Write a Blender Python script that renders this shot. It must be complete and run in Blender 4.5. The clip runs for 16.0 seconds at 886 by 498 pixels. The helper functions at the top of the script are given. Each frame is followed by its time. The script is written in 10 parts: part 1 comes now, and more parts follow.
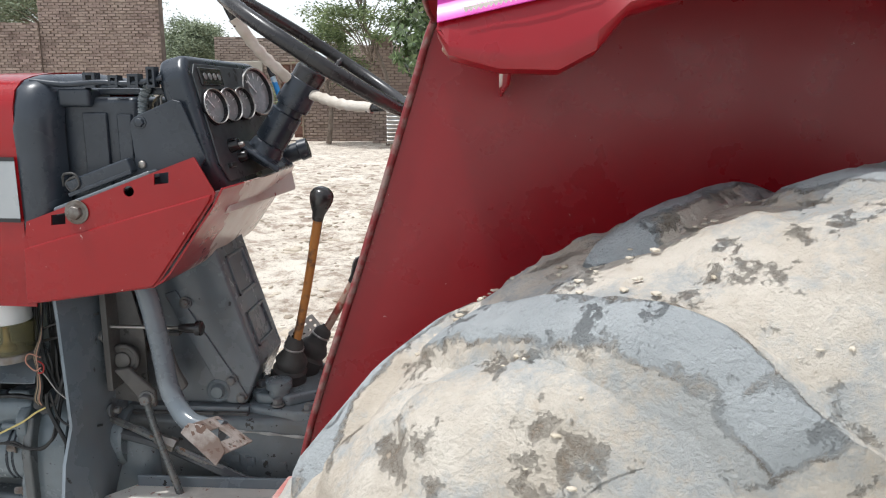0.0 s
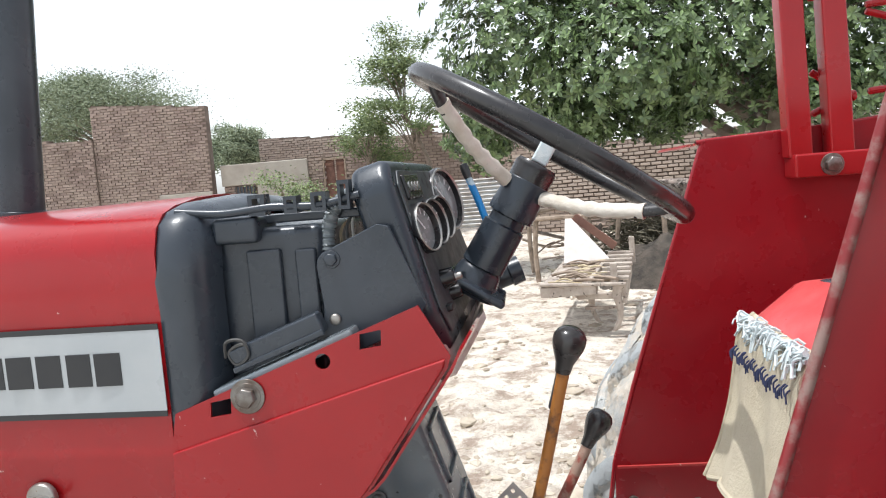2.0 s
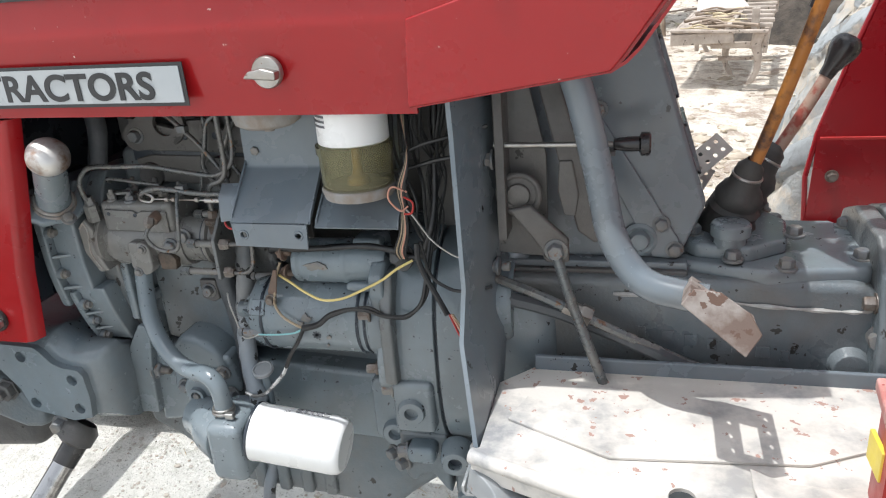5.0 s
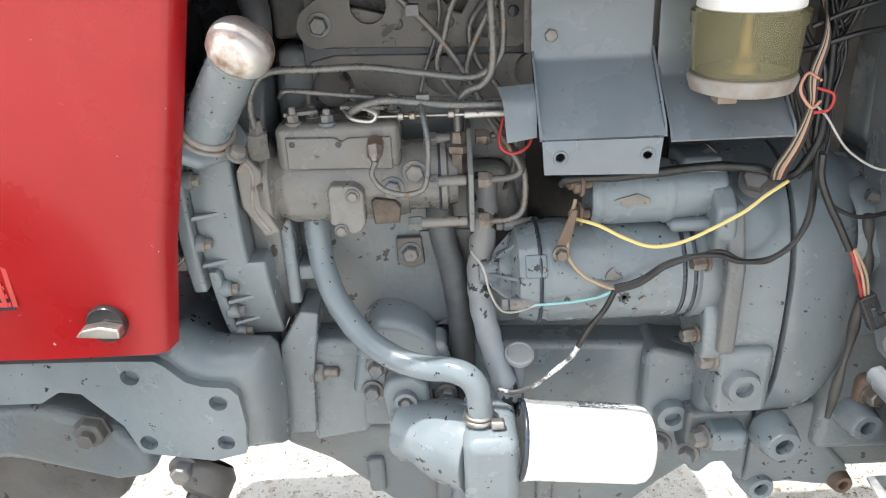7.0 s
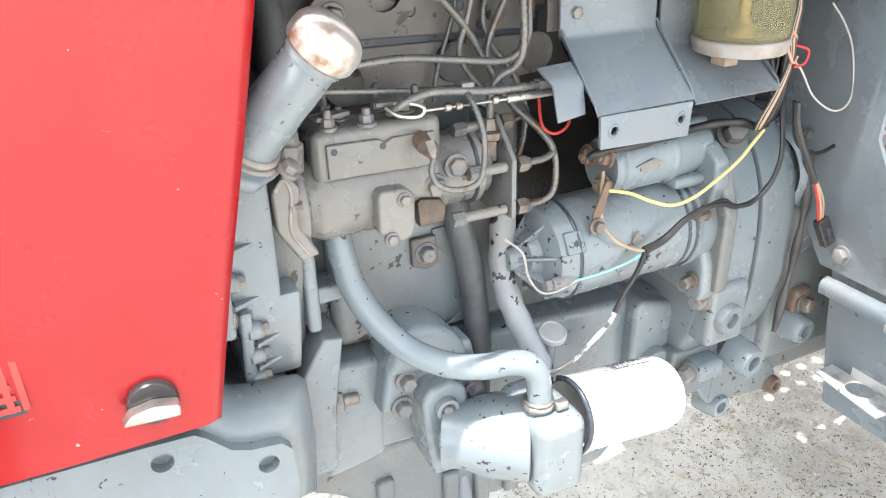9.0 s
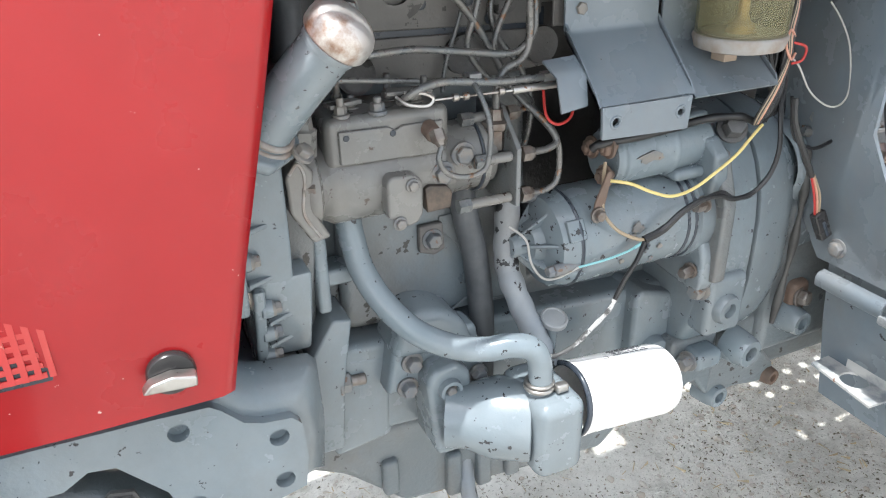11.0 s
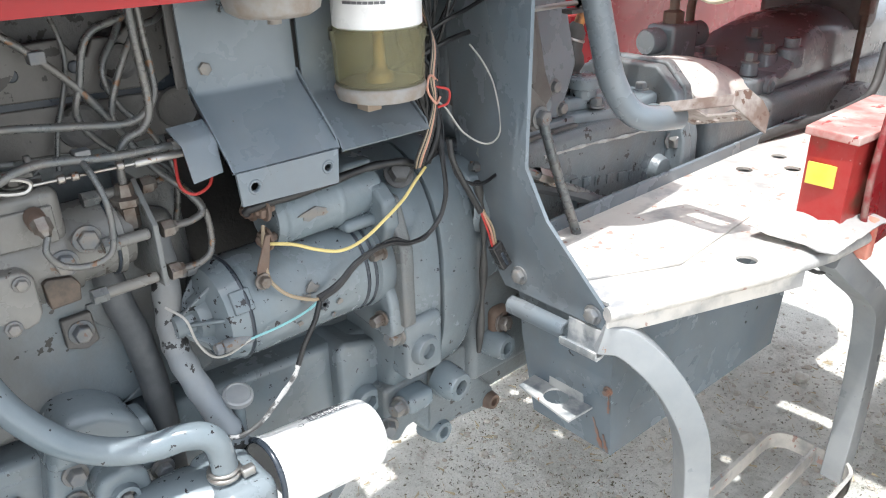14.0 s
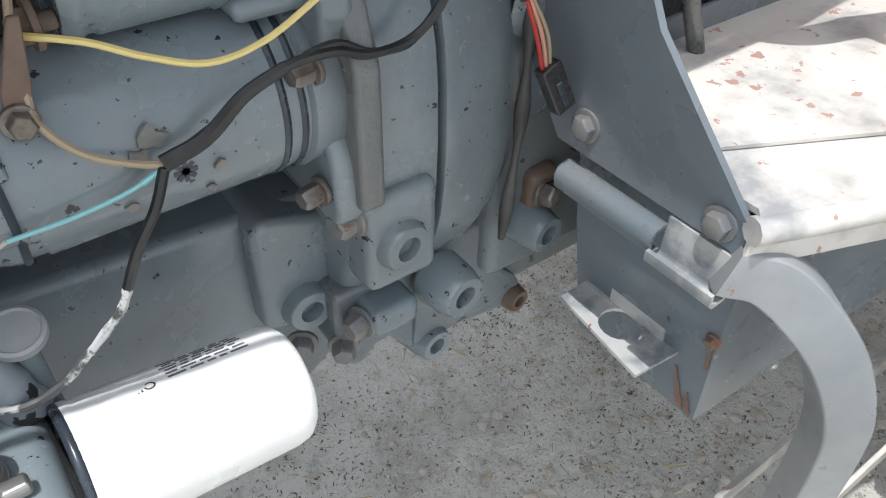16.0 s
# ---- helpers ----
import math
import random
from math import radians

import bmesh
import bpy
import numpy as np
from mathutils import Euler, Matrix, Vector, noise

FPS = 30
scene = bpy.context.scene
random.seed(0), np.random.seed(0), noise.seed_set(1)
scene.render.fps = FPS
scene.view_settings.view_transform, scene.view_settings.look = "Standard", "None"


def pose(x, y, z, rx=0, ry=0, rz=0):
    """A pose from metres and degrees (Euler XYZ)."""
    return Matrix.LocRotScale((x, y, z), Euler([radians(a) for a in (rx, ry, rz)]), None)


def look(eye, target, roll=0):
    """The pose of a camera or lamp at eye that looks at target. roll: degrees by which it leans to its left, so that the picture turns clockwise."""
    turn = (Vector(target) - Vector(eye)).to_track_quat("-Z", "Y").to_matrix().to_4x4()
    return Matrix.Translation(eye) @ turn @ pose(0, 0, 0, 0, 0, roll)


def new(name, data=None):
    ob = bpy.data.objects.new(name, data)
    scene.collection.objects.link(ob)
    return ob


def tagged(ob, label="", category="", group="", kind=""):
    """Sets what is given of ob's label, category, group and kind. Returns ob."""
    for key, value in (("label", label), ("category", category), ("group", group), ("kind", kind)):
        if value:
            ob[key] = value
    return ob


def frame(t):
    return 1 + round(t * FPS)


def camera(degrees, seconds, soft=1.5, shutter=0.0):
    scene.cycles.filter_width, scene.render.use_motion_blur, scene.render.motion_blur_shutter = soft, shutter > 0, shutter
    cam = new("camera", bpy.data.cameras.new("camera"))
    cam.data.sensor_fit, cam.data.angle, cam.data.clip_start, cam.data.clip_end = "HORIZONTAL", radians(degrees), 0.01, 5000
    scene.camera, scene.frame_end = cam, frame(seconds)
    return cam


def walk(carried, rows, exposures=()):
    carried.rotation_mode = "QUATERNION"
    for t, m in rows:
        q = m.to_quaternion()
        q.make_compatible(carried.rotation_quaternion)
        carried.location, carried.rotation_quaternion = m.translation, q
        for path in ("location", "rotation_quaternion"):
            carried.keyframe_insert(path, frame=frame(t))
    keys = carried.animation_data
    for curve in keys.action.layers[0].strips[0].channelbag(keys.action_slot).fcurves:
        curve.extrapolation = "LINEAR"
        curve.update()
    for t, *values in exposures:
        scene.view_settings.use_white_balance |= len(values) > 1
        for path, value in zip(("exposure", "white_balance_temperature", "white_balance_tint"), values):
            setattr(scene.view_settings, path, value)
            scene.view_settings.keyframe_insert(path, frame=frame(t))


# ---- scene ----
cam = camera(61.2, 16.0, soft=1.1)
METRES, EYE, TILT, LEAN, TURN = 2.53, 1.44, -13.0, 0.0, 0.0
PATH = [
    (0, (0.022, 0.095, 1.371), (-0.091, 2.053, 0.978), -0.1),
    (0.3, (-0.058, 0.136, 1.355), (-0.179, 2.096, 0.974), 2.4),
    (0.5, (-0.112, 0.163, 1.356), (-0.135, 2.144, 1.084), 1.9),
    (1, (-0.271, 0.24, 1.372), (-0.319, 2.232, 1.194), 0.1),
    (1.5, (-0.302, 0.357, 1.408), (-0.452, 2.343, 1.23), -4.6),
    (2, (-0.288, 0.438, 1.406), (-0.509, 2.418, 1.232), -4.7),
    (2.5, (-0.273, 0.472, 1.403), (-0.534, 2.446, 1.22), -6.5),
    (3, (-0.298, 0.466, 1.376), (-0.635, 2.419, 1.108), -5.5),
    (3.5, (-0.319, 0.459, 1.315), (-0.709, 2.352, 0.804), -5.1),
    (4, (-0.35, 0.441, 1.267), (-0.817, 2.269, 0.604), -4.5),
    (4.2, (-0.362, 0.437, 1.254), (-0.866, 2.243, 0.559), -4.4),
    (6.3, (-0.796, 0.482, 1.146), (-1.11, 2.27, 0.306), -3.0),
    (6.5, (-0.875, 0.506, 1.132), (-1.028, 2.289, 0.239), -0.7),
    (7, (-1.005, 0.617, 1.108), (-1.015, 2.425, 0.253), -2.7),
    (7.5, (-1.104, 0.757, 1.101), (-0.937, 2.553, 0.239), -1.5),
    (8, (-1.144, 0.761, 1.117), (-0.69, 2.544, 0.334), -1.5),
    (8.5, (-1.253, 0.733, 1.13), (-0.542, 2.431, 0.348), -2.0),
    (9, (-1.297, 0.715, 1.106), (-0.549, 2.339, 0.211), -1.8),
    (9.2, (-1.315, 0.704, 1.095), (-0.606, 2.329, 0.169), -1.6),
    (11.5, (-1.302, 0.685, 1.112), (-0.545, 2.315, 0.235), -0.8),
    (12, (-1.264, 0.678, 1.119), (-0.372, 2.254, 0.269), -0.7),
    (12.5, (-1.232, 0.675, 1.122), (-0.211, 2.182, 0.295), -0.5),
    (13, (-1.208, 0.672, 1.123), (-0.11, 2.13, 0.306), -0.7),
    (13.5, (-1.19, 0.666, 1.124), (-0.034, 2.077, 0.303), -1.3),
    (14, (-1.177, 0.665, 1.121), (0.015, 2.027, 0.271), -1.4),
    (14.5, (-1.14, 0.678, 1.101), (0.084, 1.955, 0.168), -0.7),
    (15, (-1.039, 0.743, 1.06), (0.076, 2.039, 0.022), -0.1),
    (15.5, (-0.964, 0.813, 0.996), (0.024, 2.037, -0.239), 1.6),
    (16, (-0.921, 0.917, 0.975), (-0.009, 2.11, -0.347), 1.6),
]
walk(cam, [(t, look(eye, target, roll)) for t, eye, target, roll in PATH],
     [(0, 0.1, 6200, 9), (0.5, 0.25, 6200, 9), (1, 0.4, 6200, 9), (2, 0.4, 6200, 9), (2.5, 0.3, 6200, 9), (3, 0.2, 6200, 9), (3.5, 0.06, 6200, 9), (4, 0.12, 6200, 9), (4.2, 0.15, 6200, 9), (6.3, 1.1, 6200, 9), (7, 1.25, 6500, 10), (7.5, 1.7, 6500, 10), (8, 1.85, 6500, 10), (9, 2.0, 6500, 10), (9.2, 1.9, 6500, 10), (11.3, 1.25, 6200, 9), (12, 1.45, 6200, 9), (12.5, 1.5, 6200, 9), (13.5, 1.32, 6200, 9), (14.5, 0.85, 6200, 9), (15, 0.52, 6200, 9), (16, 0.52, 6200, 9)])

from mathutils.geometry import tessellate_polygon

# ---- light ----
SUN_TO = Vector((-0.175, -0.075, 0.73)).normalized()
world = bpy.data.worlds.new("sky")
scene.world = world
world.use_nodes = True
wn = world.node_tree
sky = wn.nodes.new("ShaderNodeTexSky")
sky.sky_type, sky.sun_disc = "NISHITA", False
sky.sun_elevation = math.asin(SUN_TO.z)
sky.sun_rotation = math.atan2(SUN_TO.x, SUN_TO.y)
sky.air_density, sky.dust_density, sky.ozone_density, sky.altitude = 1.3, 2.0, 2.0, 150
bg = wn.nodes["Background"]
bg.inputs["Strength"].default_value = 0.15
# summer haze: the sky half bleached to white
grey = wn.nodes.new("ShaderNodeRGBToBW")
haze = wn.nodes.new("ShaderNodeMix")
haze.data_type = "RGBA"
haze.inputs[0].default_value = 0.75
lift = wn.nodes.new("ShaderNodeMath")
lift.operation, lift.inputs[1].default_value = "MULTIPLY", 1.8
wn.links.new(sky.outputs[0], grey.inputs[0])
wn.links.new(grey.outputs[0], lift.inputs[0])
wn.links.new(sky.outputs[0], haze.inputs[6])
wn.links.new(lift.outputs[0], haze.inputs[7])
wn.links.new(haze.outputs[2], bg.inputs[0])
sun_lamp = bpy.data.lights.new("sun", "SUN")
sun_lamp.energy, sun_lamp.angle, sun_lamp.color = 2.9, radians(0.6), (1.0, 0.97, 0.93)
sun = new("sun", sun_lamp)
sun.matrix_world = look(SUN_TO * 30, (0, 0, 0))


# ---- materials ----
def ramp(nt, src, stops, interp="LINEAR"):
    n = nt.nodes.new("ShaderNodeValToRGB")
    n.color_ramp.interpolation = interp
    el = n.color_ramp.elements
    while len(el) < len(stops):
        el.new(0.5)
    for e, (p, c) in zip(el, stops):
        e.position, e.color = p, (*c, 1) if len(c) == 3 else c
    nt.links.new(src, n.inputs[0])
    return n.outputs[0]


def noise_tex(nt, scale, detail=4.0, rough=0.55, coord="Object", stretch=None):
    tc = nt.nodes.new("ShaderNodeTexCoord")
    n = nt.nodes.new("ShaderNodeTexNoise")
    n.inputs["Scale"].default_value, n.inputs["Detail"].default_value = scale, detail
    n.inputs["Roughness"].default_value = rough
    if stretch:
        mp = nt.nodes.new("ShaderNodeMapping")
        mp.inputs["Scale"].default_value = stretch
        nt.links.new(tc.outputs[coord], mp.inputs[0])
        nt.links.new(mp.outputs[0], n.inputs[0])
    else:
        nt.links.new(tc.outputs[coord], n.inputs[0])
    return n.outputs["Fac"]


def mixc(nt, fac, a, b, mode="MIX"):
    n = nt.nodes.new("ShaderNodeMix")
    n.data_type, n.blend_type = "RGBA", mode
    for sock, v in ((n.inputs[0], fac), (n.inputs[6], a), (n.inputs[7], b)):
        if isinstance(v, (int, float)):
            sock.default_value = v
        elif isinstance(v, tuple):
            sock.default_value = (*v, 1)
        else:
            nt.links.new(v, sock)
    return n.outputs[2]


def bump(nt, bsdf, h, strength, dist):
    b = nt.nodes.new("ShaderNodeBump")
    b.inputs["Strength"].default_value, b.inputs["Distance"].default_value = strength, dist
    nt.links.new(h, b.inputs["Height"])
    nt.links.new(b.outputs[0], bsdf.inputs["Normal"])


def material(name, base, rough=0.5, metal=0.0, second=None, scale=12.0, spread=(0.4, 0.62), fleck=None, fleck_scale=60.0,
             fleck_at=0.68, dust=None, dust_amount=0.3, relief=0.15, relief_scale=150.0, relief_dist=0.001, coat=0.0, spec=0.5, rough_var=0.12, grime=None, grime_amount=0.6):
    """A painted or natural surface: two tones at one scale, flecks of wear at a finer one, dust, fine relief."""
    m = bpy.data.materials.new(name)
    m.use_nodes = True
    nt = m.node_tree
    b = nt.nodes["Principled BSDF"]
    b.inputs["Metallic"].default_value = metal
    col = base
    if second:
        f = ramp(nt, noise_tex(nt, scale, 6, 0.6), [(spread[0], (0, 0, 0)), (spread[1], (1, 1, 1))])
        col = mixc(nt, f, base, second)
    if dust:
        f = ramp(nt, noise_tex(nt, scale * 0.45, 8, 0.7), [(0.35, (0, 0, 0)), (0.75, (dust_amount,) * 3)])
        col = mixc(nt, f, col, dust)
    if grime:
        # dried oil and dirt in patches about a hand wide, streaked downward
        f = ramp(nt, noise_tex(nt, 5.5, 9, 0.68, stretch=(1.0, 1.0, 0.6)), [(0.46, (0, 0, 0)), (0.66, (grime_amount,) * 3)])
        col = mixc(nt, f, col, grime)
    if fleck:
        # chips come in clusters
        mul = nt.nodes.new("ShaderNodeMath")
        mul.operation = "MULTIPLY_ADD"
        mul.inputs[1].default_value = 0.3
        nt.links.new(noise_tex(nt, 7, 3, 0.6), mul.inputs[0])
        nt.links.new(noise_tex(nt, fleck_scale, 4, 0.6), mul.inputs[2])
        f = ramp(nt, mul.outputs[0], [(fleck_at + 0.135, (0, 0, 0)), (fleck_at + 0.15, (1, 1, 1))])
        col = mixc(nt, f, col, fleck)
    if isinstance(col, tuple):
        b.inputs["Base Color"].default_value = (*col, 1)
    else:
        nt.links.new(col, b.inputs["Base Color"])
    r = ramp(nt, noise_tex(nt, scale * 2.3, 5, 0.6), [(0.3, (max(rough - rough_var, 0.02),) * 3), (0.7, (min(rough + rough_var, 1),) * 3)])
    nt.links.new(r, b.inputs["Roughness"])
    b.inputs["Specular IOR Level"].default_value = spec
    if coat:
        b.inputs["Coat Weight"].default_value, b.inputs["Coat Roughness"].default_value = coat, 0.12
    if relief:
        bump(nt, b, noise_tex(nt, relief_scale, 4, 0.6), relief, relief_dist)
    return m


RED = material("red_paint", (0.285, 0.005, 0.008), 0.32, coat=0.4, spec=0.25, second=(0.315, 0.007, 0.010), scale=5, dust=(0.4, 0.12, 0.1), dust_amount=0.05,
               fleck=(0.6, 0.45, 0.4), fleck_scale=90, fleck_at=0.745, relief=0.05, relief_scale=40, relief_dist=0.002)
RED_DULL = material("old_red_paint", (0.46, 0.012, 0.018), 0.5, second=(0.40, 0.02, 0.02), scale=6, dust=(0.4, 0.22, 0.17), dust_amount=0.3,
                    fleck=(0.5, 0.3, 0.24), fleck_scale=80, fleck_at=0.735, relief=0.1, relief_scale=60)
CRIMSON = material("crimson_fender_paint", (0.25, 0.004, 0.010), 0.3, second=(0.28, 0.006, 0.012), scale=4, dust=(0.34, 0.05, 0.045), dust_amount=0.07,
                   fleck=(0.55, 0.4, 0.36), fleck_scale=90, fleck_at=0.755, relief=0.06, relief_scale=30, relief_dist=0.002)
GREY = material(grime=(0.125, 0.104, 0.082), grime_amount=0.3, name="grey_engine_paint", base=(0.148, 0.188, 0.213), rough=0.22, second=(0.19, 0.229, 0.252), scale=8, dust=(0.18, 0.172, 0.155), dust_amount=0.4,
                fleck=(0.03, 0.03, 0.032), fleck_scale=120, fleck_at=0.69, relief=0.25, relief_scale=130, relief_dist=0.0015)
GREY_CAST = material(grime=(0.125, 0.104, 0.082), grime_amount=0.6, name="grey_painted_casting", base=(0.106, 0.137, 0.157), rough=0.36, second=(0.158, 0.182, 0.196), scale=7, dust=(0.15, 0.142, 0.126), dust_amount=0.5,
                     fleck=(0.035, 0.033, 0.03), fleck_scale=50, fleck_at=0.675, relief=0.5, relief_scale=190, relief_dist=0.002)
GREY_SHEET = material(grime=(0.15, 0.13, 0.108), grime_amount=0.35, name="grey_painted_sheet", base=(0.118, 0.15, 0.178), rough=0.24, second=(0.152, 0.182, 0.207), scale=6, dust=(0.3, 0.28, 0.25), dust_amount=0.22,
                      fleck=(0.03, 0.03, 0.03), fleck_scale=60, fleck_at=0.71, relief=0.08, relief_scale=50)
# oily grey, made darker so that hidden parts look shaded
GREY_DIRTY_SHADED = material("oily_shaded_grey_paint", (0.05, 0.053, 0.056), 0.5, second=(0.095, 0.098, 0.1), scale=11, dust=(0.15, 0.125, 0.1), dust_amount=0.5,
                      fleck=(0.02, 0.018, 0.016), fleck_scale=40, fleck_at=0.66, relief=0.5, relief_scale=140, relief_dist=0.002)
GREY_PUMP = material(grime=(0.12, 0.1, 0.078), grime_amount=0.5, name="grey_pump_paint", base=(0.14, 0.146, 0.145), rough=0.26, second=(0.185, 0.187, 0.18), scale=9, dust=(0.2, 0.17, 0.135), dust_amount=0.5,
                     fleck=(0.05, 0.035, 0.025), fleck_scale=75, fleck_at=0.69, relief=0.25, relief_scale=130, relief_dist=0.0015)
# near-black iron that holds the deep shade behind the starter
VOID_BLACK = material("void_black_iron", (0.018, 0.017, 0.016), 0.45, second=(0.035, 0.032, 0.03), scale=11, relief=0.5, relief_scale=120, relief_dist=0.002)
# oil grime, with the shade of the engine bay mixed into the tone
GRIMY_SHADED = material("oil_stained_shaded_paint", (0.083, 0.083, 0.08), 0.45, second=(0.12, 0.116, 0.11), scale=9, dust=(0.13, 0.11, 0.09), dust_amount=0.5,
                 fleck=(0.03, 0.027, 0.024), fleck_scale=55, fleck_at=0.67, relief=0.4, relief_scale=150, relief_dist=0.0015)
WORN = material("worn_footplate_paint", (0.27, 0.275, 0.28), 0.5, second=(0.6, 0.57, 0.53), scale=9, spread=(0.40, 0.52), dust=(0.5, 0.44, 0.36), dust_amount=0.6,
                fleck=(0.36, 0.23, 0.19), fleck_scale=65, fleck_at=0.66, relief=0.4, relief_scale=70, relief_dist=0.002)
BARE = material("paint_worn_to_bare_steel", (0.40, 0.40, 0.39), 0.45, second=(0.2, 0.215, 0.225), scale=14, spread=(0.52, 0.6), fleck=(0.2, 0.1, 0.06), fleck_scale=40, fleck_at=0.7, relief=0.3, relief_scale=80)
BLACK = material("black_plastic", (0.019, 0.026, 0.036), 0.3, second=(0.03, 0.038, 0.05), scale=9, dust=(0.2, 0.2, 0.2), dust_amount=0.07,
                 relief=0.2, relief_scale=400, relief_dist=0.0005)
# dusty black, lightened to put the sun on the panel face into its colour
DASH_FACE = material("dusty_sunlit_black_panel", (0.034, 0.041, 0.047), 0.45, second=(0.05, 0.057, 0.063), scale=14, dust=(0.2, 0.2, 0.19), dust_amount=0.2, fleck=(0.01, 0.01, 0.011), fleck_scale=60, fleck_at=0.68, relief=0.15, relief_scale=120)
BLACK_GLOSS = material("black_gloss_plastic", (0.012, 0.012, 0.014), 0.25, second=(0.02, 0.02, 0.02), scale=10, dust=(0.25, 0.22, 0.2), dust_amount=0.12, relief=0.03)
RUBBER = material("black_rubber", (0.02, 0.02, 0.021), 0.65, second=(0.05, 0.05, 0.05), scale=14, dust=(0.16, 0.15, 0.13), dust_amount=0.4, relief=0.3, relief_scale=200)
STEEL = material("dull_steel", (0.42, 0.41, 0.39), 0.38, metal=0.9, second=(0.3, 0.27, 0.24), scale=30, fleck=(0.2, 0.1, 0.06), fleck_scale=80, fleck_at=0.68, relief=0.1)
CHROME = material("worn_chrome", (0.56, 0.54, 0.51), 0.42, metal=0.7, second=(0.24, 0.13, 0.075), scale=34, spread=(0.46, 0.62), relief=0.15)
RUST = material("rusty_steel", (0.125, 0.075, 0.052), 0.7, second=(0.08, 0.055, 0.042), scale=40, dust=(0.25, 0.2, 0.16), dust_amount=0.4, relief=0.6, relief_scale=160)
RAM_CHROME = material("oiled_chrome_rod", (0.42, 0.41, 0.40), 0.16, metal=1.0, second=(0.3, 0.29, 0.28), scale=40, spread=(0.5, 0.6), fleck=(0.05, 0.045, 0.04), fleck_scale=60, fleck_at=0.68, relief=0.05)
BOLT = material("painted_bolt", (0.12, 0.13, 0.14), 0.4, second=(0.19, 0.175, 0.155), scale=50, fleck=(0.13, 0.08, 0.05), fleck_scale=110, fleck_at=0.66, relief=0.2)
BOLT_RUSTY = material("rusty_zinc_bolt", (0.19, 0.175, 0.16), 0.38, metal=0.4, second=(0.105, 0.078, 0.06), scale=60, relief=0.2)
WHITE_CAN = material("white_filter_enamel", (0.80, 0.80, 0.79), 0.3, second=(0.74, 0.74, 0.72), scale=7, fleck=(0.1, 0.1, 0.1), fleck_scale=60, fleck_at=0.8, relief=0.02)
BRASS = material("brass", (0.55, 0.38, 0.17), 0.4, metal=0.8, second=(0.36, 0.25, 0.13), scale=50)
STRIPE = material("grey_decal", (0.36, 0.385, 0.40), 0.35, second=(0.41, 0.43, 0.44), scale=8, dust=(0.5, 0.47, 0.42), dust_amount=0.2, relief=0.02)
INK = material("black_decal", (0.02, 0.02, 0.022), 0.4, fleck=(0.3, 0.3, 0.3), fleck_scale=160, fleck_at=0.76, relief=0)
PRINT = material("grey_print", (0.12, 0.12, 0.13), 0.5, relief=0)
PRIMER = material("worn_white_primer", (0.62, 0.55, 0.50), 0.5, second=(0.55, 0.42, 0.36), scale=10, spread=(0.5, 0.7), fleck=(0.3, 0.06, 0.05), fleck_scale=38, fleck_at=0.69, relief=0.1)
TAPE = material("wrapped_tape", (0.52, 0.46, 0.38), 0.75, second=(0.62, 0.57, 0.5), scale=35, fleck=(0.2, 0.16, 0.12), fleck_scale=70, fleck_at=0.68, relief=0.6, relief_scale=90, relief_dist=0.003)
YELLOW_ROD = material("chipped_orange_paint", (0.42, 0.17, 0.035), 0.5, second=(0.10, 0.05, 0.03), scale=28, spread=(0.48, 0.6), relief=0.4)
ROD_WORN = material("worn_lever_paint", (0.38, 0.26, 0.2), 0.55, second=(0.28, 0.06, 0.04), scale=35, spread=(0.48, 0.58), relief=0.4)
WIRE_BLACK = material("black_wire_sleeve", (0.009, 0.009, 0.010), 0.4, second=(0.02, 0.02, 0.02), scale=30, relief=0)
WIRE_YELLOW = material("yellow_wire", (0.62, 0.5, 0.19), 0.45, relief=0)
WIRE_MOTTLED = material("paint_spattered_wire", (0.45, 0.45, 0.44), 0.6, second=(0.06, 0.06, 0.06), scale=70, spread=(0.48, 0.54))
WIRE_WHITE = material("white_wire", (0.36, 0.345, 0.32), 0.5, relief=0)
WIRE_RED = material("red_wire", (0.36, 0.025, 0.02), 0.45, relief=0)
WIRE_PINK = material("faded_pink_wire", (0.5, 0.25, 0.18), 0.5, relief=0)
PLATE_DARK = material("oily_brass_plate", (0.035, 0.026, 0.02), 0.4, second=(0.10, 0.072, 0.052), scale=60, relief=0.4)
WIRE_TEAL = material("teal_wire", (0.2, 0.42, 0.44), 0.45, relief=0)
WIRE_TAN = material("tan_wire", (0.3, 0.235, 0.155), 0.5, relief=0)
PIPE = material(grime=(0.07, 0.06, 0.052), grime_amount=0.5, name="painted_steel_pipe", base=(0.125, 0.137, 0.14), rough=0.3, second=(0.165, 0.16, 0.15), scale=40, metal=0.3, fleck=(0.16, 0.09, 0.05), fleck_scale=70, fleck_at=0.67, relief=0.2)
HOSE = material(grime=(0.13, 0.115, 0.1), grime_amount=0.5, name="painted_hose", base=(0.2, 0.225, 0.25), rough=0.5, second=(0.25, 0.265, 0.275), scale=14, fleck=(0.015, 0.015, 0.015), fleck_scale=55, fleck_at=0.63, relief=0.2)
DARK_HOSE = material("dark_hose", (0.05, 0.055, 0.06), 0.55, second=(0.09, 0.095, 0.1), scale=20, relief=0.3)
CLOTH = material("canvas_seat_cover", (0.50, 0.44, 0.32), 0.9, second=(0.42, 0.36, 0.26), scale=16, dust=(0.6, 0.55, 0.45), dust_amount=0.4, relief=0.7, relief_scale=260, relief_dist=0.002)
FRINGE = material("frayed_cotton", (0.62, 0.66, 0.66), 0.95, second=(0.5, 0.58, 0.6), scale=60, relief=0.8, relief_scale=300)
STITCH = material("dark_blue_stitching", (0.03, 0.04, 0.1), 0.9, relief=0)
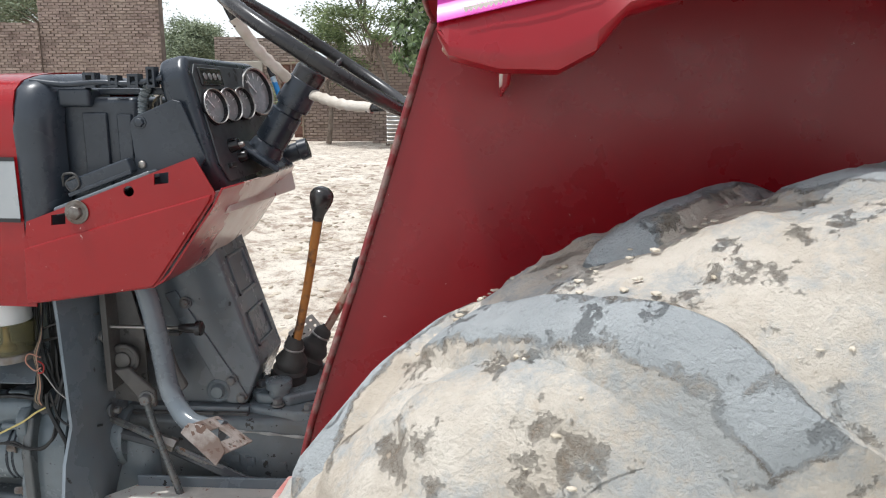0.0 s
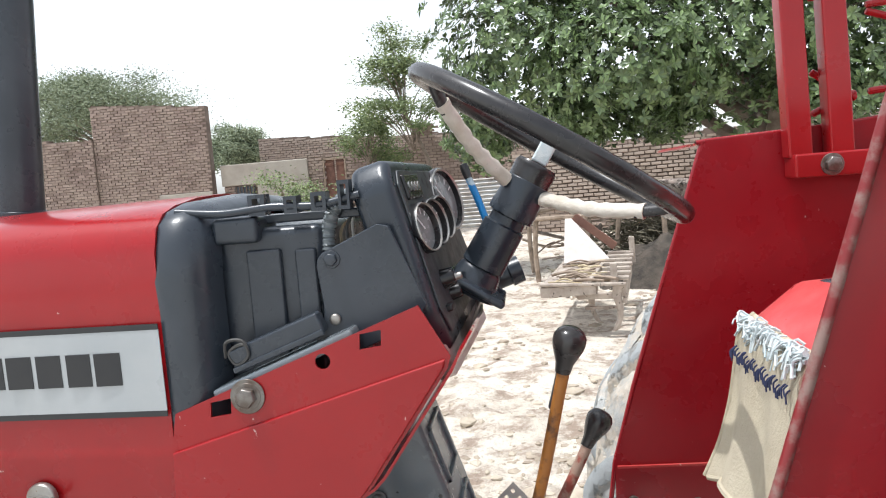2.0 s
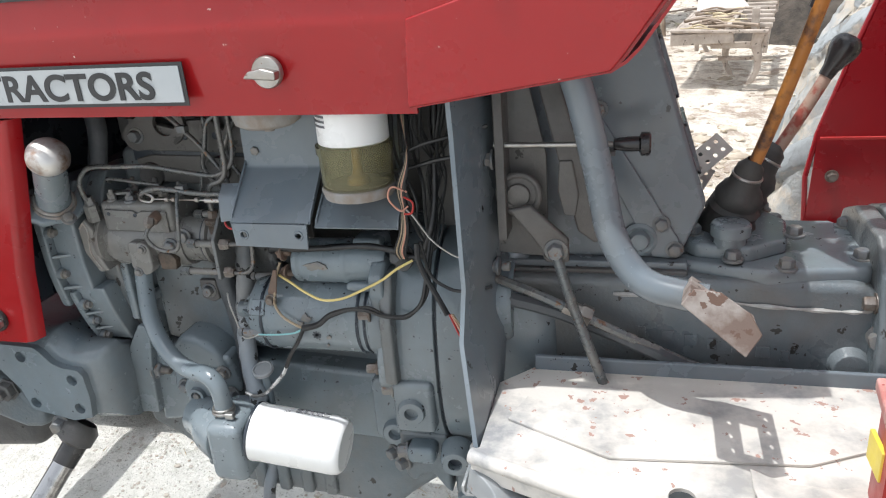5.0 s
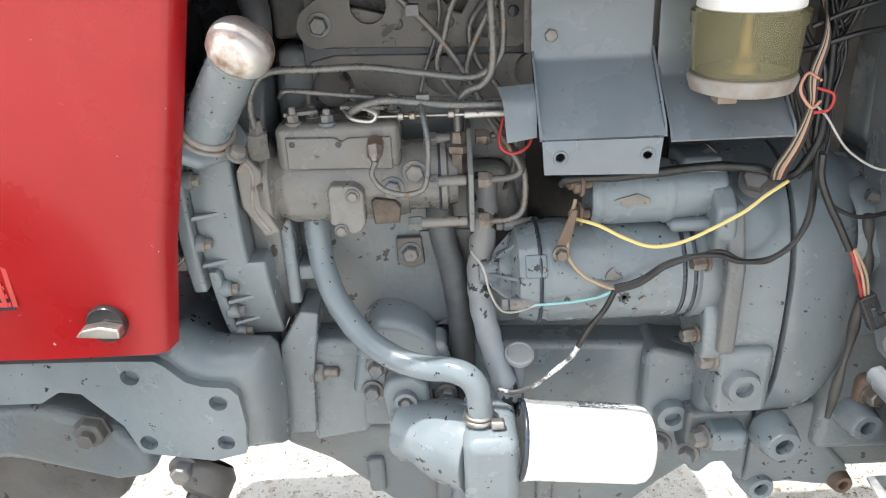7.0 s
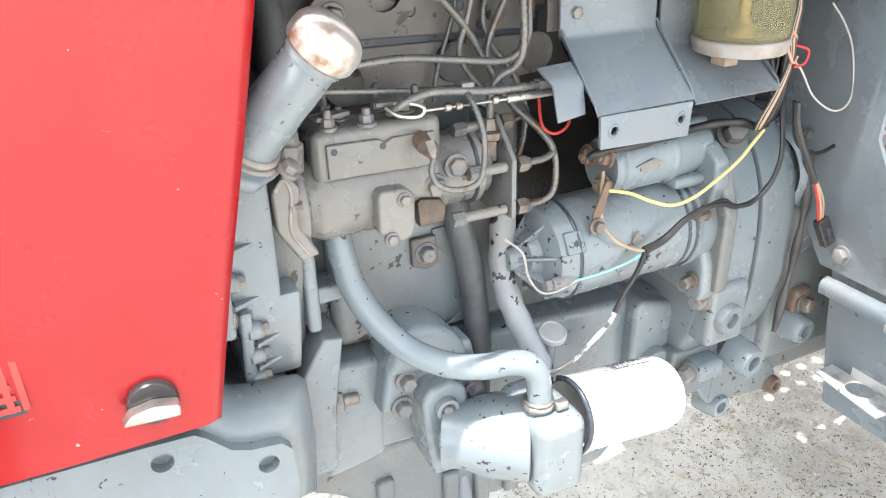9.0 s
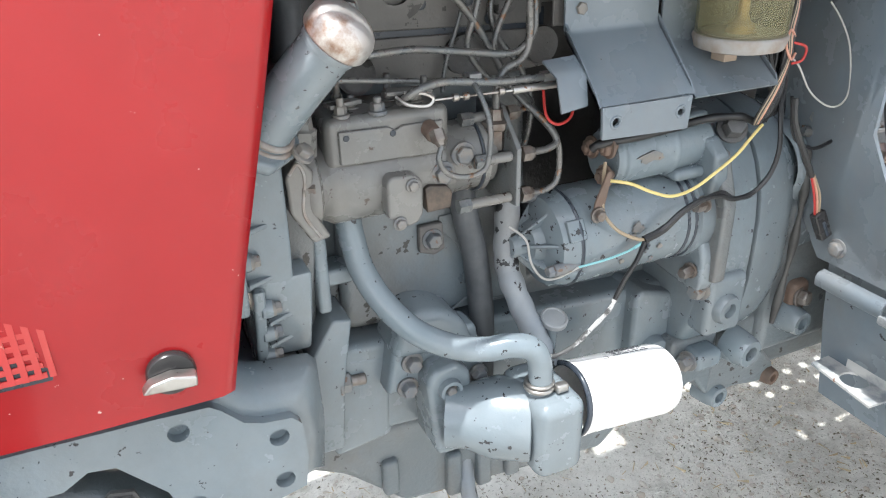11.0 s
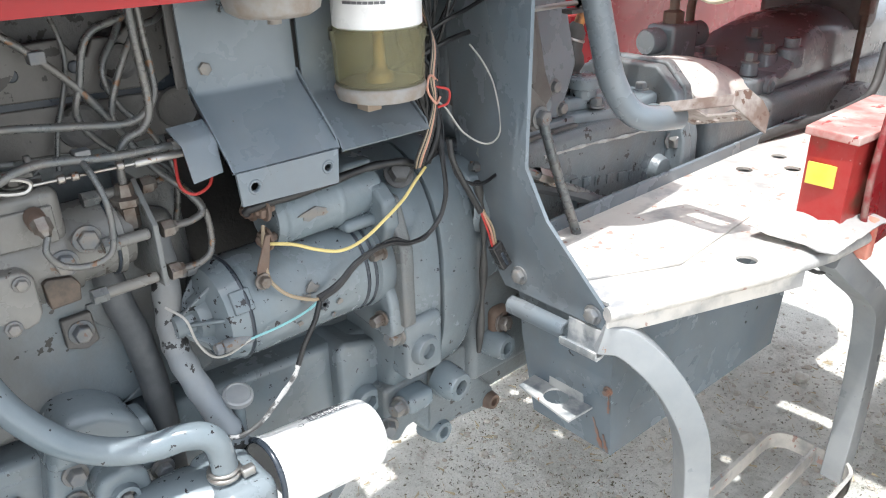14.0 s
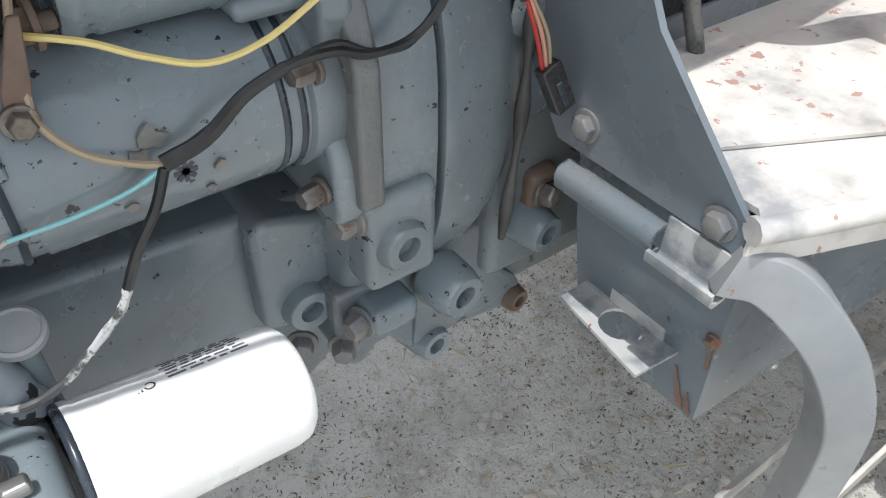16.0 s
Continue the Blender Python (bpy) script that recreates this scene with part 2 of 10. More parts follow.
VINYL = material("red_vinyl", (0.62, 0.03, 0.035), 0.35, second=(0.55, 0.04, 0.04), scale=9, dust=(0.6, 0.45, 0.42), dust_amount=0.25, relief=0.15, relief_scale=90)
MAGENTA = material("magenta_foil", (0.66, 0.03, 0.42), 0.35, second=(0.72, 0.07, 0.5), scale=7, dust=(0.7, 0.5, 0.6), dust_amount=0.2, relief=0.1)
WHITE_PAINT = material("white_paint", (0.72, 0.66, 0.6), 0.5, second=(0.66, 0.6, 0.54), scale=14, fleck=(0.4, 0.1, 0.1), fleck_scale=50, fleck_at=0.74)
PALE_EDGE = material("paint_worn_edge", (0.2, 0.016, 0.018), 0.45, second=(0.24, 0.15, 0.13), scale=45, spread=(0.46, 0.62), relief=0.2)
LAMP_SHELL = material("dusty_lamp_shell", (0.34, 0.28, 0.245), 0.5, second=(0.42, 0.36, 0.32), scale=14, relief=0.1)
RED_RUSTY = material("rusting_red_paint", (0.36, 0.014, 0.014), 0.42, second=(0.15, 0.055, 0.035), scale=13, spread=(0.5, 0.66), dust=(0.4, 0.25, 0.2), dust_amount=0.3,
                     fleck=(0.6, 0.5, 0.45), fleck_scale=85, fleck_at=0.70, relief=0.2, relief_scale=60)
LID_WORN = material("dusty_worn_red_lid", (0.42, 0.16, 0.14), 0.6, second=(0.52, 0.38, 0.34), scale=18, spread=(0.4, 0.6), fleck=(0.3, 0.04, 0.035), fleck_scale=40, fleck_at=0.66, relief=0.2, relief_scale=60)
LENS = material("amber_lens", (0.45, 0.22, 0.12), 0.3, second=(0.5, 0.4, 0.3), scale=20)
LABEL_YELLOW = material("yellow_sticker", (0.75, 0.6, 0.06), 0.4, second=(0.65, 0.5, 0.1), scale=20)
PEN_BLUE = material("blue_grip", (0.02, 0.22, 0.55), 0.35, second=(0.5, 0.6, 0.65), scale=45, spread=(0.55, 0.6))
DIAL = material("dusty_dial", (0.24, 0.25, 0.25), 0.22, second=(0.34, 0.34, 0.33), scale=40)
RUST_RUN = material("orange_rust", (0.2, 0.1, 0.065), 0.85, second=(0.15, 0.125, 0.11), scale=60, relief=0.3)
PLATE_RUST = material("rust_worn_plate", (0.15, 0.105, 0.085), 0.6, second=(0.3, 0.265, 0.24), scale=22, spread=(0.42, 0.58), fleck=(0.12, 0.07, 0.05), fleck_scale=60, fleck_at=0.62, relief=0.4)
GREY_WORN = material(name="scuffed_grey_paint", base=(0.2, 0.22, 0.235), rough=0.36, second=(0.27, 0.285, 0.295), scale=10, dust=(0.4, 0.37, 0.33), dust_amount=0.3,
                     fleck=(0.24, 0.13, 0.09), fleck_scale=32, fleck_at=0.69, relief=0.3, relief_scale=60)
SEALANT = material("pale_sealant", (0.42, 0.42, 0.405), 0.6, second=(0.3, 0.29, 0.27), scale=60, relief=0.5)
GASKET = material("dried_sealant", (0.26, 0.25, 0.235), 0.7, second=(0.22, 0.18, 0.15), scale=50, relief=0.6)


def mat_mud_tyre():
    m = bpy.data.materials.new("muddy_tyre")
    m.use_nodes = True
    nt = m.node_tree
    b = nt.nodes["Principled BSDF"]
    rub = mixc(nt, noise_tex(nt, 11, 7, 0.62), (0.27, 0.295, 0.305), (0.50, 0.52, 0.52))
    rub = mixc(nt, ramp(nt, noise_tex(nt, 60, 6, 0.7), [(0.6, (0, 0, 0)), (0.68, (0.45, 0.45, 0.45))]), rub, (0.2, 0.2, 0.2))
    # cream mud with a grey dusty film in patches and a few brown holes
    mud = mixc(nt, ramp(nt, noise_tex(nt, 9, 8, 0.66), [(0.4, (0, 0, 0)), (0.62, (1, 1, 1))]), (0.52, 0.455, 0.37), (0.70, 0.64, 0.55))
    mud = mixc(nt, ramp(nt, noise_tex(nt, 6.5, 10, 0.74), [(0.47, (0, 0, 0)), (0.56, (0.85, 0.85, 0.85))]), mud, (0.40, 0.42, 0.42))
    mud = mixc(nt, ramp(nt, noise_tex(nt, 19, 9, 0.74), [(0.595, (0, 0, 0)), (0.66, (0.75, 0.75, 0.75))]), mud, (0.34, 0.262, 0.19))
    mud = mixc(nt, ramp(nt, noise_tex(nt, 90, 5, 0.65), [(0.6, (0, 0, 0)), (0.7, (0.5, 0.5, 0.5))]), mud, (0.5, 0.41, 0.31))
    g = nt.nodes.new("ShaderNodeAttribute")
    g.attribute_name = "mud"
    add = nt.nodes.new("ShaderNodeMath")
    add.operation = "ADD"
    sc = nt.nodes.new("ShaderNodeMath")
    sc.operation, sc.inputs[1].default_value = "MULTIPLY", 1.2
    nt.links.new(noise_tex(nt, 15, 9, 0.72), sc.inputs[0])
    nt.links.new(g.outputs["Fac"], add.inputs[0])
    nt.links.new(sc.outputs[0], add.inputs[1])
    f = ramp(nt, add.outputs[0], [(0.66, (0, 0, 0)), (0.78, (1, 1, 1))])
    # crumbling dark edge where the mud has broken away from the lugs
    rim = ramp(nt, add.outputs[0], [(0.7, (0, 0, 0)), (0.74, (0.75, 0.75, 0.75)), (0.78, (0, 0, 0))])
    crumb = ramp(nt, noise_tex(nt, 45, 6, 0.7), [(0.5, (0, 0, 0)), (0.56, (1, 1, 1))])
    col = mixc(nt, f, rub, mud)
    col = mixc(nt, mixc(nt, 1.0, rim, crumb, "MULTIPLY"), col, (0.2, 0.165, 0.125))
    nt.links.new(col, b.inputs["Base Color"])
    b.inputs["Roughness"].default_value = 0.85
    h = mixc(nt, 0.35, noise_tex(nt, 26, 12, 0.74), noise_tex(nt, 120, 6, 0.7))
    h = mixc(nt, 0.3, h, f)
    pits = ramp(nt, noise_tex(nt, 19, 9, 0.74), [(0.57, (1, 1, 1)), (0.66, (0, 0, 0))])
    h = mixc(nt, 0.35, h, pits)
    h = mixc(nt, 0.3, h, noise_tex(nt, 8, 10, 0.72))
    bump(nt, b, h, 1.0, 0.032)
    return m


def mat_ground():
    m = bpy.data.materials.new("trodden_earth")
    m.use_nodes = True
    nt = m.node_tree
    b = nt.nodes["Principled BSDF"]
    # greyish dust beside the tractor, lightened to lift its shaded ground, tan churned earth in the yard beyond
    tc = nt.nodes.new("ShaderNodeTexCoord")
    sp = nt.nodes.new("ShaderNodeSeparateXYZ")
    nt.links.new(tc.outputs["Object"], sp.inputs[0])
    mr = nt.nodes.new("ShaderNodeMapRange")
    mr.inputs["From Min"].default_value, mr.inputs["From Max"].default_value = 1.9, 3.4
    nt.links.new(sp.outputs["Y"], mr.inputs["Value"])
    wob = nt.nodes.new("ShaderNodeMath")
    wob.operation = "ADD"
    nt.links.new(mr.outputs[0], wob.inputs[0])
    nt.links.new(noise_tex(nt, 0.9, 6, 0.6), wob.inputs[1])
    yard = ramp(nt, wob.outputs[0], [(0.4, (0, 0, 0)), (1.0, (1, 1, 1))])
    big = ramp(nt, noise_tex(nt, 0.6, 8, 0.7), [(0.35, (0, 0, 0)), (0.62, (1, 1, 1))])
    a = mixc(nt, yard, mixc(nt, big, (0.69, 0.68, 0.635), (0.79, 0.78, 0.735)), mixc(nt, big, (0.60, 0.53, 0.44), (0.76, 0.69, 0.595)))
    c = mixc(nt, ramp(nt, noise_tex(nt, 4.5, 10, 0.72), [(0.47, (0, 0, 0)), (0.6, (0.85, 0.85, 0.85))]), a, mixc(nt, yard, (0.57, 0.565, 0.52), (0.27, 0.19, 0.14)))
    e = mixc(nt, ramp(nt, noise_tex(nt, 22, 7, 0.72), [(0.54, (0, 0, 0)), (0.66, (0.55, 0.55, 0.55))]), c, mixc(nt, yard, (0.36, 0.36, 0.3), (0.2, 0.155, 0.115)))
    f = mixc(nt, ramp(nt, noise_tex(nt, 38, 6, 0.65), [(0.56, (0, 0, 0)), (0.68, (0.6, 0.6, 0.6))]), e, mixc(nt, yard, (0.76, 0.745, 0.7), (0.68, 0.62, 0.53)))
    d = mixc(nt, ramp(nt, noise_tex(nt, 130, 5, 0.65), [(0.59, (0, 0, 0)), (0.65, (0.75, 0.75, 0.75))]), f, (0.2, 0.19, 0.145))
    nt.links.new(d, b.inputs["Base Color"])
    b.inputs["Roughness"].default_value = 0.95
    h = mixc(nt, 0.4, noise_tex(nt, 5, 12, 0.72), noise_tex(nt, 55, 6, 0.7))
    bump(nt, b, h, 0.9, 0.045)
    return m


def mat_brick(name, base, other):
    m = bpy.data.materials.new(name)
    m.use_nodes = True
    nt = m.node_tree
    b = nt.nodes["Principled BSDF"]
    g = nt.nodes.new("ShaderNodeNewGeometry")
    col = ramp(nt, g.outputs["Random Per Island"], [(0.0, base), (0.5, other), (1.0, tuple(v * 1.25 for v in base))])
    oi = nt.nodes.new("ShaderNodeObjectInfo")
    col = mixc(nt, ramp(nt, oi.outputs["Random"], [(0.0, (0, 0, 0)), (1.0, (0.35,) * 3)]), col, other)
    col = mixc(nt, ramp(nt, noise_tex(nt, 1.3, 8, 0.7), [(0.42, (0, 0, 0)), (0.7, (0.7,) * 3)]), col, (0.40, 0.33, 0.27))
    nt.links.new(col, b.inputs["Base Color"])
    b.inputs["Roughness"].default_value = 0.93
    bump(nt, b, noise_tex(nt, 30, 6, 0.7), 0.6, 0.01)
    return m


def mat_chipped_rear():
    """Red paint rubbed through to pale primer in one ragged patch away from the near edge."""
    m = RED.copy()
    m.name = "red_paint_worn_to_primer"
    nt = m.node_tree
    b = nt.nodes["Principled BSDF"]
    red = b.inputs["Base Color"].links[0].from_socket
    tc = nt.nodes.new("ShaderNodeTexCoord")
    sp = nt.nodes.new("ShaderNodeSeparateXYZ")
    nt.links.new(tc.outputs["Object"], sp.inputs[0])
    mr = nt.nodes.new("ShaderNodeMapRange")
    mr.inputs["From Min"].default_value, mr.inputs["From Max"].default_value = 1.20, 1.36
    nt.links.new(sp.outputs["Y"], mr.inputs["Value"])
    ad = nt.nodes.new("ShaderNodeMath")
    ad.operation = "ADD"
    nt.links.new(mr.outputs[0], ad.inputs[0])
    nt.links.new(noise_tex(nt, 22, 5, 0.6), ad.inputs[1])
    f = ramp(nt, ad.outputs[0], [(0.86, (0, 0, 0)), (0.9, (1, 1, 1))])
    pale = mixc(nt, ramp(nt, noise_tex(nt, 11, 6, 0.65), [(0.4, (0, 0, 0)), (0.62, (1, 1, 1))]), (0.62, 0.55, 0.5), (0.5, 0.36, 0.31))
    nt.links.new(mixc(nt, f, red, pale), b.inputs["Base Color"])
    return m


def mat_leaf(name, dark, light, rough=0.4):
    m = bpy.data.materials.new(name)
    m.use_nodes = True
    nt = m.node_tree
    b = nt.nodes["Principled BSDF"]
    g = nt.nodes.new("ShaderNodeNewGeometry")
    col = ramp(nt, g.outputs["Random Per Island"], [(0.0, dark), (0.65, light), (1.0, tuple(v * 1.5 for v in light))])
    col = mixc(nt, ramp(nt, noise_tex(nt, 1.2, 5, 0.6), [(0.4, (0, 0, 0)), (0.7, (0.6,) * 3)]), col, light)
    nt.links.new(col, b.inputs["Base Color"])
    b.inputs["Roughness"].default_value = rough
    b.inputs["Transmission Weight"].default_value = 0.0
    return m


def mat_bowl():
    m = bpy.data.materials.new("yellowed_clear_plastic")
    m.use_nodes = True
    b = m.node_tree.nodes["Principled BSDF"]
    b.inputs["Base Color"].default_value = (0.58, 0.55, 0.38, 1)
    b.inputs["Roughness"].default_value = 0.04
    b.inputs["IOR"].default_value = 1.12
    b.inputs["Transmission Weight"].default_value = 0.88
    return m


RED_PRIMER = mat_chipped_rear()
TYRE = mat_mud_tyre()
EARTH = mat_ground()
BRICK = mat_brick("weathered_brick", (0.16, 0.115, 0.10), (0.33, 0.255, 0.22))
BRICK_PALE = mat_brick("dusty_brick", (0.27, 0.205, 0.17), (0.42, 0.35, 0.30))
MORTAR = material("mud_mortar", (0.15, 0.112, 0.092), 0.95, second=(0.21, 0.165, 0.138), scale=3, relief=0.6, relief_scale=20, relief_dist=0.02)
PLASTER = material("grey_cement_plaster", (0.36, 0.33, 0.29), 0.92, second=(0.28, 0.25, 0.22), scale=1.6, dust=(0.45, 0.4, 0.33), dust_amount=0.4, relief=0.5, relief_scale=25, relief_dist=0.01)
LEAF = mat_leaf("glossy_broad_leaf", (0.05, 0.08, 0.035), (0.125, 0.18, 0.07), 0.3)
LEAF_PALE = mat_leaf("feathery_leaf", (0.07, 0.11, 0.04), (0.15, 0.19, 0.075), 0.7)
LEAF_FAR = mat_leaf("far_leaf", (0.12, 0.15, 0.095), (0.19, 0.225, 0.14), 0.8)
BARK = material("bark", (0.14, 0.11, 0.085), 0.95, second=(0.22, 0.18, 0.15), scale=6, relief=0.8, relief_scale=25, relief_dist=0.01)
WOOD = material("weathered_wood", (0.33, 0.26, 0.2), 0.85, second=(0.2, 0.15, 0.11), scale=9, relief=0.6, relief_scale=60, relief_dist=0.003)
CONCRETE = material("weathered_concrete", (0.42, 0.36, 0.31), 0.92, second=(0.28, 0.22, 0.19), scale=5, spread=(0.42, 0.58), fleck=(0.12, 0.1, 0.085), fleck_scale=14, fleck_at=0.6, relief=0.6, relief_scale=40, relief_dist=0.004)
WHITEWASH = material("whitewashed_slab", (0.62, 0.58, 0.56), 0.85, second=(0.52, 0.46, 0.42), scale=4, relief=0.4, relief_scale=30)
SUNWOOD = material("sun_bleached_wood", (0.40, 0.335, 0.285), 0.9, second=(0.24, 0.19, 0.155), scale=9, dust=(0.56, 0.5, 0.43), dust_amount=0.6, fleck=(0.1, 0.08, 0.065), fleck_scale=30, fleck_at=0.66, relief=0.6, relief_scale=50, relief_dist=0.004)
TIN = material("corrugated_tin", (0.42, 0.43, 0.43), 0.5, metal=0.5, second=(0.3, 0.28, 0.26), scale=3, relief=0.1)
STRAW = material("dry_straw", (0.5, 0.42, 0.28), 0.9, second=(0.4, 0.32, 0.2), scale=5, relief=0)
CHAFF = material("dark_chaff", (0.10, 0.09, 0.062), 0.9, second=(0.2, 0.175, 0.12), scale=40, relief=0)
CLOD = material("dried_mud", (0.5, 0.43, 0.33), 0.95, second=(0.66, 0.6, 0.5), scale=60, relief=0.5)
CLOD_EARTH = material("earth_clod", (0.3, 0.245, 0.185), 0.95, second=(0.5, 0.43, 0.34), scale=2.5, spread=(0.42, 0.58), relief=0.5, relief_scale=60, relief_dist=0.004)
# very dark earth tone that holds the tree's shade over the mound
MOUND_SHADE = material("shade_dark_mound_earth", (0.04, 0.034, 0.028), 0.95, second=(0.09, 0.073, 0.058), scale=6, relief=0.9, relief_scale=25, relief_dist=0.02)
PEBBLE = material("pebble", (0.42, 0.37, 0.31), 0.9, second=(0.5, 0.47, 0.42), scale=30, relief=0.4)
BROWN_WOOD = material("brown_painted_wood", (0.13, 0.06, 0.045), 0.7, second=(0.2, 0.1, 0.07), scale=4, relief=0.3, relief_scale=40)


# ---- building blocks ----
def thing(name, label, category, group="", kind=""):
    return tagged(new(name), label, category, group, kind)


def finish(bm, smooth=True, angle=40):
    bmesh.ops.remove_doubles(bm, verts=bm.verts, dist=1e-6)
    bmesh.ops.recalc_face_normals(bm, faces=bm.faces)
    for f in bm.faces:
        f.smooth = smooth
    if smooth:
        lim = radians(angle)
        for e in bm.edges:
            if len(e.link_faces) == 2:
                e.smooth = e.calc_face_angle(0) < lim
    return bm


def part(name, bm, mat, parent, label="", smooth=True, angle=40):
    """Links a bmesh as one mesh object under a thing or part."""
    finish(bm, smooth, angle)
    me = bpy.data.meshes.new(name)
    bm.normal_update()
    weighted = []
    if smooth and len(bm.faces) < 1500:
        # flat faces stay flat beside their rounded edges
        area = {f: f.calc_area() for f in bm.faces}
        for f in bm.faces:
            for lp in f.loops:
                v = Vector((0, 0, 0))
                for g in lp.vert.link_faces:
                    if g.normal.dot(f.normal) > 0.64:
                        v += g.normal * area[g]
                weighted.append(v.normalized() if v.length > 1e-12 else f.normal.copy())
    bm.to_mesh(me)
    bm.free()
    if weighted:
        me.normals_split_custom_set(weighted)
    me.materials.append(mat)
    ob = new(name, me)
    if parent:
        ob.parent = parent
    if label:
        ob["label"] = label
    return ob


def B():
    return bmesh.new()


def bevel_all(bm, geom_edges, r, seg=2):
    if r > 0:
        bmesh.ops.bevel(bm, geom=geom_edges, offset=r, segments=seg, affect="EDGES", profile=0.5, clamp_overlap=True)


def box(bm, x0, x1, y0, y1, z0, z1, r=0.003, seg=2, m=None):
    t = bmesh.new()
    bmesh.ops.create_cube(t, size=1.0)
    for v in t.verts:
        v.co = Vector(((x0 + x1) / 2 + v.co.x * (x1 - x0), (y0 + y1) / 2 + v.co.y * (y1 - y0), (z0 + z1) / 2 + v.co.z * (z1 - z0)))
    bevel_all(t, t.edges[:], r, seg)
    return merge(bm, t, m)


def merge(bm, t, m=None):
    if m is not None:
        t.transform(m)
    me = bpy.data.meshes.new("tmp")
    t.to_mesh(me)
    t.free()
    bm.from_mesh(me)
    bpy.data.meshes.remove(me)
    return bm


def to3(axis, u, v, w):
    return {"y": (u, w, v), "x": (w, u, v), "z": (u, v, w)}[axis]


def prism(bm, pts, axis, a, b, r=0.003, seg=2, holes=(), m=None):
    """A flat outline (x,z for axis y; y,z for axis x; x,y for axis z) carried from a to b, with holes right through it."""
    t = bmesh.new()
    if not holes:
        va = [t.verts.new(to3(axis, u, v, a)) for u, v in pts]
        vb = [t.verts.new(to3(axis, u, v, b)) for u, v in pts]
        t.faces.new(va)
        t.faces.new(vb[::-1])
        n = len(pts)
        for i in range(n):
            t.faces.new((va[i], va[(i + 1) % n], vb[(i + 1) % n], vb[i]))
        bmesh.ops.recalc_face_normals(t, faces=t.faces)
        bevel_all(t, t.edges[:], r, seg)
    else:
        loops = [[Vector((u, v, 0)) for u, v in loop] for loop in (pts, *holes)]
        flat = [q for loop in loops for q in loop]
        tris = tessellate_polygon(loops)
        for w in (a, b):
            vs = [t.verts.new(to3(axis, q.x, q.y, w)) for q in flat]
            for tri in tris:
                t.faces.new([vs[i] for i in tri])
        for loop in (pts, *holes):
            n = len(loop)
            for i in range(n):
                (u0, v0), (u1, v1) = loop[i], loop[(i + 1) % n]
                t.faces.new([t.verts.new(to3(axis, *q)) for q in ((u0, v0, a), (u1, v1, a), (u1, v1, b), (u0, v0, b))])
        bmesh.ops.remove_doubles(t, verts=t.verts, dist=1e-5)
        bmesh.ops.recalc_face_normals(t, faces=t.faces)
    return merge(bm, t, m)


def disc(u, v, r, n=14):
    return [(u + r * math.cos(2 * math.pi * i / n), v + r * math.sin(2 * math.pi * i / n)) for i in range(n)]


def frame_of(d):
    d = Vector(d).normalized()
    x = d.orthogonal().normalized()
    return x, d.cross(x), d


def lathe(bm, profile, p, d, n=24, m=None):
    """Turns a profile of (distance along d, radius) round the axis through p along d."""
    t = bmesh.new()
    x, y, d = frame_of(d)
    p = Vector(p)
    rings = []
    for h, r in profile:
        if r < 1e-6:
            rings.append([t.verts.new(p + d * h)])
        else:
            rings.append([t.verts.new(p + d * h + (x * math.cos(k) + y * math.sin(k)) * r) for k in (2 * math.pi * i / n for i in range(n))])
    for a, b in zip(rings, rings[1:]):
        for i in range(n):
            j = (i + 1) % n
            q = [a[0]] if len(a) == 1 else [a[i], a[j]]
            q += [b[0]] if len(b) == 1 else [b[j], b[i]]
            if len(q) > 2:
                t.faces.new(q)
    return merge(bm, t, m)


def cyl(bm, p0, p1, r, r1=None, n=18, edge=0.0015):
    p0, p1 = Vector(p0), Vector(p1)
    h = (p1 - p0).length
    r1 = r if r1 is None else r1
    e = min(edge, r * 0.3, r1 * 0.3, h * 0.3)
    return lathe(bm, [(0, 0), (0, r - e), (e, r), (h - e, r1), (h, r1 - e), (h, 0)], p0, p1 - p0, n)


def spline(pts, step=8):
    """A smooth line through the points."""
    P = [Vector(p) for p in pts]
    if len(P) < 3:
        return P
    P = [P[0] * 2 - P[1]] + P + [P[-1] * 2 - P[-2]]
    out = []
    for i in range(1, len(P) - 2):
        a, b, c, d = P[i - 1 : i + 3]
        for k in range(step):
            t = k / step
            out.append(0.5 * (2 * b + (c - a) * t + (2 * a - 5 * b + 4 * c - d) * t * t + (3 * b - a - 3 * c + d) * t ** 3))
    return out + [P[-2]]


def tube(bm, pts, r, n=10, step=7, smooth=True, ends=True, squash=None):
    """A round bar or pipe along a line; r may be a number or a function of the way along (0 to 1)."""
    line = spline(pts, step) if smooth else [Vector(p) for p in pts]
    t = bmesh.new()
    rings = []
    d0 = (line[1] - line[0]).normalized()
    x = d0.orthogonal().normalized()
    for i, p in enumerate(line):
        d = (line[min(i + 1, len(line) - 1)] - line[max(i - 1, 0)]).normalized()
        x = (x - d * x.dot(d)).normalized()
        y = d.cross(x)
        rr = r(i / (len(line) - 1)) if callable(r) else r
        rings.append([t.verts.new(p + (x * math.cos(k) + y * math.sin(k) * (squash or 1)) * rr) for k in (2 * math.pi * j / n for j in range(n))])
    for a, b in zip(rings, rings[1:]):
        for i in range(n):
            t.faces.new((a[i], a[(i + 1) % n], b[(i + 1) % n], b[i]))
    if ends:
        t.faces.new(rings[0][::-1])
        t.faces.new(rings[-1])
    return merge(bm, t)


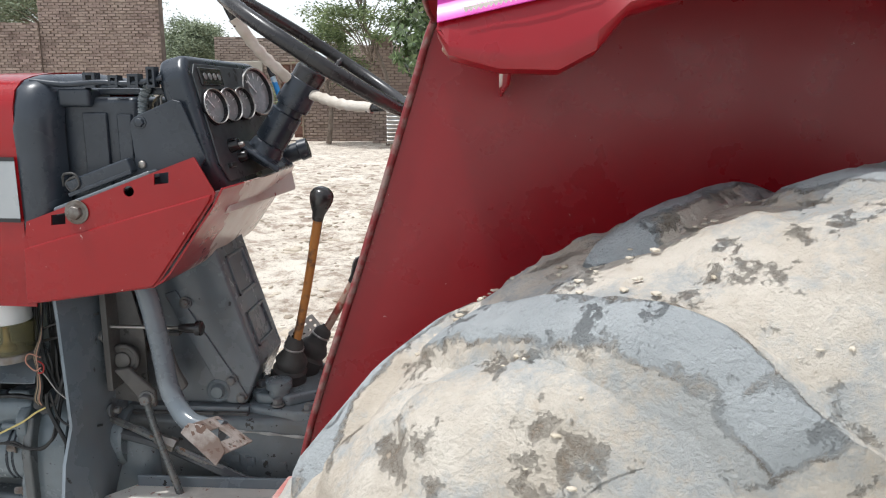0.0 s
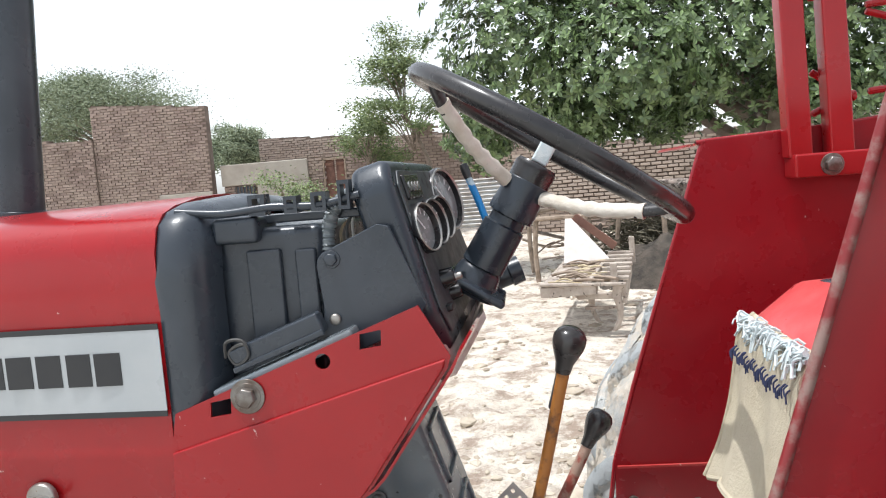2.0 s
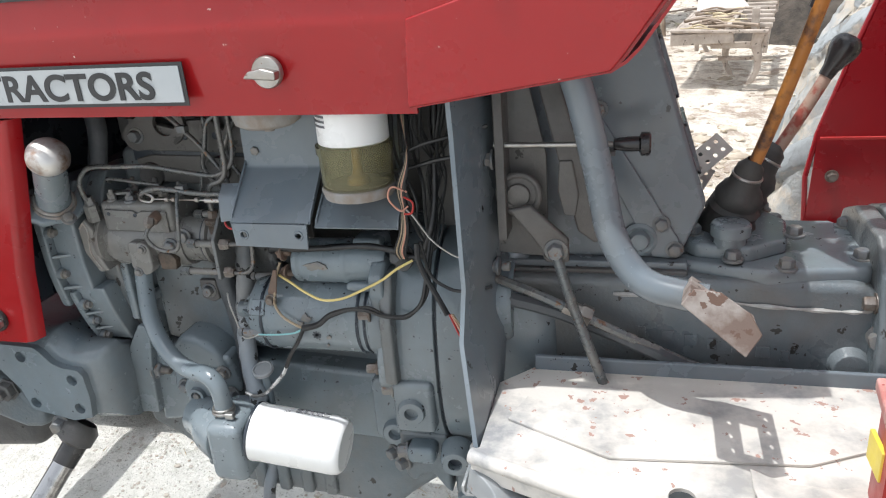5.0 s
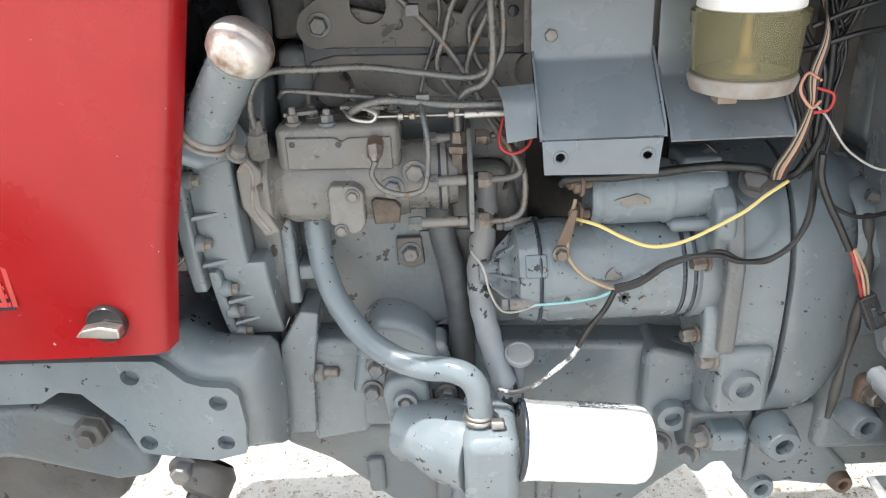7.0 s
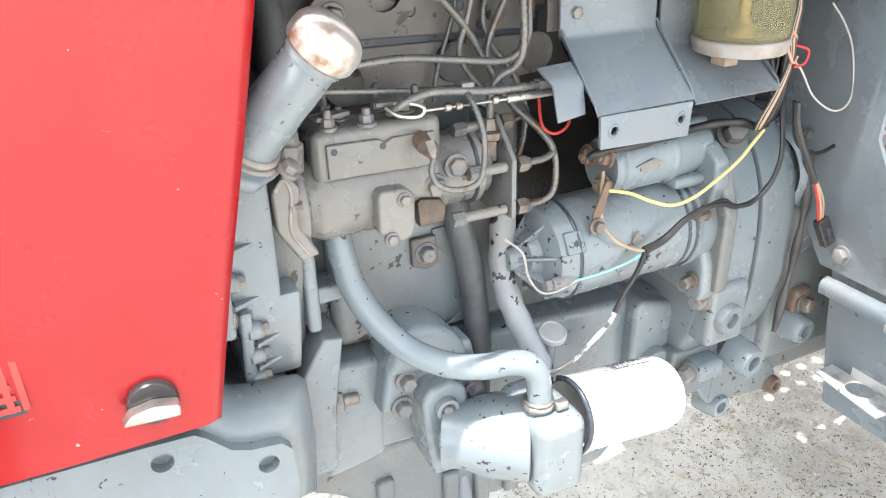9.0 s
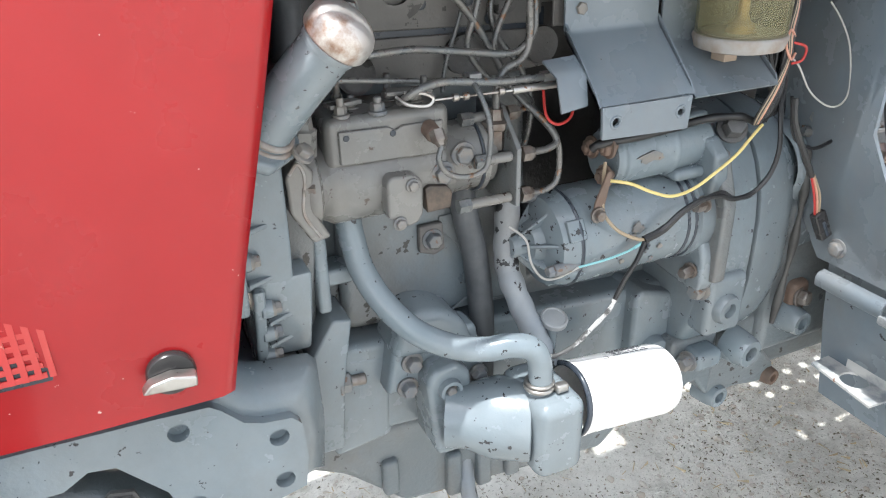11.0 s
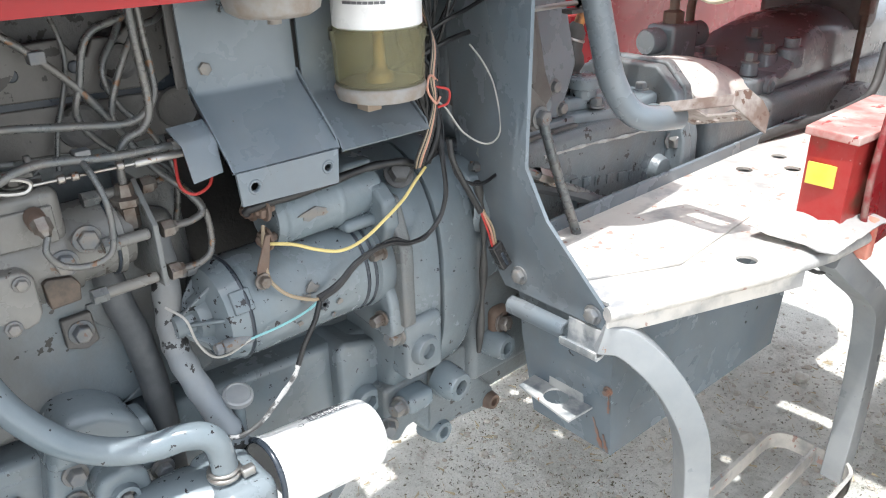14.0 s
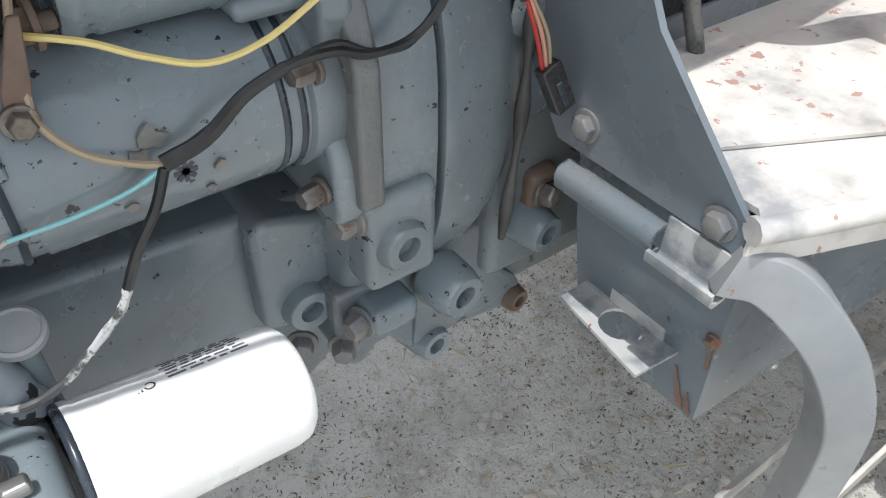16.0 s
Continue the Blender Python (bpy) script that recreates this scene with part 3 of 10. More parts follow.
def square_tube(bm, pts, side, across, step=8, r=0.12):
    """A square hollow section along a line; across is the sideways direction of its faces."""
    line = spline(pts, step)
    w = Vector(across).normalized()
    t = bmesh.new()
    rings = []
    h = side / 2
    for i, p in enumerate(line):
        d = (line[min(i + 1, len(line) - 1)] - line[max(i - 1, 0)]).normalized()
        u = (w - d * w.dot(d)).normalized()
        v = d.cross(u)
        k = 1 - r
        rings.append([t.verts.new(p + (u * a + v * b) * h) for a, b in ((1, k), (k, 1), (-k, 1), (-1, k), (-1, -k), (-k, -1), (k, -1), (1, -k))])
    for a, b in zip(rings, rings[1:]):
        for i in range(8):
            t.faces.new((a[i], a[(i + 1) % 8], b[(i + 1) % 8], b[i]))
    t.faces.new(rings[0][::-1])
    t.faces.new(rings[-1])
    return merge(bm, t)


def hexbolt(bm, p, d, r=0.009, h=0.008, washer=True):
    x, y, dd = frame_of(d)
    p = Vector(p)
    if washer:
        cyl(bm, p - dd * 0.002, p + dd * 0.0015, r * 1.35, n=16, edge=0.0006)
    lathe(bm, [(0, 0), (0, r), (h * 0.8, r), (h, r * 0.82), (h, 0)], p + dd * 0.001, dd, 6)
    return bm


def ring(bm, c, d, R, r, n=40, k=12, squash=1.0):
    x, y, d = frame_of(d)
    c = Vector(c)
    t = bmesh.new()
    rows = []
    for i in range(n):
        a = 2 * math.pi * i / n
        o = x * math.cos(a) + y * math.sin(a)
        rows.append([t.verts.new(c + o * (R + r * math.cos(b)) + d * (r * squash * math.sin(b))) for b in (2 * math.pi * j / k for j in range(k))])
    for i in range(n):
        for j in range(k):
            t.faces.new((rows[i][j], rows[(i + 1) % n][j], rows[(i + 1) % n][(j + 1) % k], rows[i][(j + 1) % k]))
    return merge(bm, t)


def loft(bm, rows, closed=False, caps=False):
    """Skin over rows of points."""
    t = bmesh.new()
    vs = [[t.verts.new(p) for p in row] for row in rows]
    for a, b in zip(vs, vs[1:]):
        n = len(a)
        for i in range(n if closed else n - 1):
            t.faces.new((a[i], a[(i + 1) % n], b[(i + 1) % n], b[i]))
    if caps:
        t.faces.new(vs[0][::-1])
        t.faces.new(vs[-1])
    return merge(bm, t)


def sheet(bm, rows, thick):
    """A skin over rows of points with a thickness."""
    t = bmesh.new()
    vs = [[t.verts.new(p) for p in row] for row in rows]
    for a, b in zip(vs, vs[1:]):
        for i in range(len(a) - 1):
            t.faces.new((a[i], a[i + 1], b[i + 1], b[i]))
    bmesh.ops.recalc_face_normals(t, faces=t.faces)
    bmesh.ops.solidify(t, geom=t.faces[:], thickness=thick)
    return merge(bm, t)


# ---- the ground ----
def ground_z(x, y):
    """Height of the earth: trodden near the tractor, churned into clods in the yard."""
    near = max(0.0, 1 - math.hypot(x, y - 3) / 30)
    yard = min(1.0, max(0.0, (y - 2.4) / 1.5)) * max(0.0, 1 - math.hypot(x, y - 8) / 22)
    h = noise.fractal((x * 2.4, y * 2.4, 3.1), 1.0, 2.0, 5) * 0.022 * near + noise.noise((x * 0.35, y * 0.35, 8.0)) * 0.05 * near
    h += yard * (0.06 * noise.fractal((x * 1.1, y * 1.6, 6.0), 0.8, 2.1, 5) + 0.045 * abs(noise.noise((x * 4.5, y * 6.5, 2.0))))
    h = h - 0.012 - 0.02 * near - 0.04 * yard
    flat = max(0.0, 1 - math.hypot(x - 0.3, (y - 7.9) * 0.7) / 1.3)
    return h + (0.35 * (h + 0.05) - 0.05 - h) * min(1.0, flat * 2.2)


def ground():
    n = 520
    u = np.linspace(-1, 1, n)
    s = np.sinh(u * 6.6) / np.sinh(6.6) * 700
    xs, ys = s - 0.1, s + 4.5
    verts, faces = [], []
    for j in range(n):
        for i in range(n):
            verts.append((xs[i], ys[j], ground_z(xs[i], ys[j])))
    for j in range(n - 1):
        for i in range(n - 1):
            a = j * n + i
            faces.append((a, a + 1, a + n + 1, a + n))
    me = bpy.data.meshes.new("ground")
    me.from_pydata(verts, [], faces)
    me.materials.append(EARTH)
    me.shade_smooth()
    return tagged(new("ground", me), "dry trodden sandy earth of a farmyard", "ground", kind="structure")


ground()

YC = 1.36  # the tractor's middle line
tractor = thing("tractor", "red farm tractor with a grey painted engine standing on dry earth", "tractor")


def hood_half(x):
    """Half the hood's width at x."""
    return 0.205 - 0.03 * max(0.0, min(1.0, (-0.66 - x) / 0.55))


# ---- hood ----
def build_hood():
    rows = []
    for x in (-0.662, -0.67, -0.75, -0.85, -0.95, -1.05, -1.15, -1.25):
        w = hood_half(x)
        top = 1.404 - 0.008 * (-0.66 - x) / 0.55
        prof = [(w - 0.009, 1.060), (w - 0.0075, 1.075), (w + 0.004, 1.148), (w + 0.002, 1.158), (w, 1.20), (w - 0.001, 1.30), (w - 0.003, top - 0.045),
                (w - 0.012, top - 0.02), (w - 0.03, top - 0.006), (w - 0.06, top + 0.002), (w - 0.12, top + 0.009), (0.0, top + 0.012)]
        row = [(x, YC - a, z) for a, z in prof]
        row += [(x, YC + a, z) for a, z in prof[-2::-1]]
        rows.append(row)
    bm = B()
    sheet(bm, rows, 0.003)
    hood = part("hood", bm, RED, tractor, "red painted sheet steel hood with a grey side stripe", angle=24)
    # side stripe with black edges
    for name, z0, z1, mat, off in (("stripe", 1.199, 1.283, STRIPE, 0.0045), ("stripe_edge", 1.283, 1.289, INK, 0.0048), ("stripe_edge", 1.193, 1.199, INK, 0.0048)):
        bm = B()
        sheet(bm, [[(x, YC - hood_half(x) - off, z) for z in (z0, z1)] for x in (-0.663, -0.8, -0.95, -1.1, -1.24)], 0.001)
        part(name, bm, mat, hood)
    # blocks in place of the maker's name
    x = -0.7085
    for k in range(14):
        if k == 8:
            x -= 0.024
        w = (0.0285, 0.0265, 0.0275)[k % 3]
        bm = B()
        y = YC - hood_half(x) - 0.0062
        box(bm, x - w, x, y, y + 0.001, 1.227, 1.261, 0)
        part("block", bm, INK, hood)
        x -= 0.0339
    # lower badge
    bm = B()
    sheet(bm, [[(x, YC - hood_half(x) - 0.0062, z) for z in (1.075, 1.122)] for x in (-0.918, -1.05, -1.24)], 0.001)
    badge = part("badge_border", bm, INK, hood)
    bm = B()
    sheet(bm, [[(x, YC - hood_half(x) - 0.0072, z) for z in (1.079, 1.118)] for x in (-0.923, -1.05, -1.235)], 0.001)
    part("badge", bm, STRIPE, hood)
    side = Vector((0.55, -0.03, 0)).normalized()
    m = Matrix.Identity(4)
    m.col[0].xyz, m.col[1].xyz, m.col[2].xyz = side, (0, 0, 1), side.cross(Vector((0, 0, 1)))
    m.col[3].xyz = (-1.195, YC - hood_half(-1.195) - 0.0092, 1.0835)
    txt = bpy.data.curves.new("badge_word", "FONT")
    txt.body, txt.size, txt.extrude, txt.offset = "TRACTORS", 0.0415, 0.0003, 0.0011
    txt.materials.append(INK)
    word = new("badge_word", txt)
    bpy.context.view_layer.update()
    word.matrix_world = m @ Matrix.Diagonal((0.238 / max(word.dimensions.x, 0.01), 1, 1, 1))
    word.parent = hood
    # blocks in place of the first word
    x = -1.213
    for k in range(2):
        y = YC - hood_half(x) - 0.0084
        bm = B()
        box(bm, x - 0.022, x, y, y + 0.001, 1.0835, 1.1125, 0)
        part("block", bm, INK, hood)
        x -= 0.029
    # turn latch
    latch(-0.818, YC - hood_half(-0.818) - 0.006, 1.108, hood)


def latch(x, y, z, parent, r=0.017):
    bm = B()
    lathe(bm, [(0, r), (0.004, r), (0.006, r * 0.92), (0.006, 0)], (x, y + 0.003, z), (0, -1, 0), 24)
    la = part("latch", bm, STEEL if parent.name.startswith("hood") else BLACK_GLOSS, parent, "round quarter-turn latch with a wing")
    bm = B()
    prism(bm, [(x - r * 1.25, z - 0.004), (x + r * 0.9, z - 0.007), (x + r * 0.95, z + 0.002), (x, z + 0.006), (x - r * 0.9, z + 0.003)], "y", y - 0.016, y - 0.003, 0.002)
    part("wing", bm, STEEL, la)


build_hood()


def build_nose():
    rows = []
    for z, xr in ((0.742, -1.262), (0.752, -1.260), (0.85, -1.240), (0.95, -1.216), (1.058, -1.192)):
        w = 0.162 if z < 0.8 else 0.168
        rows.append([(xr, YC - w + 0.02, z), (xr - 0.004, YC - w + 0.004, z), (xr - 0.012, YC - w, z), (-1.37, YC - w - 0.001, z), (-1.52, YC - w + 0.004, z), (-1.60, YC - w + 0.02, z), (-1.64, YC - w + 0.06, z),
                     (-1.65, YC, z), (-1.64, YC + w - 0.06, z), (-1.60, YC + w - 0.02, z), (-1.37, YC + w, z), (xr, YC + w, z)])
    bm = B()
    sheet(bm, rows, -0.003)
    nose = part("nose_panel", bm, RED, tractor, "red front side panel with a perforated grille")
    bm = B()
    rows = []
    for x in (-1.24, -1.35, -1.5, -1.62):
        w = 0.168
        rows.append([(x, YC - w, 1.062), (x, YC - w, 1.3), (x, YC - w + 0.03, 1.365), (x, YC, 1.39), (x, YC + w - 0.03, 1.365), (x, YC + w, 1.3), (x, YC + w, 1.062)])
    sheet(bm, rows, -0.003)
    part("nose_top", bm, RED, tractor)
    # perforated mesh, set into the side
    bm = B()
    y = YC - 0.1705
    x0, x1 = -1.50, -1.385
    for i in range(26):
        z = 0.80 + i * 0.0085
        sl = 0.02 * (z - 0.80) / 0.22
        box(bm, x0, x1 - sl, y, y + 0.0015, z, z + 0.0042, 0)
    for i in range(14):
        x = x0 + 0.006 + i * 0.0085
        box(bm, x, x + 0.0042, y - 0.0004, y + 0.0012, 0.80, 1.018, 0)
    part("grille_mesh", bm, RED_DULL, nose)
    bm = B()
    prism(bm, [(-1.502, 0.796), (-1.383, 0.796), (-1.378, 0.81), (-1.398, 1.015), (-1.41, 1.022), (-1.502, 1.022)], "y", y + 0.0016, y + 0.0021, 0)
    part("grille_back", bm, BLACK, nose)
    latch(-1.307, YC - 0.171, 0.779, nose, 0.018)


build_nose()


# ---- exhaust ----
bm = B()
cyl(bm, (-0.932, YC - 0.02, 1.39), (-0.880, YC - 0.02, 2.1), 0.0295, n=28)
cyl(bm, (-0.933, YC - 0.02, 1.38), (-0.931, YC - 0.02, 1.415), 0.033, n=28)
part("exhaust_pipe", bm, BLACK, tractor, "tall dark exhaust pipe with rust spots")


# ---- cowl under the instrument panel ----
def build_cowl():
    yn, yf = 1.152, 2 * YC - 1.152
    out = [(-0.668, 1.067), (-0.47, 1.096), (-0.457, 1.110), (-0.373, 1.226), (-0.369, 1.238), (-0.397, 1.290), (-0.656, 1.194), (-0.664, 1.156)]
    sq = lambda x, z, s: [(x - s, z - s * 0.72), (x + s * 0.9, z - s * 0.5), (x + s, z + s * 0.9), (x - s * 0.9, z + s * 0.6)]
    bm = B()
    prism(bm, out, "y", yn, yn + 0.003, 0, holes=[sq(-0.607, 1.197, 0.0115), sq(-0.447, 1.258, 0.0115), disc(-0.497, 1.24, 0.008)])
    # raised lower field below the crease, rounded rear edge
    low = [(-0.667, 1.069), (-0.471, 1.098), (-0.459, 1.112), (-0.377, 1.226), (-0.3735, 1.2365), (-0.6625, 1.154)]
    prism(bm, low, "y", yn - 0.0045, yn + 0.001, 0.0022)
    cowl = part("cowl", bm, RED, tractor, "red pressed steel cowl with square holes", angle=25)
    bm = B()
    prism(bm, out, "y", yf - 0.003, yf, 0)
    part("cowl_side", bm, RED, cowl)
    # sloped rear face with worn primer
    line = [(-0.473, 1.098), (-0.458, 1.107), (-0.446, 1.119), (-0.371, 1.224), (-0.360, 1.245)]
    bm = B()
    sheet(bm, [[(x + 0.01 * (1 - abs(k)), YC + k * (yf - YC), z) for x, z in line] for k in (-1, -0.96, -0.9, -0.5, 0, 0.5, 0.9, 0.96, 1)], 0.003)
    part("rear_face", bm, RED_PRIMER, cowl, "red rear face worn to pale primer")
    bm = B()
    hexbolt(bm, (-0.577, yn - 0.002, 1.209), (0, -1, 0), 0.0105, 0.009)
    cyl(bm, (-0.577, yn - 0.001, 1.209), (-0.577, yn - 0.003, 1.209), 0.018, n=24)
    part("bolt", bm, BOLT_RUSTY, cowl, "zinc bolt with a wide washer")


build_cowl()


# ---- tank, tray and panel frame behind the hood ----
def build_bay():
    # black surround at the hood's end
    bm = B()
    rows = []
    for x, ins in ((-0.663, 0.004), (-0.655, 0.0), (-0.640, 0.0), (-0.628, 0.006), (-0.618, 0.02), (-0.612, 0.04)):
        w = 0.203 - ins
        prof = [(w, 1.13), (w, 1.20), (w, 1.33), (w - 0.006, 1.36), (w - 0.016, 1.385 - ins * 0.5), (w - 0.035, 1.397 - ins * 0.5), (w - 0.07, 1.404 - ins * 0.5), (0, 1.41 - ins * 0.5)]
        rows.append([(x, YC - a, z) for a, z in prof] + [(x, YC + a, z) for a, z in prof[-2::-1]])
    sheet(bm, rows, -0.004)
    part("hood_surround", bm, BLACK, tractor, "black plastic surround at the end of the hood", angle=50)
    # moulded dark tank with stepped faces
    bm = B()
    box(bm, -0.62, -0.50, 1.205, 1.515, 1.13, 1.375, 0.010, 3)
    tank = part("tank", bm, BLACK, tractor, "black moulded plastic tank")
    bm = B()
    box(bm, -0.615, -0.565, 1.192, 1.26, 1.36, 1.388, 0.006, 3)
    part("tank_shoulder", bm, BLACK, tank)
    for x0, x1, z0, z1 in ((-0.583, -0.545, 1.20, 1.352), (-0.53, -0.507, 1.21, 1.35)):
        bm = B()
        box(bm, x0, x1, 1.199, 1.208, z0, z1, 0.003, 2)
        part("tank_panel", bm, BLACK, tank)
    bm = B()
    tube(bm, [(-0.65, 1.19, 1.398), (-0.60, 1.192, 1.393), (-0.55, 1.195, 1.396), (-0.50, 1.198, 1.394), (-0.455, 1.20, 1.402)], 0.0045, 8)
    rail = part("tank_rail", bm, BLACK, tractor, "black top rail with clips")
    for x, w, h in ((-0.563, 0.018, 0.022), (-0.527, 0.014, 0.018), (-0.497, 0.016, 0.02), (-0.47, 0.012, 0.03)):
        bm = B()
        prism(bm, [(x - w / 2, 1.388), (x + w / 2, 1.388), (x + w / 2, 1.388 + h), (x - w / 2, 1.388 + h)], "y", 1.192, 1.21, 0, holes=[[(x - w / 4, 1.392), (x + w / 4, 1.392), (x + w / 4, 1.384 + h), (x - w / 4, 1.384 + h)]])
        part("clip", bm, BLACK, rail)
    bm = B()
    box(bm, -0.575, -0.455, 1.225, 1.24, 1.378, 1.388, 0.002)
    part("cross_strip", bm, BLACK, rail)
    # tray bar
    bm = B()
    m = pose(-0.549, 1.178, 1.258, 0, -20, 0)
    box(bm, -0.052, 0.052, -0.010, 0.010, -0.010, 0.012, 0.003, m=m)
    box(bm, -0.052, 0.052, -0.014, -0.008, -0.012, -0.006, 0.001, m=m)
    part("tray_bar", bm, BLACK, tractor, "dark channel bar")
    bm = B()
    m = pose(-0.535, 1.162, 1.237, 0, -20.5, 0)
    box(bm, -0.085, 0.075, -0.006, 0.06, -0.006, 0.007, 0.003, m=m)
    part("tray", bm, GREY_SHEET, tractor)
    # loose black wire loops
    bm = B()
    tube(bm, [(-0.605, 1.172, 1.245), (-0.60, 1.165, 1.262), (-0.583, 1.165, 1.263), (-0.578, 1.166, 1.247), (-0.592, 1.168, 1.238), (-0.60, 1.17, 1.25), (-0.585, 1.17, 1.258), (-0.57, 1.17, 1.246)], 0.0018, 6)
    part("loose_wire", bm, RUBBER, tractor)
    # ribbed conduit and thin cables behind the panel
    bm = B()
    pts = [(-0.497, 1.215, 1.345), (-0.495, 1.218, 1.37), (-0.484, 1.22, 1.393), (-0.462, 1.225, 1.405), (-0.44, 1.23, 1.405)]
    tube(bm, pts, lambda t: 0.0078 + 0.0008 * math.sin(t * 140), 10, 14)
    part("ribbed_conduit", bm, GREY, tractor)
    for k, mat in enumerate((WIRE_TAN, RUBBER, WIRE_WHITE)):
        bm = B()
        tube(bm, [(-0.485 + k * 0.007, 1.225, 1.345), (-0.482 + k * 0.006, 1.23, 1.37 + 0.004 * k), (-0.45, 1.24, 1.39 - 0.01 * k)], 0.0018, 6)
        part("cable", bm, mat, tractor)
    # side bracket of the panel
    bm = B()
    prism(bm, [(-0.5035, 1.331), (-0.502, 1.339), (-0.497, 1.345), (-0.437, 1.371), (-0.425, 1.368), (-0.392, 1.285), (-0.405, 1.265), (-0.50, 1.228), (-0.511, 1.255), (-0.501, 1.277), (-0.4995, 1.29)], "y", 1.185, 1.189, 0.0015)
    br = part("panel_bracket", bm, BLACK, tractor, "dark steel bracket that carries the panel")
    bm = B()
    hexbolt(bm, (-0.487, 1.185, 1.338), (0, -1, 0), 0.007, 0.006)
    part("bolt", bm, BLACK, br)
    bm = B()
    cyl(bm, (-0.488, 1.185, 1.276), (-0.488, 1.180, 1.276), 0.006)
    part("clip", bm, STEEL, br)


build_bay()

# ---- instrument panel ----
DASH_TOP, DASH_BOT = Vector((-0.420, 0, 1.438)), Vector((-0.366, 0, 1.226))
DASH_YAW = Matrix.Rotation(radians(-2.5), 4, "Z")
DASH_DOWN = (DASH_BOT - DASH_TOP).normalized()
DASH_OUT = Vector((-DASH_DOWN.z, 0, DASH_DOWN.x))
DASH_OUT = DASH_OUT if DASH_OUT.x > 0 else -DASH_OUT


def dash_m(s, y):
    """Pose on the panel's face: s metres down from its top edge, at y; local x across (y), local y up the face, z out."""
    p = DASH_TOP + DASH_DOWN * s
    m = Matrix.Identity(4)
    m.col[0].xyz, m.col[1].xyz, m.col[2].xyz = (0, 1, 0), -DASH_DOWN, DASH_OUT
    m.col[3].xyz = (p.x, y, p.z)
    at = Matrix.Translation((-0.37, YC, 0))
    return at @ DASH_YAW @ at.inverted() @ m


def build_dash():
    L = (DASH_BOT - DASH_TOP).length
    w = 0.164
    bm = B()
    pts = [(-w + 0.02, 0.0), (w - 0.02, 0.0), (w, -0.025), (w + 0.066, -L + 0.05), (w + 0.046, -L + 0.006), (-w + 0.03, -L), (-w, -L + 0.05), (-w, -0.025)]
    prism(bm, pts, "z", -0.046, 0.0, 0.012, 4, m=dash_m(0, YC))
    dash = part("instrument_panel", bm, BLACK, tractor, "black moulded instrument panel with round gauges")
    bm = B()
    prism(bm, [(-w + 0.035, -0.015), (w - 0.035, -0.015), (w - 0.02, -0.03), (w + 0.044, -L + 0.05), (w + 0.026, -L + 0.026), (-w + 0.04, -L + 0.02), (-w + 0.02, -L + 0.05), (-w + 0.02, -0.03)], "z", 0.0, 0.003, 0.0015, m=dash_m(0, YC))
    part("panel_face", bm, DASH_FACE, dash)
    gauges = [(0.058, 1.452, 0.043), (0.083, 1.244, 0.0275), (0.081, 1.305, 0.0275), (0.079, 1.366, 0.0275)]
    for s, y, r in gauges:
        m = dash_m(s, y) @ pose(0, 0, 0.004, 0, -16, 0)
        out = m.to_3x3() @ Vector((0, 0, 1))
        bm = B()
        lathe(bm, [(-0.01, r * 1.0), (0.008, r * 1.04), (0.011, r * 0.99), (0.0095, r * 0.92), (0.002, r * 0.9)], m.translation, out, 32)
        g = part("gauge", bm, BLACK_GLOSS, dash, "round black gauge with a pale rim")
        bm = B()
        lathe(bm, [(0.0104, r * 1.005), (0.0118, r * 0.975), (0.0102, r * 0.925)], m.translation, out, 32)
        part("bezel", bm, STEEL, g)
        bm = B()
        lathe(bm, [(0.003, r * 0.91), (0.0032, 0)], m.translation, out, 32)
        part("dial", bm, DIAL, g)
        bm = B()
        n = 9
        for i in range(n):
            a = math.pi * (0.15 + 1.2 * i / (n - 1))
            q = pose(math.cos(a) * r * 0.68, math.sin(a) * r * 0.68, 0.0046, 0, 0, math.degrees(a))
            box(bm, -r * 0.11, r * 0.11, -r * 0.022, r * 0.022, 0, 0.0004, 0, m=m @ q)
        box(bm, -r * 0.03, r * 0.03, -r * 0.05, r * 0.62, 0, 0.0008, 0, m=m @ pose(0, 0, 0.0048, 0, 0, 38))
        part("dial_marks", bm, WHITE_CAN, g)
    # lamp strip
    bm = B()
    prism(bm, [(-0.042, -0.014), (0.042, -0.014), (0.042, 0.014), (-0.042, 0.014)], "z", 0.002, 0.007, 0.002, m=dash_m(0.035, 1.275))
    strip = part("lamp_strip", bm, BLACK_GLOSS, dash)
    for k in range(4):
        bm = B()
        prism(bm, disc(-0.027 + k * 0.018, 0, 0.0055, 12), "z", 0.007, 0.0082, 0, m=dash_m(0.035, 1.275))
        part("warning_lamp", bm, DIAL, strip)
    # key switch, knobs
    for s, y, r, h, mat, nm in ((0.145, 1.275, 0.012, 0.018, BLACK_GLOSS, "switch"), (0.147, 1.275, 0.005, 0.026, STEEL, "key"), (0.165, 1.30, 0.010, 0.016, BLACK_GLOSS, "switch"), (0.165, 1.46, 0.013, 0.03, BLACK_GLOSS, "knob")):
        p = dash_m(s, y).translation
        bm = B()
        cyl(bm, p, p + DASH_OUT * h, r, r * 0.85, 14)
        part(nm, bm, mat, dash)
    bm = B()
    box(bm, -0.012, 0.012, -0.004, 0.004, 0, 0.01, 0.002, m=dash_m(0.175, 1.255))
    part("toggle", bm, BLACK_GLOSS, dash)
    # white worn lip below the face
    bm = B()
    prism(bm, [(-w + 0.02, 0.012), (w + 0.05, 0.014), (w + 0.04, -0.03), (-w + 0.03, -0.026)], "z", -0.03, -0.006, 0.003, m=dash_m(L, YC))
    part("lower_lip", bm, PRIMER, dash, "worn pale lip below the panel")


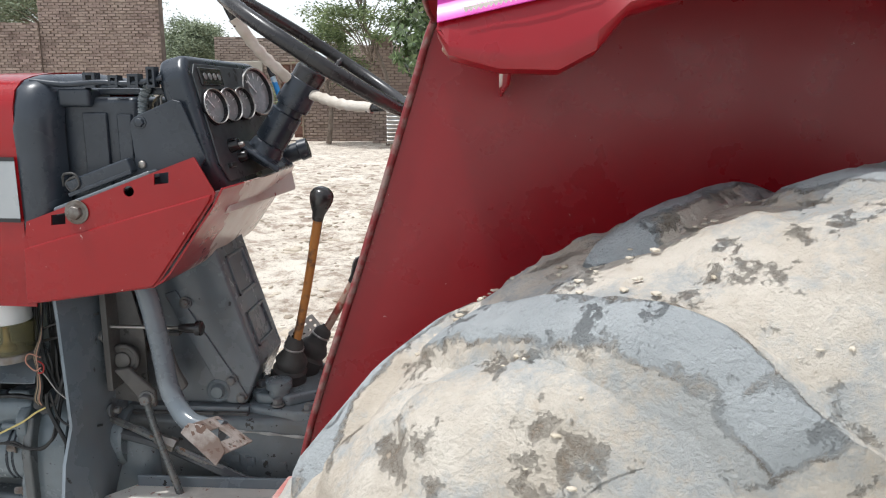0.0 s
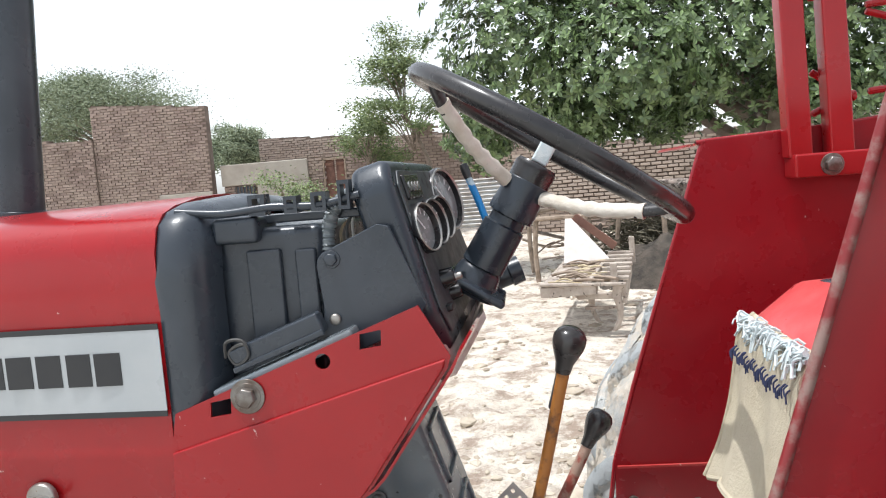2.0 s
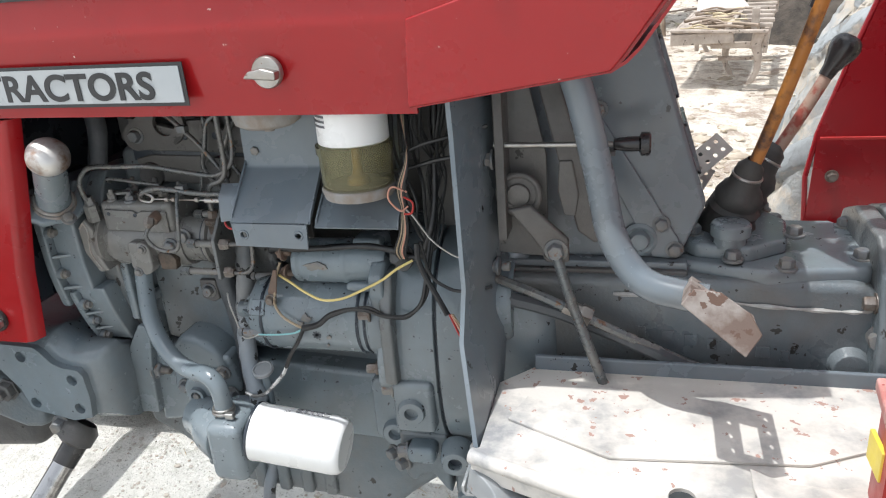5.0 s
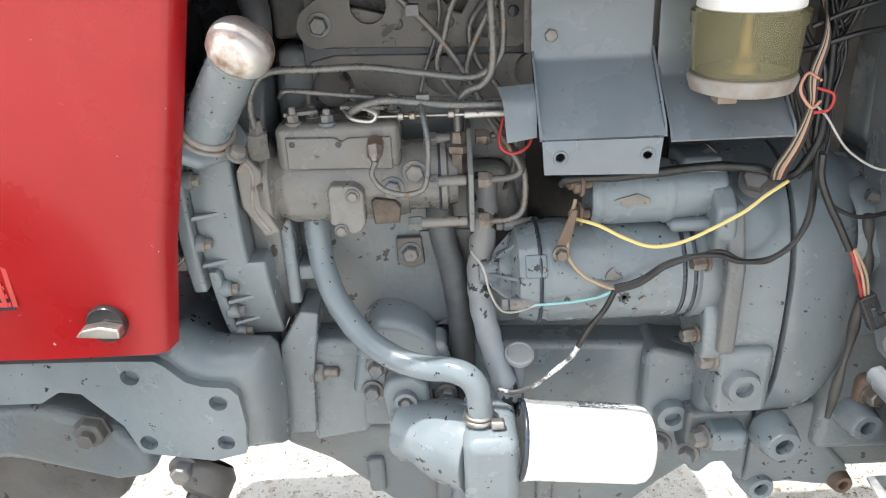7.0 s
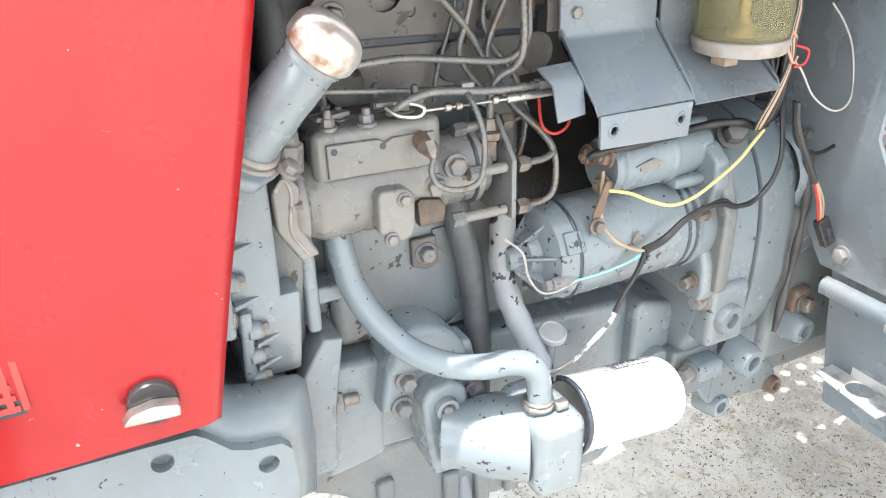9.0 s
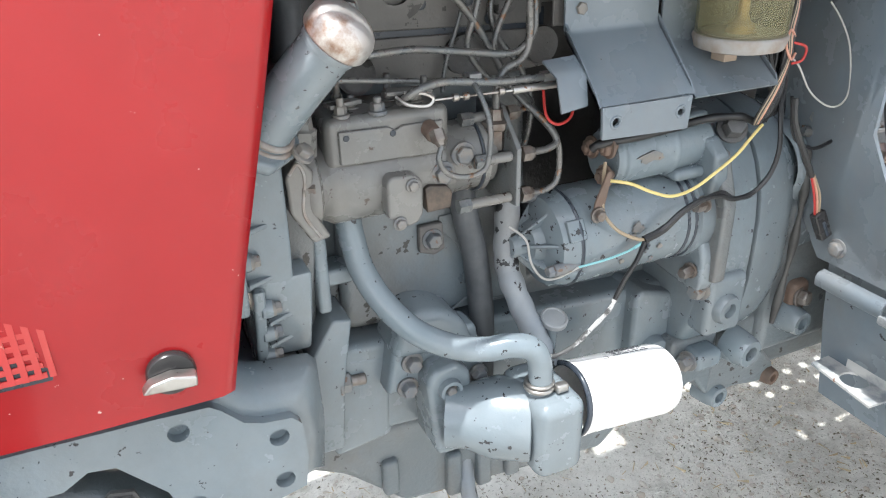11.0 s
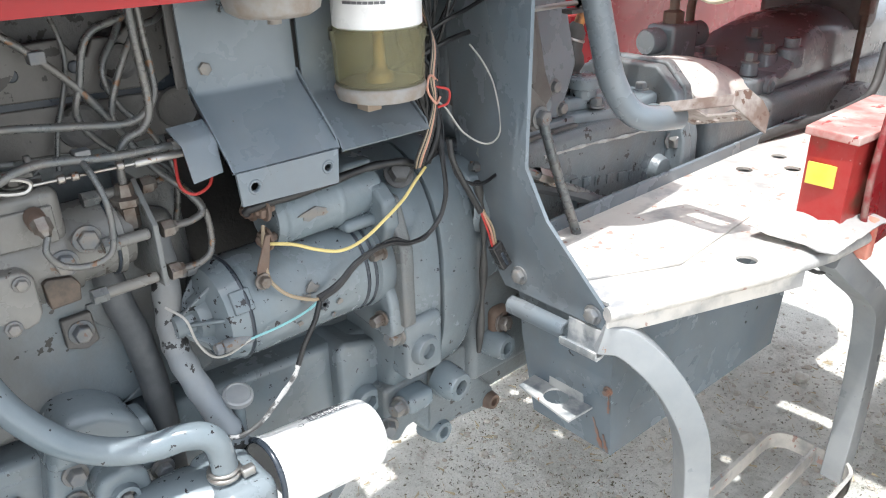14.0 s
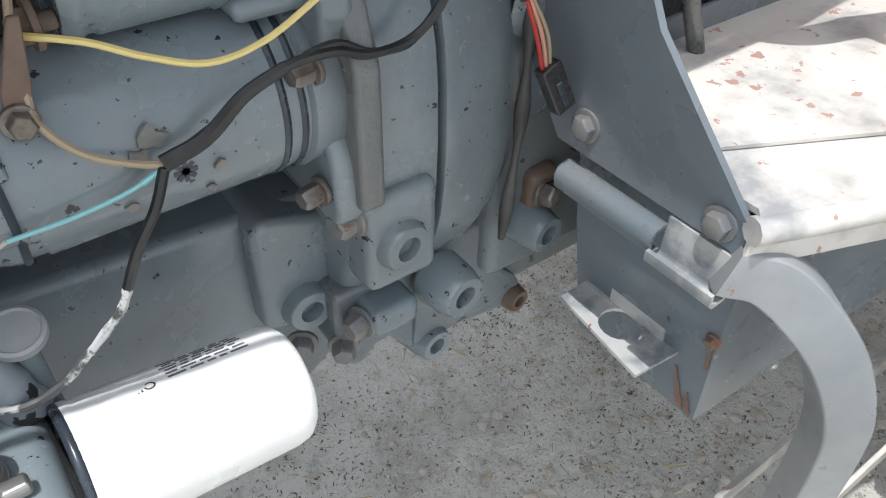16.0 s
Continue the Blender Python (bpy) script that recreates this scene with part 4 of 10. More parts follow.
build_dash()


# ---- steering ----
def build_steering():
    c = Vector((-0.252, YC, 1.443))
    n = Vector((0.54, 0, 0.842)).normalized()
    e1 = Vector((0.842, 0, -0.54)).normalized()
    e2 = Vector((0, 1, 0))
    st = part("steering_wheel", ring(B(), c, n, 0.179, 0.0115, 64, 14), BLACK_GLOSS, tractor, "black steering wheel with tape-wrapped spokes")
    low = c - n * 0.062
    for k, deg in enumerate((-32, 212, 90)):
        a = radians(deg)
        o = e1 * math.cos(a) + e2 * math.sin(a)
        bm = B()
        tube(bm, [low + o * 0.028, low + o * 0.09 + n * 0.016, low + o * 0.15 + n * 0.042], lambda t: 0.0095 + 0.0014 * math.sin(t * 40), 10, squash=0.8)
        sp = part("spoke_wrap", bm, TAPE, st, "pale cloth tape wound round the spoke")
        bm = B()
        tube(bm, [low + o * 0.14 + n * 0.036, low + o * 0.162 + n * 0.05, c + o * 0.176], 0.008, 10, squash=0.8)
        part("spoke", bm, BLACK_GLOSS, st)
    bm = B()
    lathe(bm, [(-0.012, 0), (-0.012, 0.026), (0.008, 0.027), (0.014, 0.024), (0.016, 0)], low + n * 0.02, n, 24)
    part("hub", bm, BLACK_GLOSS, st)
    bm = B()
    m = Matrix.Translation(low + n * 0.045) @ n.to_track_quat("Z", "Y").to_matrix().to_4x4()
    box(bm, -0.012, 0.012, -0.010, 0.010, -0.01, 0.018, 0.003, m=m)
    part("hub_nut_wrap", bm, FRINGE, st, "white rag over the hub nut")
    # column
    foot = c - n * 0.205
    bm = B()
    lathe(bm, [(0, 0.037), (0.012, 0.031), (0.03, 0.0275), (0.034, 0.0245), (0.036, 0.0275), (0.092, 0.0265), (0.094, 0.023), (0.104, 0.0225), (0.106, 0.029), (0.118, 0.0295), (0.12, 0.0285), (0.152, 0.0275), (0.154, 0.026), (0.158, 0.017), (0.158, 0)], foot, n, 24)
    col = part("steering_column", bm, BLACK, tractor, "black steering column with stepped collars")
    bm = B()
    m = Matrix.Translation(foot + n * 0.012) @ n.to_track_quat("Z", "Y").to_matrix().to_4x4()
    prism(bm, [(-0.05, -0.045), (0.045, -0.045), (0.05, 0.03), (0.02, 0.05), (-0.05, 0.04)], "z", -0.006, 0.004, 0.004, m=m)
    part("column_plate", bm, BLACK, col)
    bm = B()
    lathe(bm, [(0, 0.016), (0.03, 0.016), (0.032, 0.019), (0.048, 0.018), (0.05, 0)], foot + Vector((0.02, 0.07, -0.0)), (0.9, 0.1, 0.3), 18)
    part("throttle_knob", bm, BLACK, col)
    # blue-gripped lever behind the wheel
    bm = B()
    tube(bm, [(-0.336, 1.43, 1.345), (-0.347, 1.435, 1.38), (-0.358, 1.44, 1.41)], 0.0048, 10)
    lv = part("throttle_lever", bm, PEN_BLUE, tractor, "hand lever with a blue grip")
    bm = B()
    lathe(bm, [(0, 0.0055), (0.012, 0.0062), (0.02, 0.0052), (0.021, 0)], (-0.358, 1.44, 1.41), (-0.3, 0.05, 1), 12)
    part("lever_tip", bm, BLACK_GLOSS, lv)


build_steering()


# ---- gearbox, pedestal, levers, pedal ----
def build_gearbox():
    yn, yf = 1.272, 2 * YC - 1.272
    bm = B()
    prism(bm, [(-0.60, 0.50), (-0.14, 0.50), (-0.14, 0.80), (-0.20, 0.835), (-0.60, 0.835)], "y", yn, yf, 0.012, 3)
    prism(bm, [(-0.62, 0.545), (-0.50, 0.545), (-0.46, 0.60), (-0.50, 0.68), (-0.56, 0.70), (-0.62, 0.70)], "y", yn - 0.022, yn + 0.02, 0.012, 3)
    gb = part("gearbox", bm, GREY_CAST, tractor, "grey cast gearbox with a bolted top cover")
    # welded bead along the top seam
    bm = B()
    tube(bm, [(-0.47, yn - 0.001, 0.815), (-0.38, yn - 0.001, 0.812), (-0.30, yn - 0.002, 0.806), (-0.22, yn - 0.002, 0.803), (-0.19, yn - 0.001, 0.806), (-0.165, yn, 0.83), (-0.158, yn + 0.03, 0.842)], lambda t: 0.0022 + 0.001 * math.sin(t * 60), 6)
    part("sealant_bead", bm, SEALANT, gb)
    # raised cast characters, too worn to read, as bars
    for k in range(7):
        bm = B()
        x = -0.44 + k * 0.027
        box(bm, x, x + (0.015 if k % 3 else 0.009), yn - 0.0028, yn, 0.759 - k * 0.004, 0.773 - k * 0.004, 0.0008)
        part("cast_mark", bm, GREY_CAST, gb)
    for k in range(9):
        bm = B()
        x = -0.395 + k * 0.0155
        box(bm, x, x + (0.010 if k % 4 else 0.006), yn - 0.0028, yn, 0.717 - k * 0.001, 0.730 - k * 0.001, 0.0008)
        part("cast_mark", bm, GREY_CAST, gb)
    # top cover
    bm = B()
    prism(bm, [(-0.39, 1.30), (-0.30, 1.275), (-0.19, 1.29), (-0.165, 1.33), (-0.165, 1.40), (-0.20, 1.45), (-0.36, 1.45), (-0.41, 1.38)], "z", 0.825, 0.848, 0.006, 2)
    part("top_cover", bm, GREY, gb)
    bm = B()
    prism(bm, [(-0.395, 1.335), (-0.375, 1.31), (-0.315, 1.30), (-0.272, 1.33), (-0.262, 1.40), (-0.285, 1.44), (-0.36, 1.44), (-0.39, 1.40)], "z", 0.846, 0.866, 0.005, 2)
    pl = part("lever_plate", bm, GREY, gb)
    bm = B()
    lathe(bm, [(0, 0.019), (0.012, 0.018), (0.014, 0.023), (0.026, 0.023), (0.029, 0.02), (0.029, 0)], (-0.337, 1.318, 0.862), (0, 0, 1), 22)
    part("filler_cap", bm, GREY, gb)
    for x, y, z in ((-0.278, 1.287, 0.848), (-0.193, 1.32, 0.848), (-0.188, 1.425, 0.848), (-0.287, 1.435, 0.866), (-0.270, 1.437, 0.848), (-0.262, 1.345, 0.866), (-0.335, 1.296, 0.853), (-0.376, 1.345, 0.866), (-0.368, 1.40, 0.866), (-0.31, 1.44, 0.866)):
        bm = B()
        hexbolt(bm, (x, y, z), (0, 0, 1), 0.009, 0.010)
        part("bolt", bm, BOLT, gb)
    # flange to the rear transmission
    bm = B()
    prism(bm, [(1.245, 0.50), (1.475, 0.50), (1.49, 0.56), (1.48, 0.80), (1.45, 0.865), (1.40, 0.885), (1.30, 0.885), (1.262, 0.85), (1.24, 0.78), (1.235, 0.60)], "x", -0.187, -0.163, 0.005, 2)
    part("flange", bm, GREY_CAST, gb)
    bm = B()
    prism(bm, [(1.25, 0.50), (1.47, 0.50), (1.485, 0.56), (1.475, 0.80), (1.45, 0.87), (1.40, 0.888), (1.30, 0.888), (1.266, 0.855), (1.245, 0.78), (1.24, 0.60)], "x", -0.160, -0.138, 0.005, 2)
    part("flange", bm, GREY_CAST, gb)
    for y, z in ((1.25, 0.72), (1.243, 0.63), (1.262, 0.815)):
        bm = B()
        hexbolt(bm, (-0.187, y + 0.008, z), (-1, 0, 0), 0.009, 0.012)
        part("bolt", bm, BOLT_RUSTY, gb)
    for z in (0.735, 0.665):
        bm = B()
        cyl(bm, (-0.205, yn + 0.004, z), (-0.205, yn - 0.014, z), 0.024, 0.019)
        part("boss", bm, GREY_CAST, gb)
    # rear transmission
    bm = B()
    prism(bm, [(-0.11, 0.48), (0.75, 0.44), (0.75, 0.80), (0.10, 0.80), (-0.11, 0.80)], "y", 1.235, 2 * YC - 1.235, 0.02, 3)
    tr = part("transmission", bm, GREY_CAST, tractor, "grey cast rear transmission housing")
    bm = B()
    prism(bm, [(0.02, 1.30), (0.05, 1.262), (0.75, 1.262), (0.75, 2 * YC - 1.262), (0.05, 2 * YC - 1.262), (0.02, 2 * YC - 1.30)], "z", 0.79, 0.828, 0.006, 3)
    part("lift_cover", bm, GREY, tr)
    bm = B()
    rows = []
    for x, up, w in ((0.13, 0.0, 0.11), (0.17, 0.028, 0.105), (0.22, 0.066, 0.1), (0.30, 0.085, 0.098), (0.75, 0.09, 0.098)):
        rows.append([(x, YC + w * math.cos(a), 0.822 + up * math.sin(a) ** 0.5) for a in np.linspace(math.pi, 0, 17)])
    loft(bm, rows)
    part("lift_dome", bm, GREY, tr)
    for x, y, z, r, h in ((0.088, 1.292, 0.826, 0.016, 0.026), (0.165, 1.30, 0.826, 0.02, 0.03), (0.24, 1.285, 0.826, 0.018, 0.02)):
        bm = B()
        cyl(bm, (x, y, z), (x, y, z + h), r, r * 0.85, 18, 0.004)
        part("cast_boss", bm, GREY, tr)
    bm = B()
    lathe(bm, [(0, 0.018), (0.01, 0.016), (0.011, 0.009), (0.004, 0.008), (0.004, 0)], (0.105, 1.265, 0.812), (0, -1, 0), 20)
    part("side_plug", bm, GREY, tr)
    bm = B()
    tube(bm, [(0.06, 1.258, 0.793), (0.13, 1.2575, 0.791), (0.2, 1.258, 0.792), (0.3, 1.2575, 0.79)], lambda t: 0.002 + 0.0009 * math.sin(t * 70), 6)
    part("sealant_bead", bm, GASKET, tr)
    for y0, side in ((1.24, -1), (2 * YC - 1.24, 1)):
        bm = B()
        lathe(bm, [(0, 0.13), (0.03, 0.13), (0.05, 0.10), (0.30, 0.085), (0.32, 0.11), (0.34, 0.11)], (0.40, y0, 0.645), (0, side, 0), 28)
        part("axle_housing", bm, GREY_CAST, tr)
    # sloping curved sheet behind the flange
    bm = B()
    rows = []
    for x, s, up in ((-0.136, 1.0, 0.0), (-0.07, 1.0, -0.003), (0.0, 0.98, -0.010), (0.05, 0.95, -0.02), (0.075, 0.92, -0.034)):
        rows.append([(x, 1.36 + 0.112 * s * math.cos(a), 0.802 + up + 0.075 * s * math.sin(a)) for a in np.linspace(math.pi, 0, 15)])
    sheet(bm, rows, 0.006)
    part("dust_cover", bm, WORN, tr, "worn curved sheet cover")
    # hydraulic valve: lying cylinder on a bolted foot
    bm = B()
    lathe(bm, [(0, 0), (0, 0.02), (0.004, 0.023), (0.03, 0.023), (0.034, 0.019), (0.12, 0.019), (0.124, 0.023), (0.15, 0.023), (0.154, 0.018), (0.154, 0)], (-0.02, 1.435, 0.882), (1, -0.1, 0), 22)
    vb = part("valve_block", bm, GREY, tr)
    bm = B()
    box(bm, 0.015, 0.095, 1.40, 1.46, 0.84, 0.908, 0.008, 2)
    part("valve_body", bm, GREY, vb)
    bm = B()
    box(bm, -0.015, 0.13, 1.375, 1.48, 0.826, 0.848, 0.005, 2)
    part("valve_foot", bm, GREY, vb)
    bm = B()
    cyl(bm, (0.055, 1.43, 0.90), (0.055, 1.43, 1.08), 0.009, n=12)
    lathe(bm, [(0, 0), (0, 0.019), (0.022, 0.019), (0.024, 0.013), (0.03, 0.0)], (0.055, 1.43, 0.905), (0, 0, 1), 6)
    part("valve_pipe", bm, RUST, vb, "rusty upright pipe with a hexagon union")
    bolts_at = [(0.035, 1.32, 0.828), (0.035, 1.39, 0.828), (0.14, 1.485, 0.828), (0.165, 1.437, 0.832), (0.088, 1.292, 0.852), (0.165, 1.30, 0.856), (0.24, 1.285, 0.846), (0.31, 1.28, 0.828), (0.39, 1.28, 0.828), (-0.005, 1.385, 0.848), (0.115, 1.385, 0.848), (0.20, 1.345, 0.874)]
    for p in bolts_at:
        bm = B()
        hexbolt(bm, p, (0, 0, 1), 0.0115, 0.015)
        part("bolt", bm, BOLT, tr)
    # linkage hanging past the cover and a rubber hose along the footplate
    bm = B()
    tube(bm, [(0.41, 1.235, 1.02), (0.412, 1.238, 0.93), (0.415, 1.24, 0.87), (0.40, 1.235, 0.76)], 0.007, 8)
    box(bm, 0.396, 0.428, 1.228, 1.246, 0.90, 0.93, 0.003)
    part("lift_rod", bm, RUST, tr)
    bm = B()
    tube(bm, [(-0.02, 1.262, 0.70), (0.02, 1.235, 0.735), (0.12, 1.21, 0.748), (0.25, 1.19, 0.75), (0.36, 1.18, 0.77), (0.42, 1.19, 0.85)], 0.0085, 10)
    part("rubber_hose", bm, RUBBER, tr, "black rubber hose lying along the footplate")
    bm = B()
    lathe(bm, [(0, 0.024), (0.03, 0.024), (0.034, 0.02), (0.034, 0.014), (0.05, 0.014), (0.052, 0)], (0.20, 1.275, 0.83), (0, 0, 1), 18)
    part("oil_plug", bm, GREY, tr)
    bm = B()
    tube(bm, [(0.23, 1.50, 0.85), (0.23, 1.50, 0.92), (0.25, 1.495, 0.94), (0.35, 1.48, 0.945), (0.6, 1.46, 0.94)], 0.009, 8)
    part("linkage_rod", bm, RUST, tr)
    # steel clips, bolts in the round flange
    for x, z in ((-0.178, 0.776), (-0.150, 0.722), (-0.172, 0.66)):
        bm = B()
        hexbolt(bm, (x, 1.262, z), (-0.5, -1, 0), 0.012, 0.014)
        part("bolt", bm, BOLT, tr)


build_gearbox()


def build_pedestal():
    yn, yf = 1.308, 1.452
    bm = B()
    prism(bm, [(-0.60, 0.88), (-0.57, 0.846), (-0.394, 0.846), (-0.366, 0.915), (-0.434, 1.13), (-0.60, 1.13)], "y", yn, yf, 0.006, 2)
    ped = part("pedestal", bm, GREY_SHEET, tractor, "grey folded steel pedestal")
    bm = B()
    prism(bm, [(-0.525, 1.045), (-0.505, 1.052), (-0.395, 0.872), (-0.405, 0.848), (-0.425, 0.85)], "y", yn - 0.004, yn + 0.001, 0.0015)
    part("gusset", bm, GREY_SHEET, ped)
    # pressed recesses of the rear face
    d = Vector((-0.434 + 0.366, 0, 1.13 - 0.915)).normalized()
    o = Vector((d.z, 0, -d.x))
    for s0, s1 in ((0.03, 0.095), (0.125, 0.2)):
        bm = B()
        for y0, y1, a, b in ((1.335, 1.425, s0, s0 + 0.006), (1.335, 1.425, s1 - 0.006, s1), (1.335, 1.342, s0, s1), (1.418, 1.425, s0, s1)):
            m = Matrix.Identity(4)
            m.col[0].xyz, m.col[1].xyz, m.col[2].xyz = (0, 1, 0), d, o
            m.col[3].xyz = (-0.366, 0, 0.915)
            box(bm, y0, y1, a, b, -0.002, 0.004, 0.0015, m=m)
        part("pressed_frame", bm, GREY_SHEET, ped)
    bm = B()
    box(bm, -0.60, -0.385, 1.292, 1.312, 0.838, 0.848, 0.002)
    part("base_flange", bm, GREY_SHEET, ped)
    bm = B()
    lathe(bm, [(0, 0.021), (0.004, 0.021), (0.006, 0.017), (0.004, 0.013), (0.012, 0.010), (0.014, 0)], (-0.441, yn - 0.001, 0.872), (0, -1, 0), 22)
    part("round_boss", bm, GREY, ped)
    for x, z in ((-0.416, 0.892), (-0.489, 1.03), (-0.40, 0.86)):
        bm = B()
        hexbolt(bm, (x, yn - 0.003, z), (0, -1, 0), 0.008, 0.007)
        part("bolt", bm, BOLT, ped)
    # stop knob on its rod
    bm = B()
    cyl(bm, (-0.60, 1.235, 1.008), (-0.47, 1.23, 1.009), 0.003)
    kn = part("stop_rod", bm, STEEL, ped, "thin stop control rod with a black knob")
    bm = B()
    lathe(bm, [(0, 0.006), (0.012, 0.008), (0.026, 0.008), (0.028, 0.0125), (0.036, 0.0125), (0.038, 0.010), (0.038, 0)], (-0.47, 1.23, 1.009), (1, 0, 0), 16)
    part("knob", bm, BLACK_GLOSS, kn)
    for a in ((-0.488, -0.468, 1.222, 1.238, 0.998, 1.003), (-0.597, -0.587, 1.225, 1.31, 0.90, 1.10)):
        bm = B()
        box(bm, *a, 0.001)
        part("bracket", bm, GREY_DIRTY_SHADED, kn)
    # clutch shaft end and linkage behind the pedal arm, their paint darkened to hold shade
    bm = B()
    cyl(bm, (-0.575, 1.30, 0.948), (-0.575, 1.243, 0.948), 0.021, n=24)
    ring(bm, (-0.575, 1.245, 0.948), (0, 1, 0), 0.023, 0.004, 24, 8)
    sh = part("cross_shaft", bm, GREY_DIRTY_SHADED, tractor, "oily cross shaft end, darkened for shade")
    bm = B()
    prism(bm, [(-0.56, 1.10), (-0.535, 1.10), (-0.49, 0.93), (-0.475, 0.90), (-0.49, 0.885), (-0.51, 0.90)], "y", 1.255, 1.265, 0.003)
    prism(bm, [(-0.585, 0.935), (-0.56, 0.94), (-0.518, 0.90), (-0.518, 0.872), (-0.545, 0.872), (-0.55, 0.89)], "y", 1.227, 1.237, 0.003)
    part("link", bm, GREY_DIRTY_SHADED, sh)
    bm = B()
    prism(bm, [(-0.605, 0.87), (-0.545, 0.865), (-0.545, 0.99), (-0.565, 1.08), (-0.605, 1.08)], "y", 1.262, 1.267, 0.001)
    part("pivot_plate", bm, GREY_DIRTY_SHADED, sh)
    bm = B()
    cyl(bm, (-0.575, 1.246, 0.948), (-0.575, 1.238, 0.948), 0.0135, n=24)
    part("shaft_end", bm, GRIMY_SHADED, sh)
    bm = B()
    prism(bm, [(-0.53, 0.985), (-0.515, 0.985), (-0.508, 0.945), (-0.512, 0.92), (-0.525, 0.92), (-0.532, 0.95)], "y", 1.252, 1.262, 0.002)
    part("return_link", bm, GRIMY_SHADED, sh)
    bm = B()
    hexbolt(bm, (-0.532, 1.226, 0.888), (0, -1, 0), 0.010, 0.01)
    part("bolt", bm, BOLT, sh)
    bm = B()
    box(bm, -0.615, -0.385, 1.285, 1.31, 0.832, 0.84, 0.002)
    part("rail", bm, GREY_DIRTY_SHADED, sh)
    # pull rod down to the gearbox side
    bm = B()
    tube(bm, [(-0.532, 1.222, 0.886), (-0.515, 1.216, 0.83), (-0.495, 1.21, 0.776), (-0.478, 1.205, 0.73)], 0.0062, 8)
    part("pull_rod", bm, PIPE, sh)


build_pedestal()


def lever(foot, top, rod, knob_r, label, knob_len):
    foot, top = Vector(foot), Vector(top)
    d = (top - foot).normalized()
    bm = B()
    tube(bm, [foot, foot + (top - foot) * 0.5 + Vector((0.004, 0, 0)), top], 0.0075, 12)
    lv = part("gear_lever", bm, rod, tractor, label)
    bm = B()
    k = knob_r
    lathe(bm, [(-0.024, 0), (-0.024, k * 0.5), (-0.012, k * 0.58), (-0.002, k * 0.8), (k * 0.35, k * 0.97), (k * 0.75, k * 1.06), (k * 1.15, k * 1.05), (k * 1.5, k * 0.86), (k * 1.72, k * 0.55), (k * 1.8, 0)], top, d, 24)
    part("knob", bm, BLACK_GLOSS, lv)
    bm = B()
    lathe(bm, [(-0.01, 0.034), (0.014, 0.033), (0.022, 0.029), (0.032, 0.031), (0.038, 0.026), (0.05, 0.029), (0.06, 0.024), (0.066, 0.019), (0.082, 0.0165), (0.09, 0.0155), (0.093, 0.0125), (0.1, 0.0075)], foot, d, 24)
    part("boot", bm, RUBBER, lv, "ribbed black rubber boot")
    bm = B()
    ring(bm, foot + d * 0.078, d, 0.0165, 0.0022, 24, 8)
    part("boot_clip", bm, STEEL, lv)
    return lv


l1 = lever((-0.337, 1.372, 0.862), (-0.2505, 1.304, 1.198), YELLOW_ROD, 0.0185, "long gear lever with chipped orange paint and a black knob", 0.03)
l2 = lever((-0.325, 1.42, 0.868), (-0.2145, 1.446, 1.055), ROD_WORN, 0.017, "short gear lever with worn paint and a black knob", 0.03)
bm = B()
tube(bm, [(-0.268, 1.323, 1.128), (-0.260, 1.315, 1.158), (-0.2508, 1.3045, 1.197)], 0.0082, 12)
part("dark_upper_rod", bm, BLACK, l1)


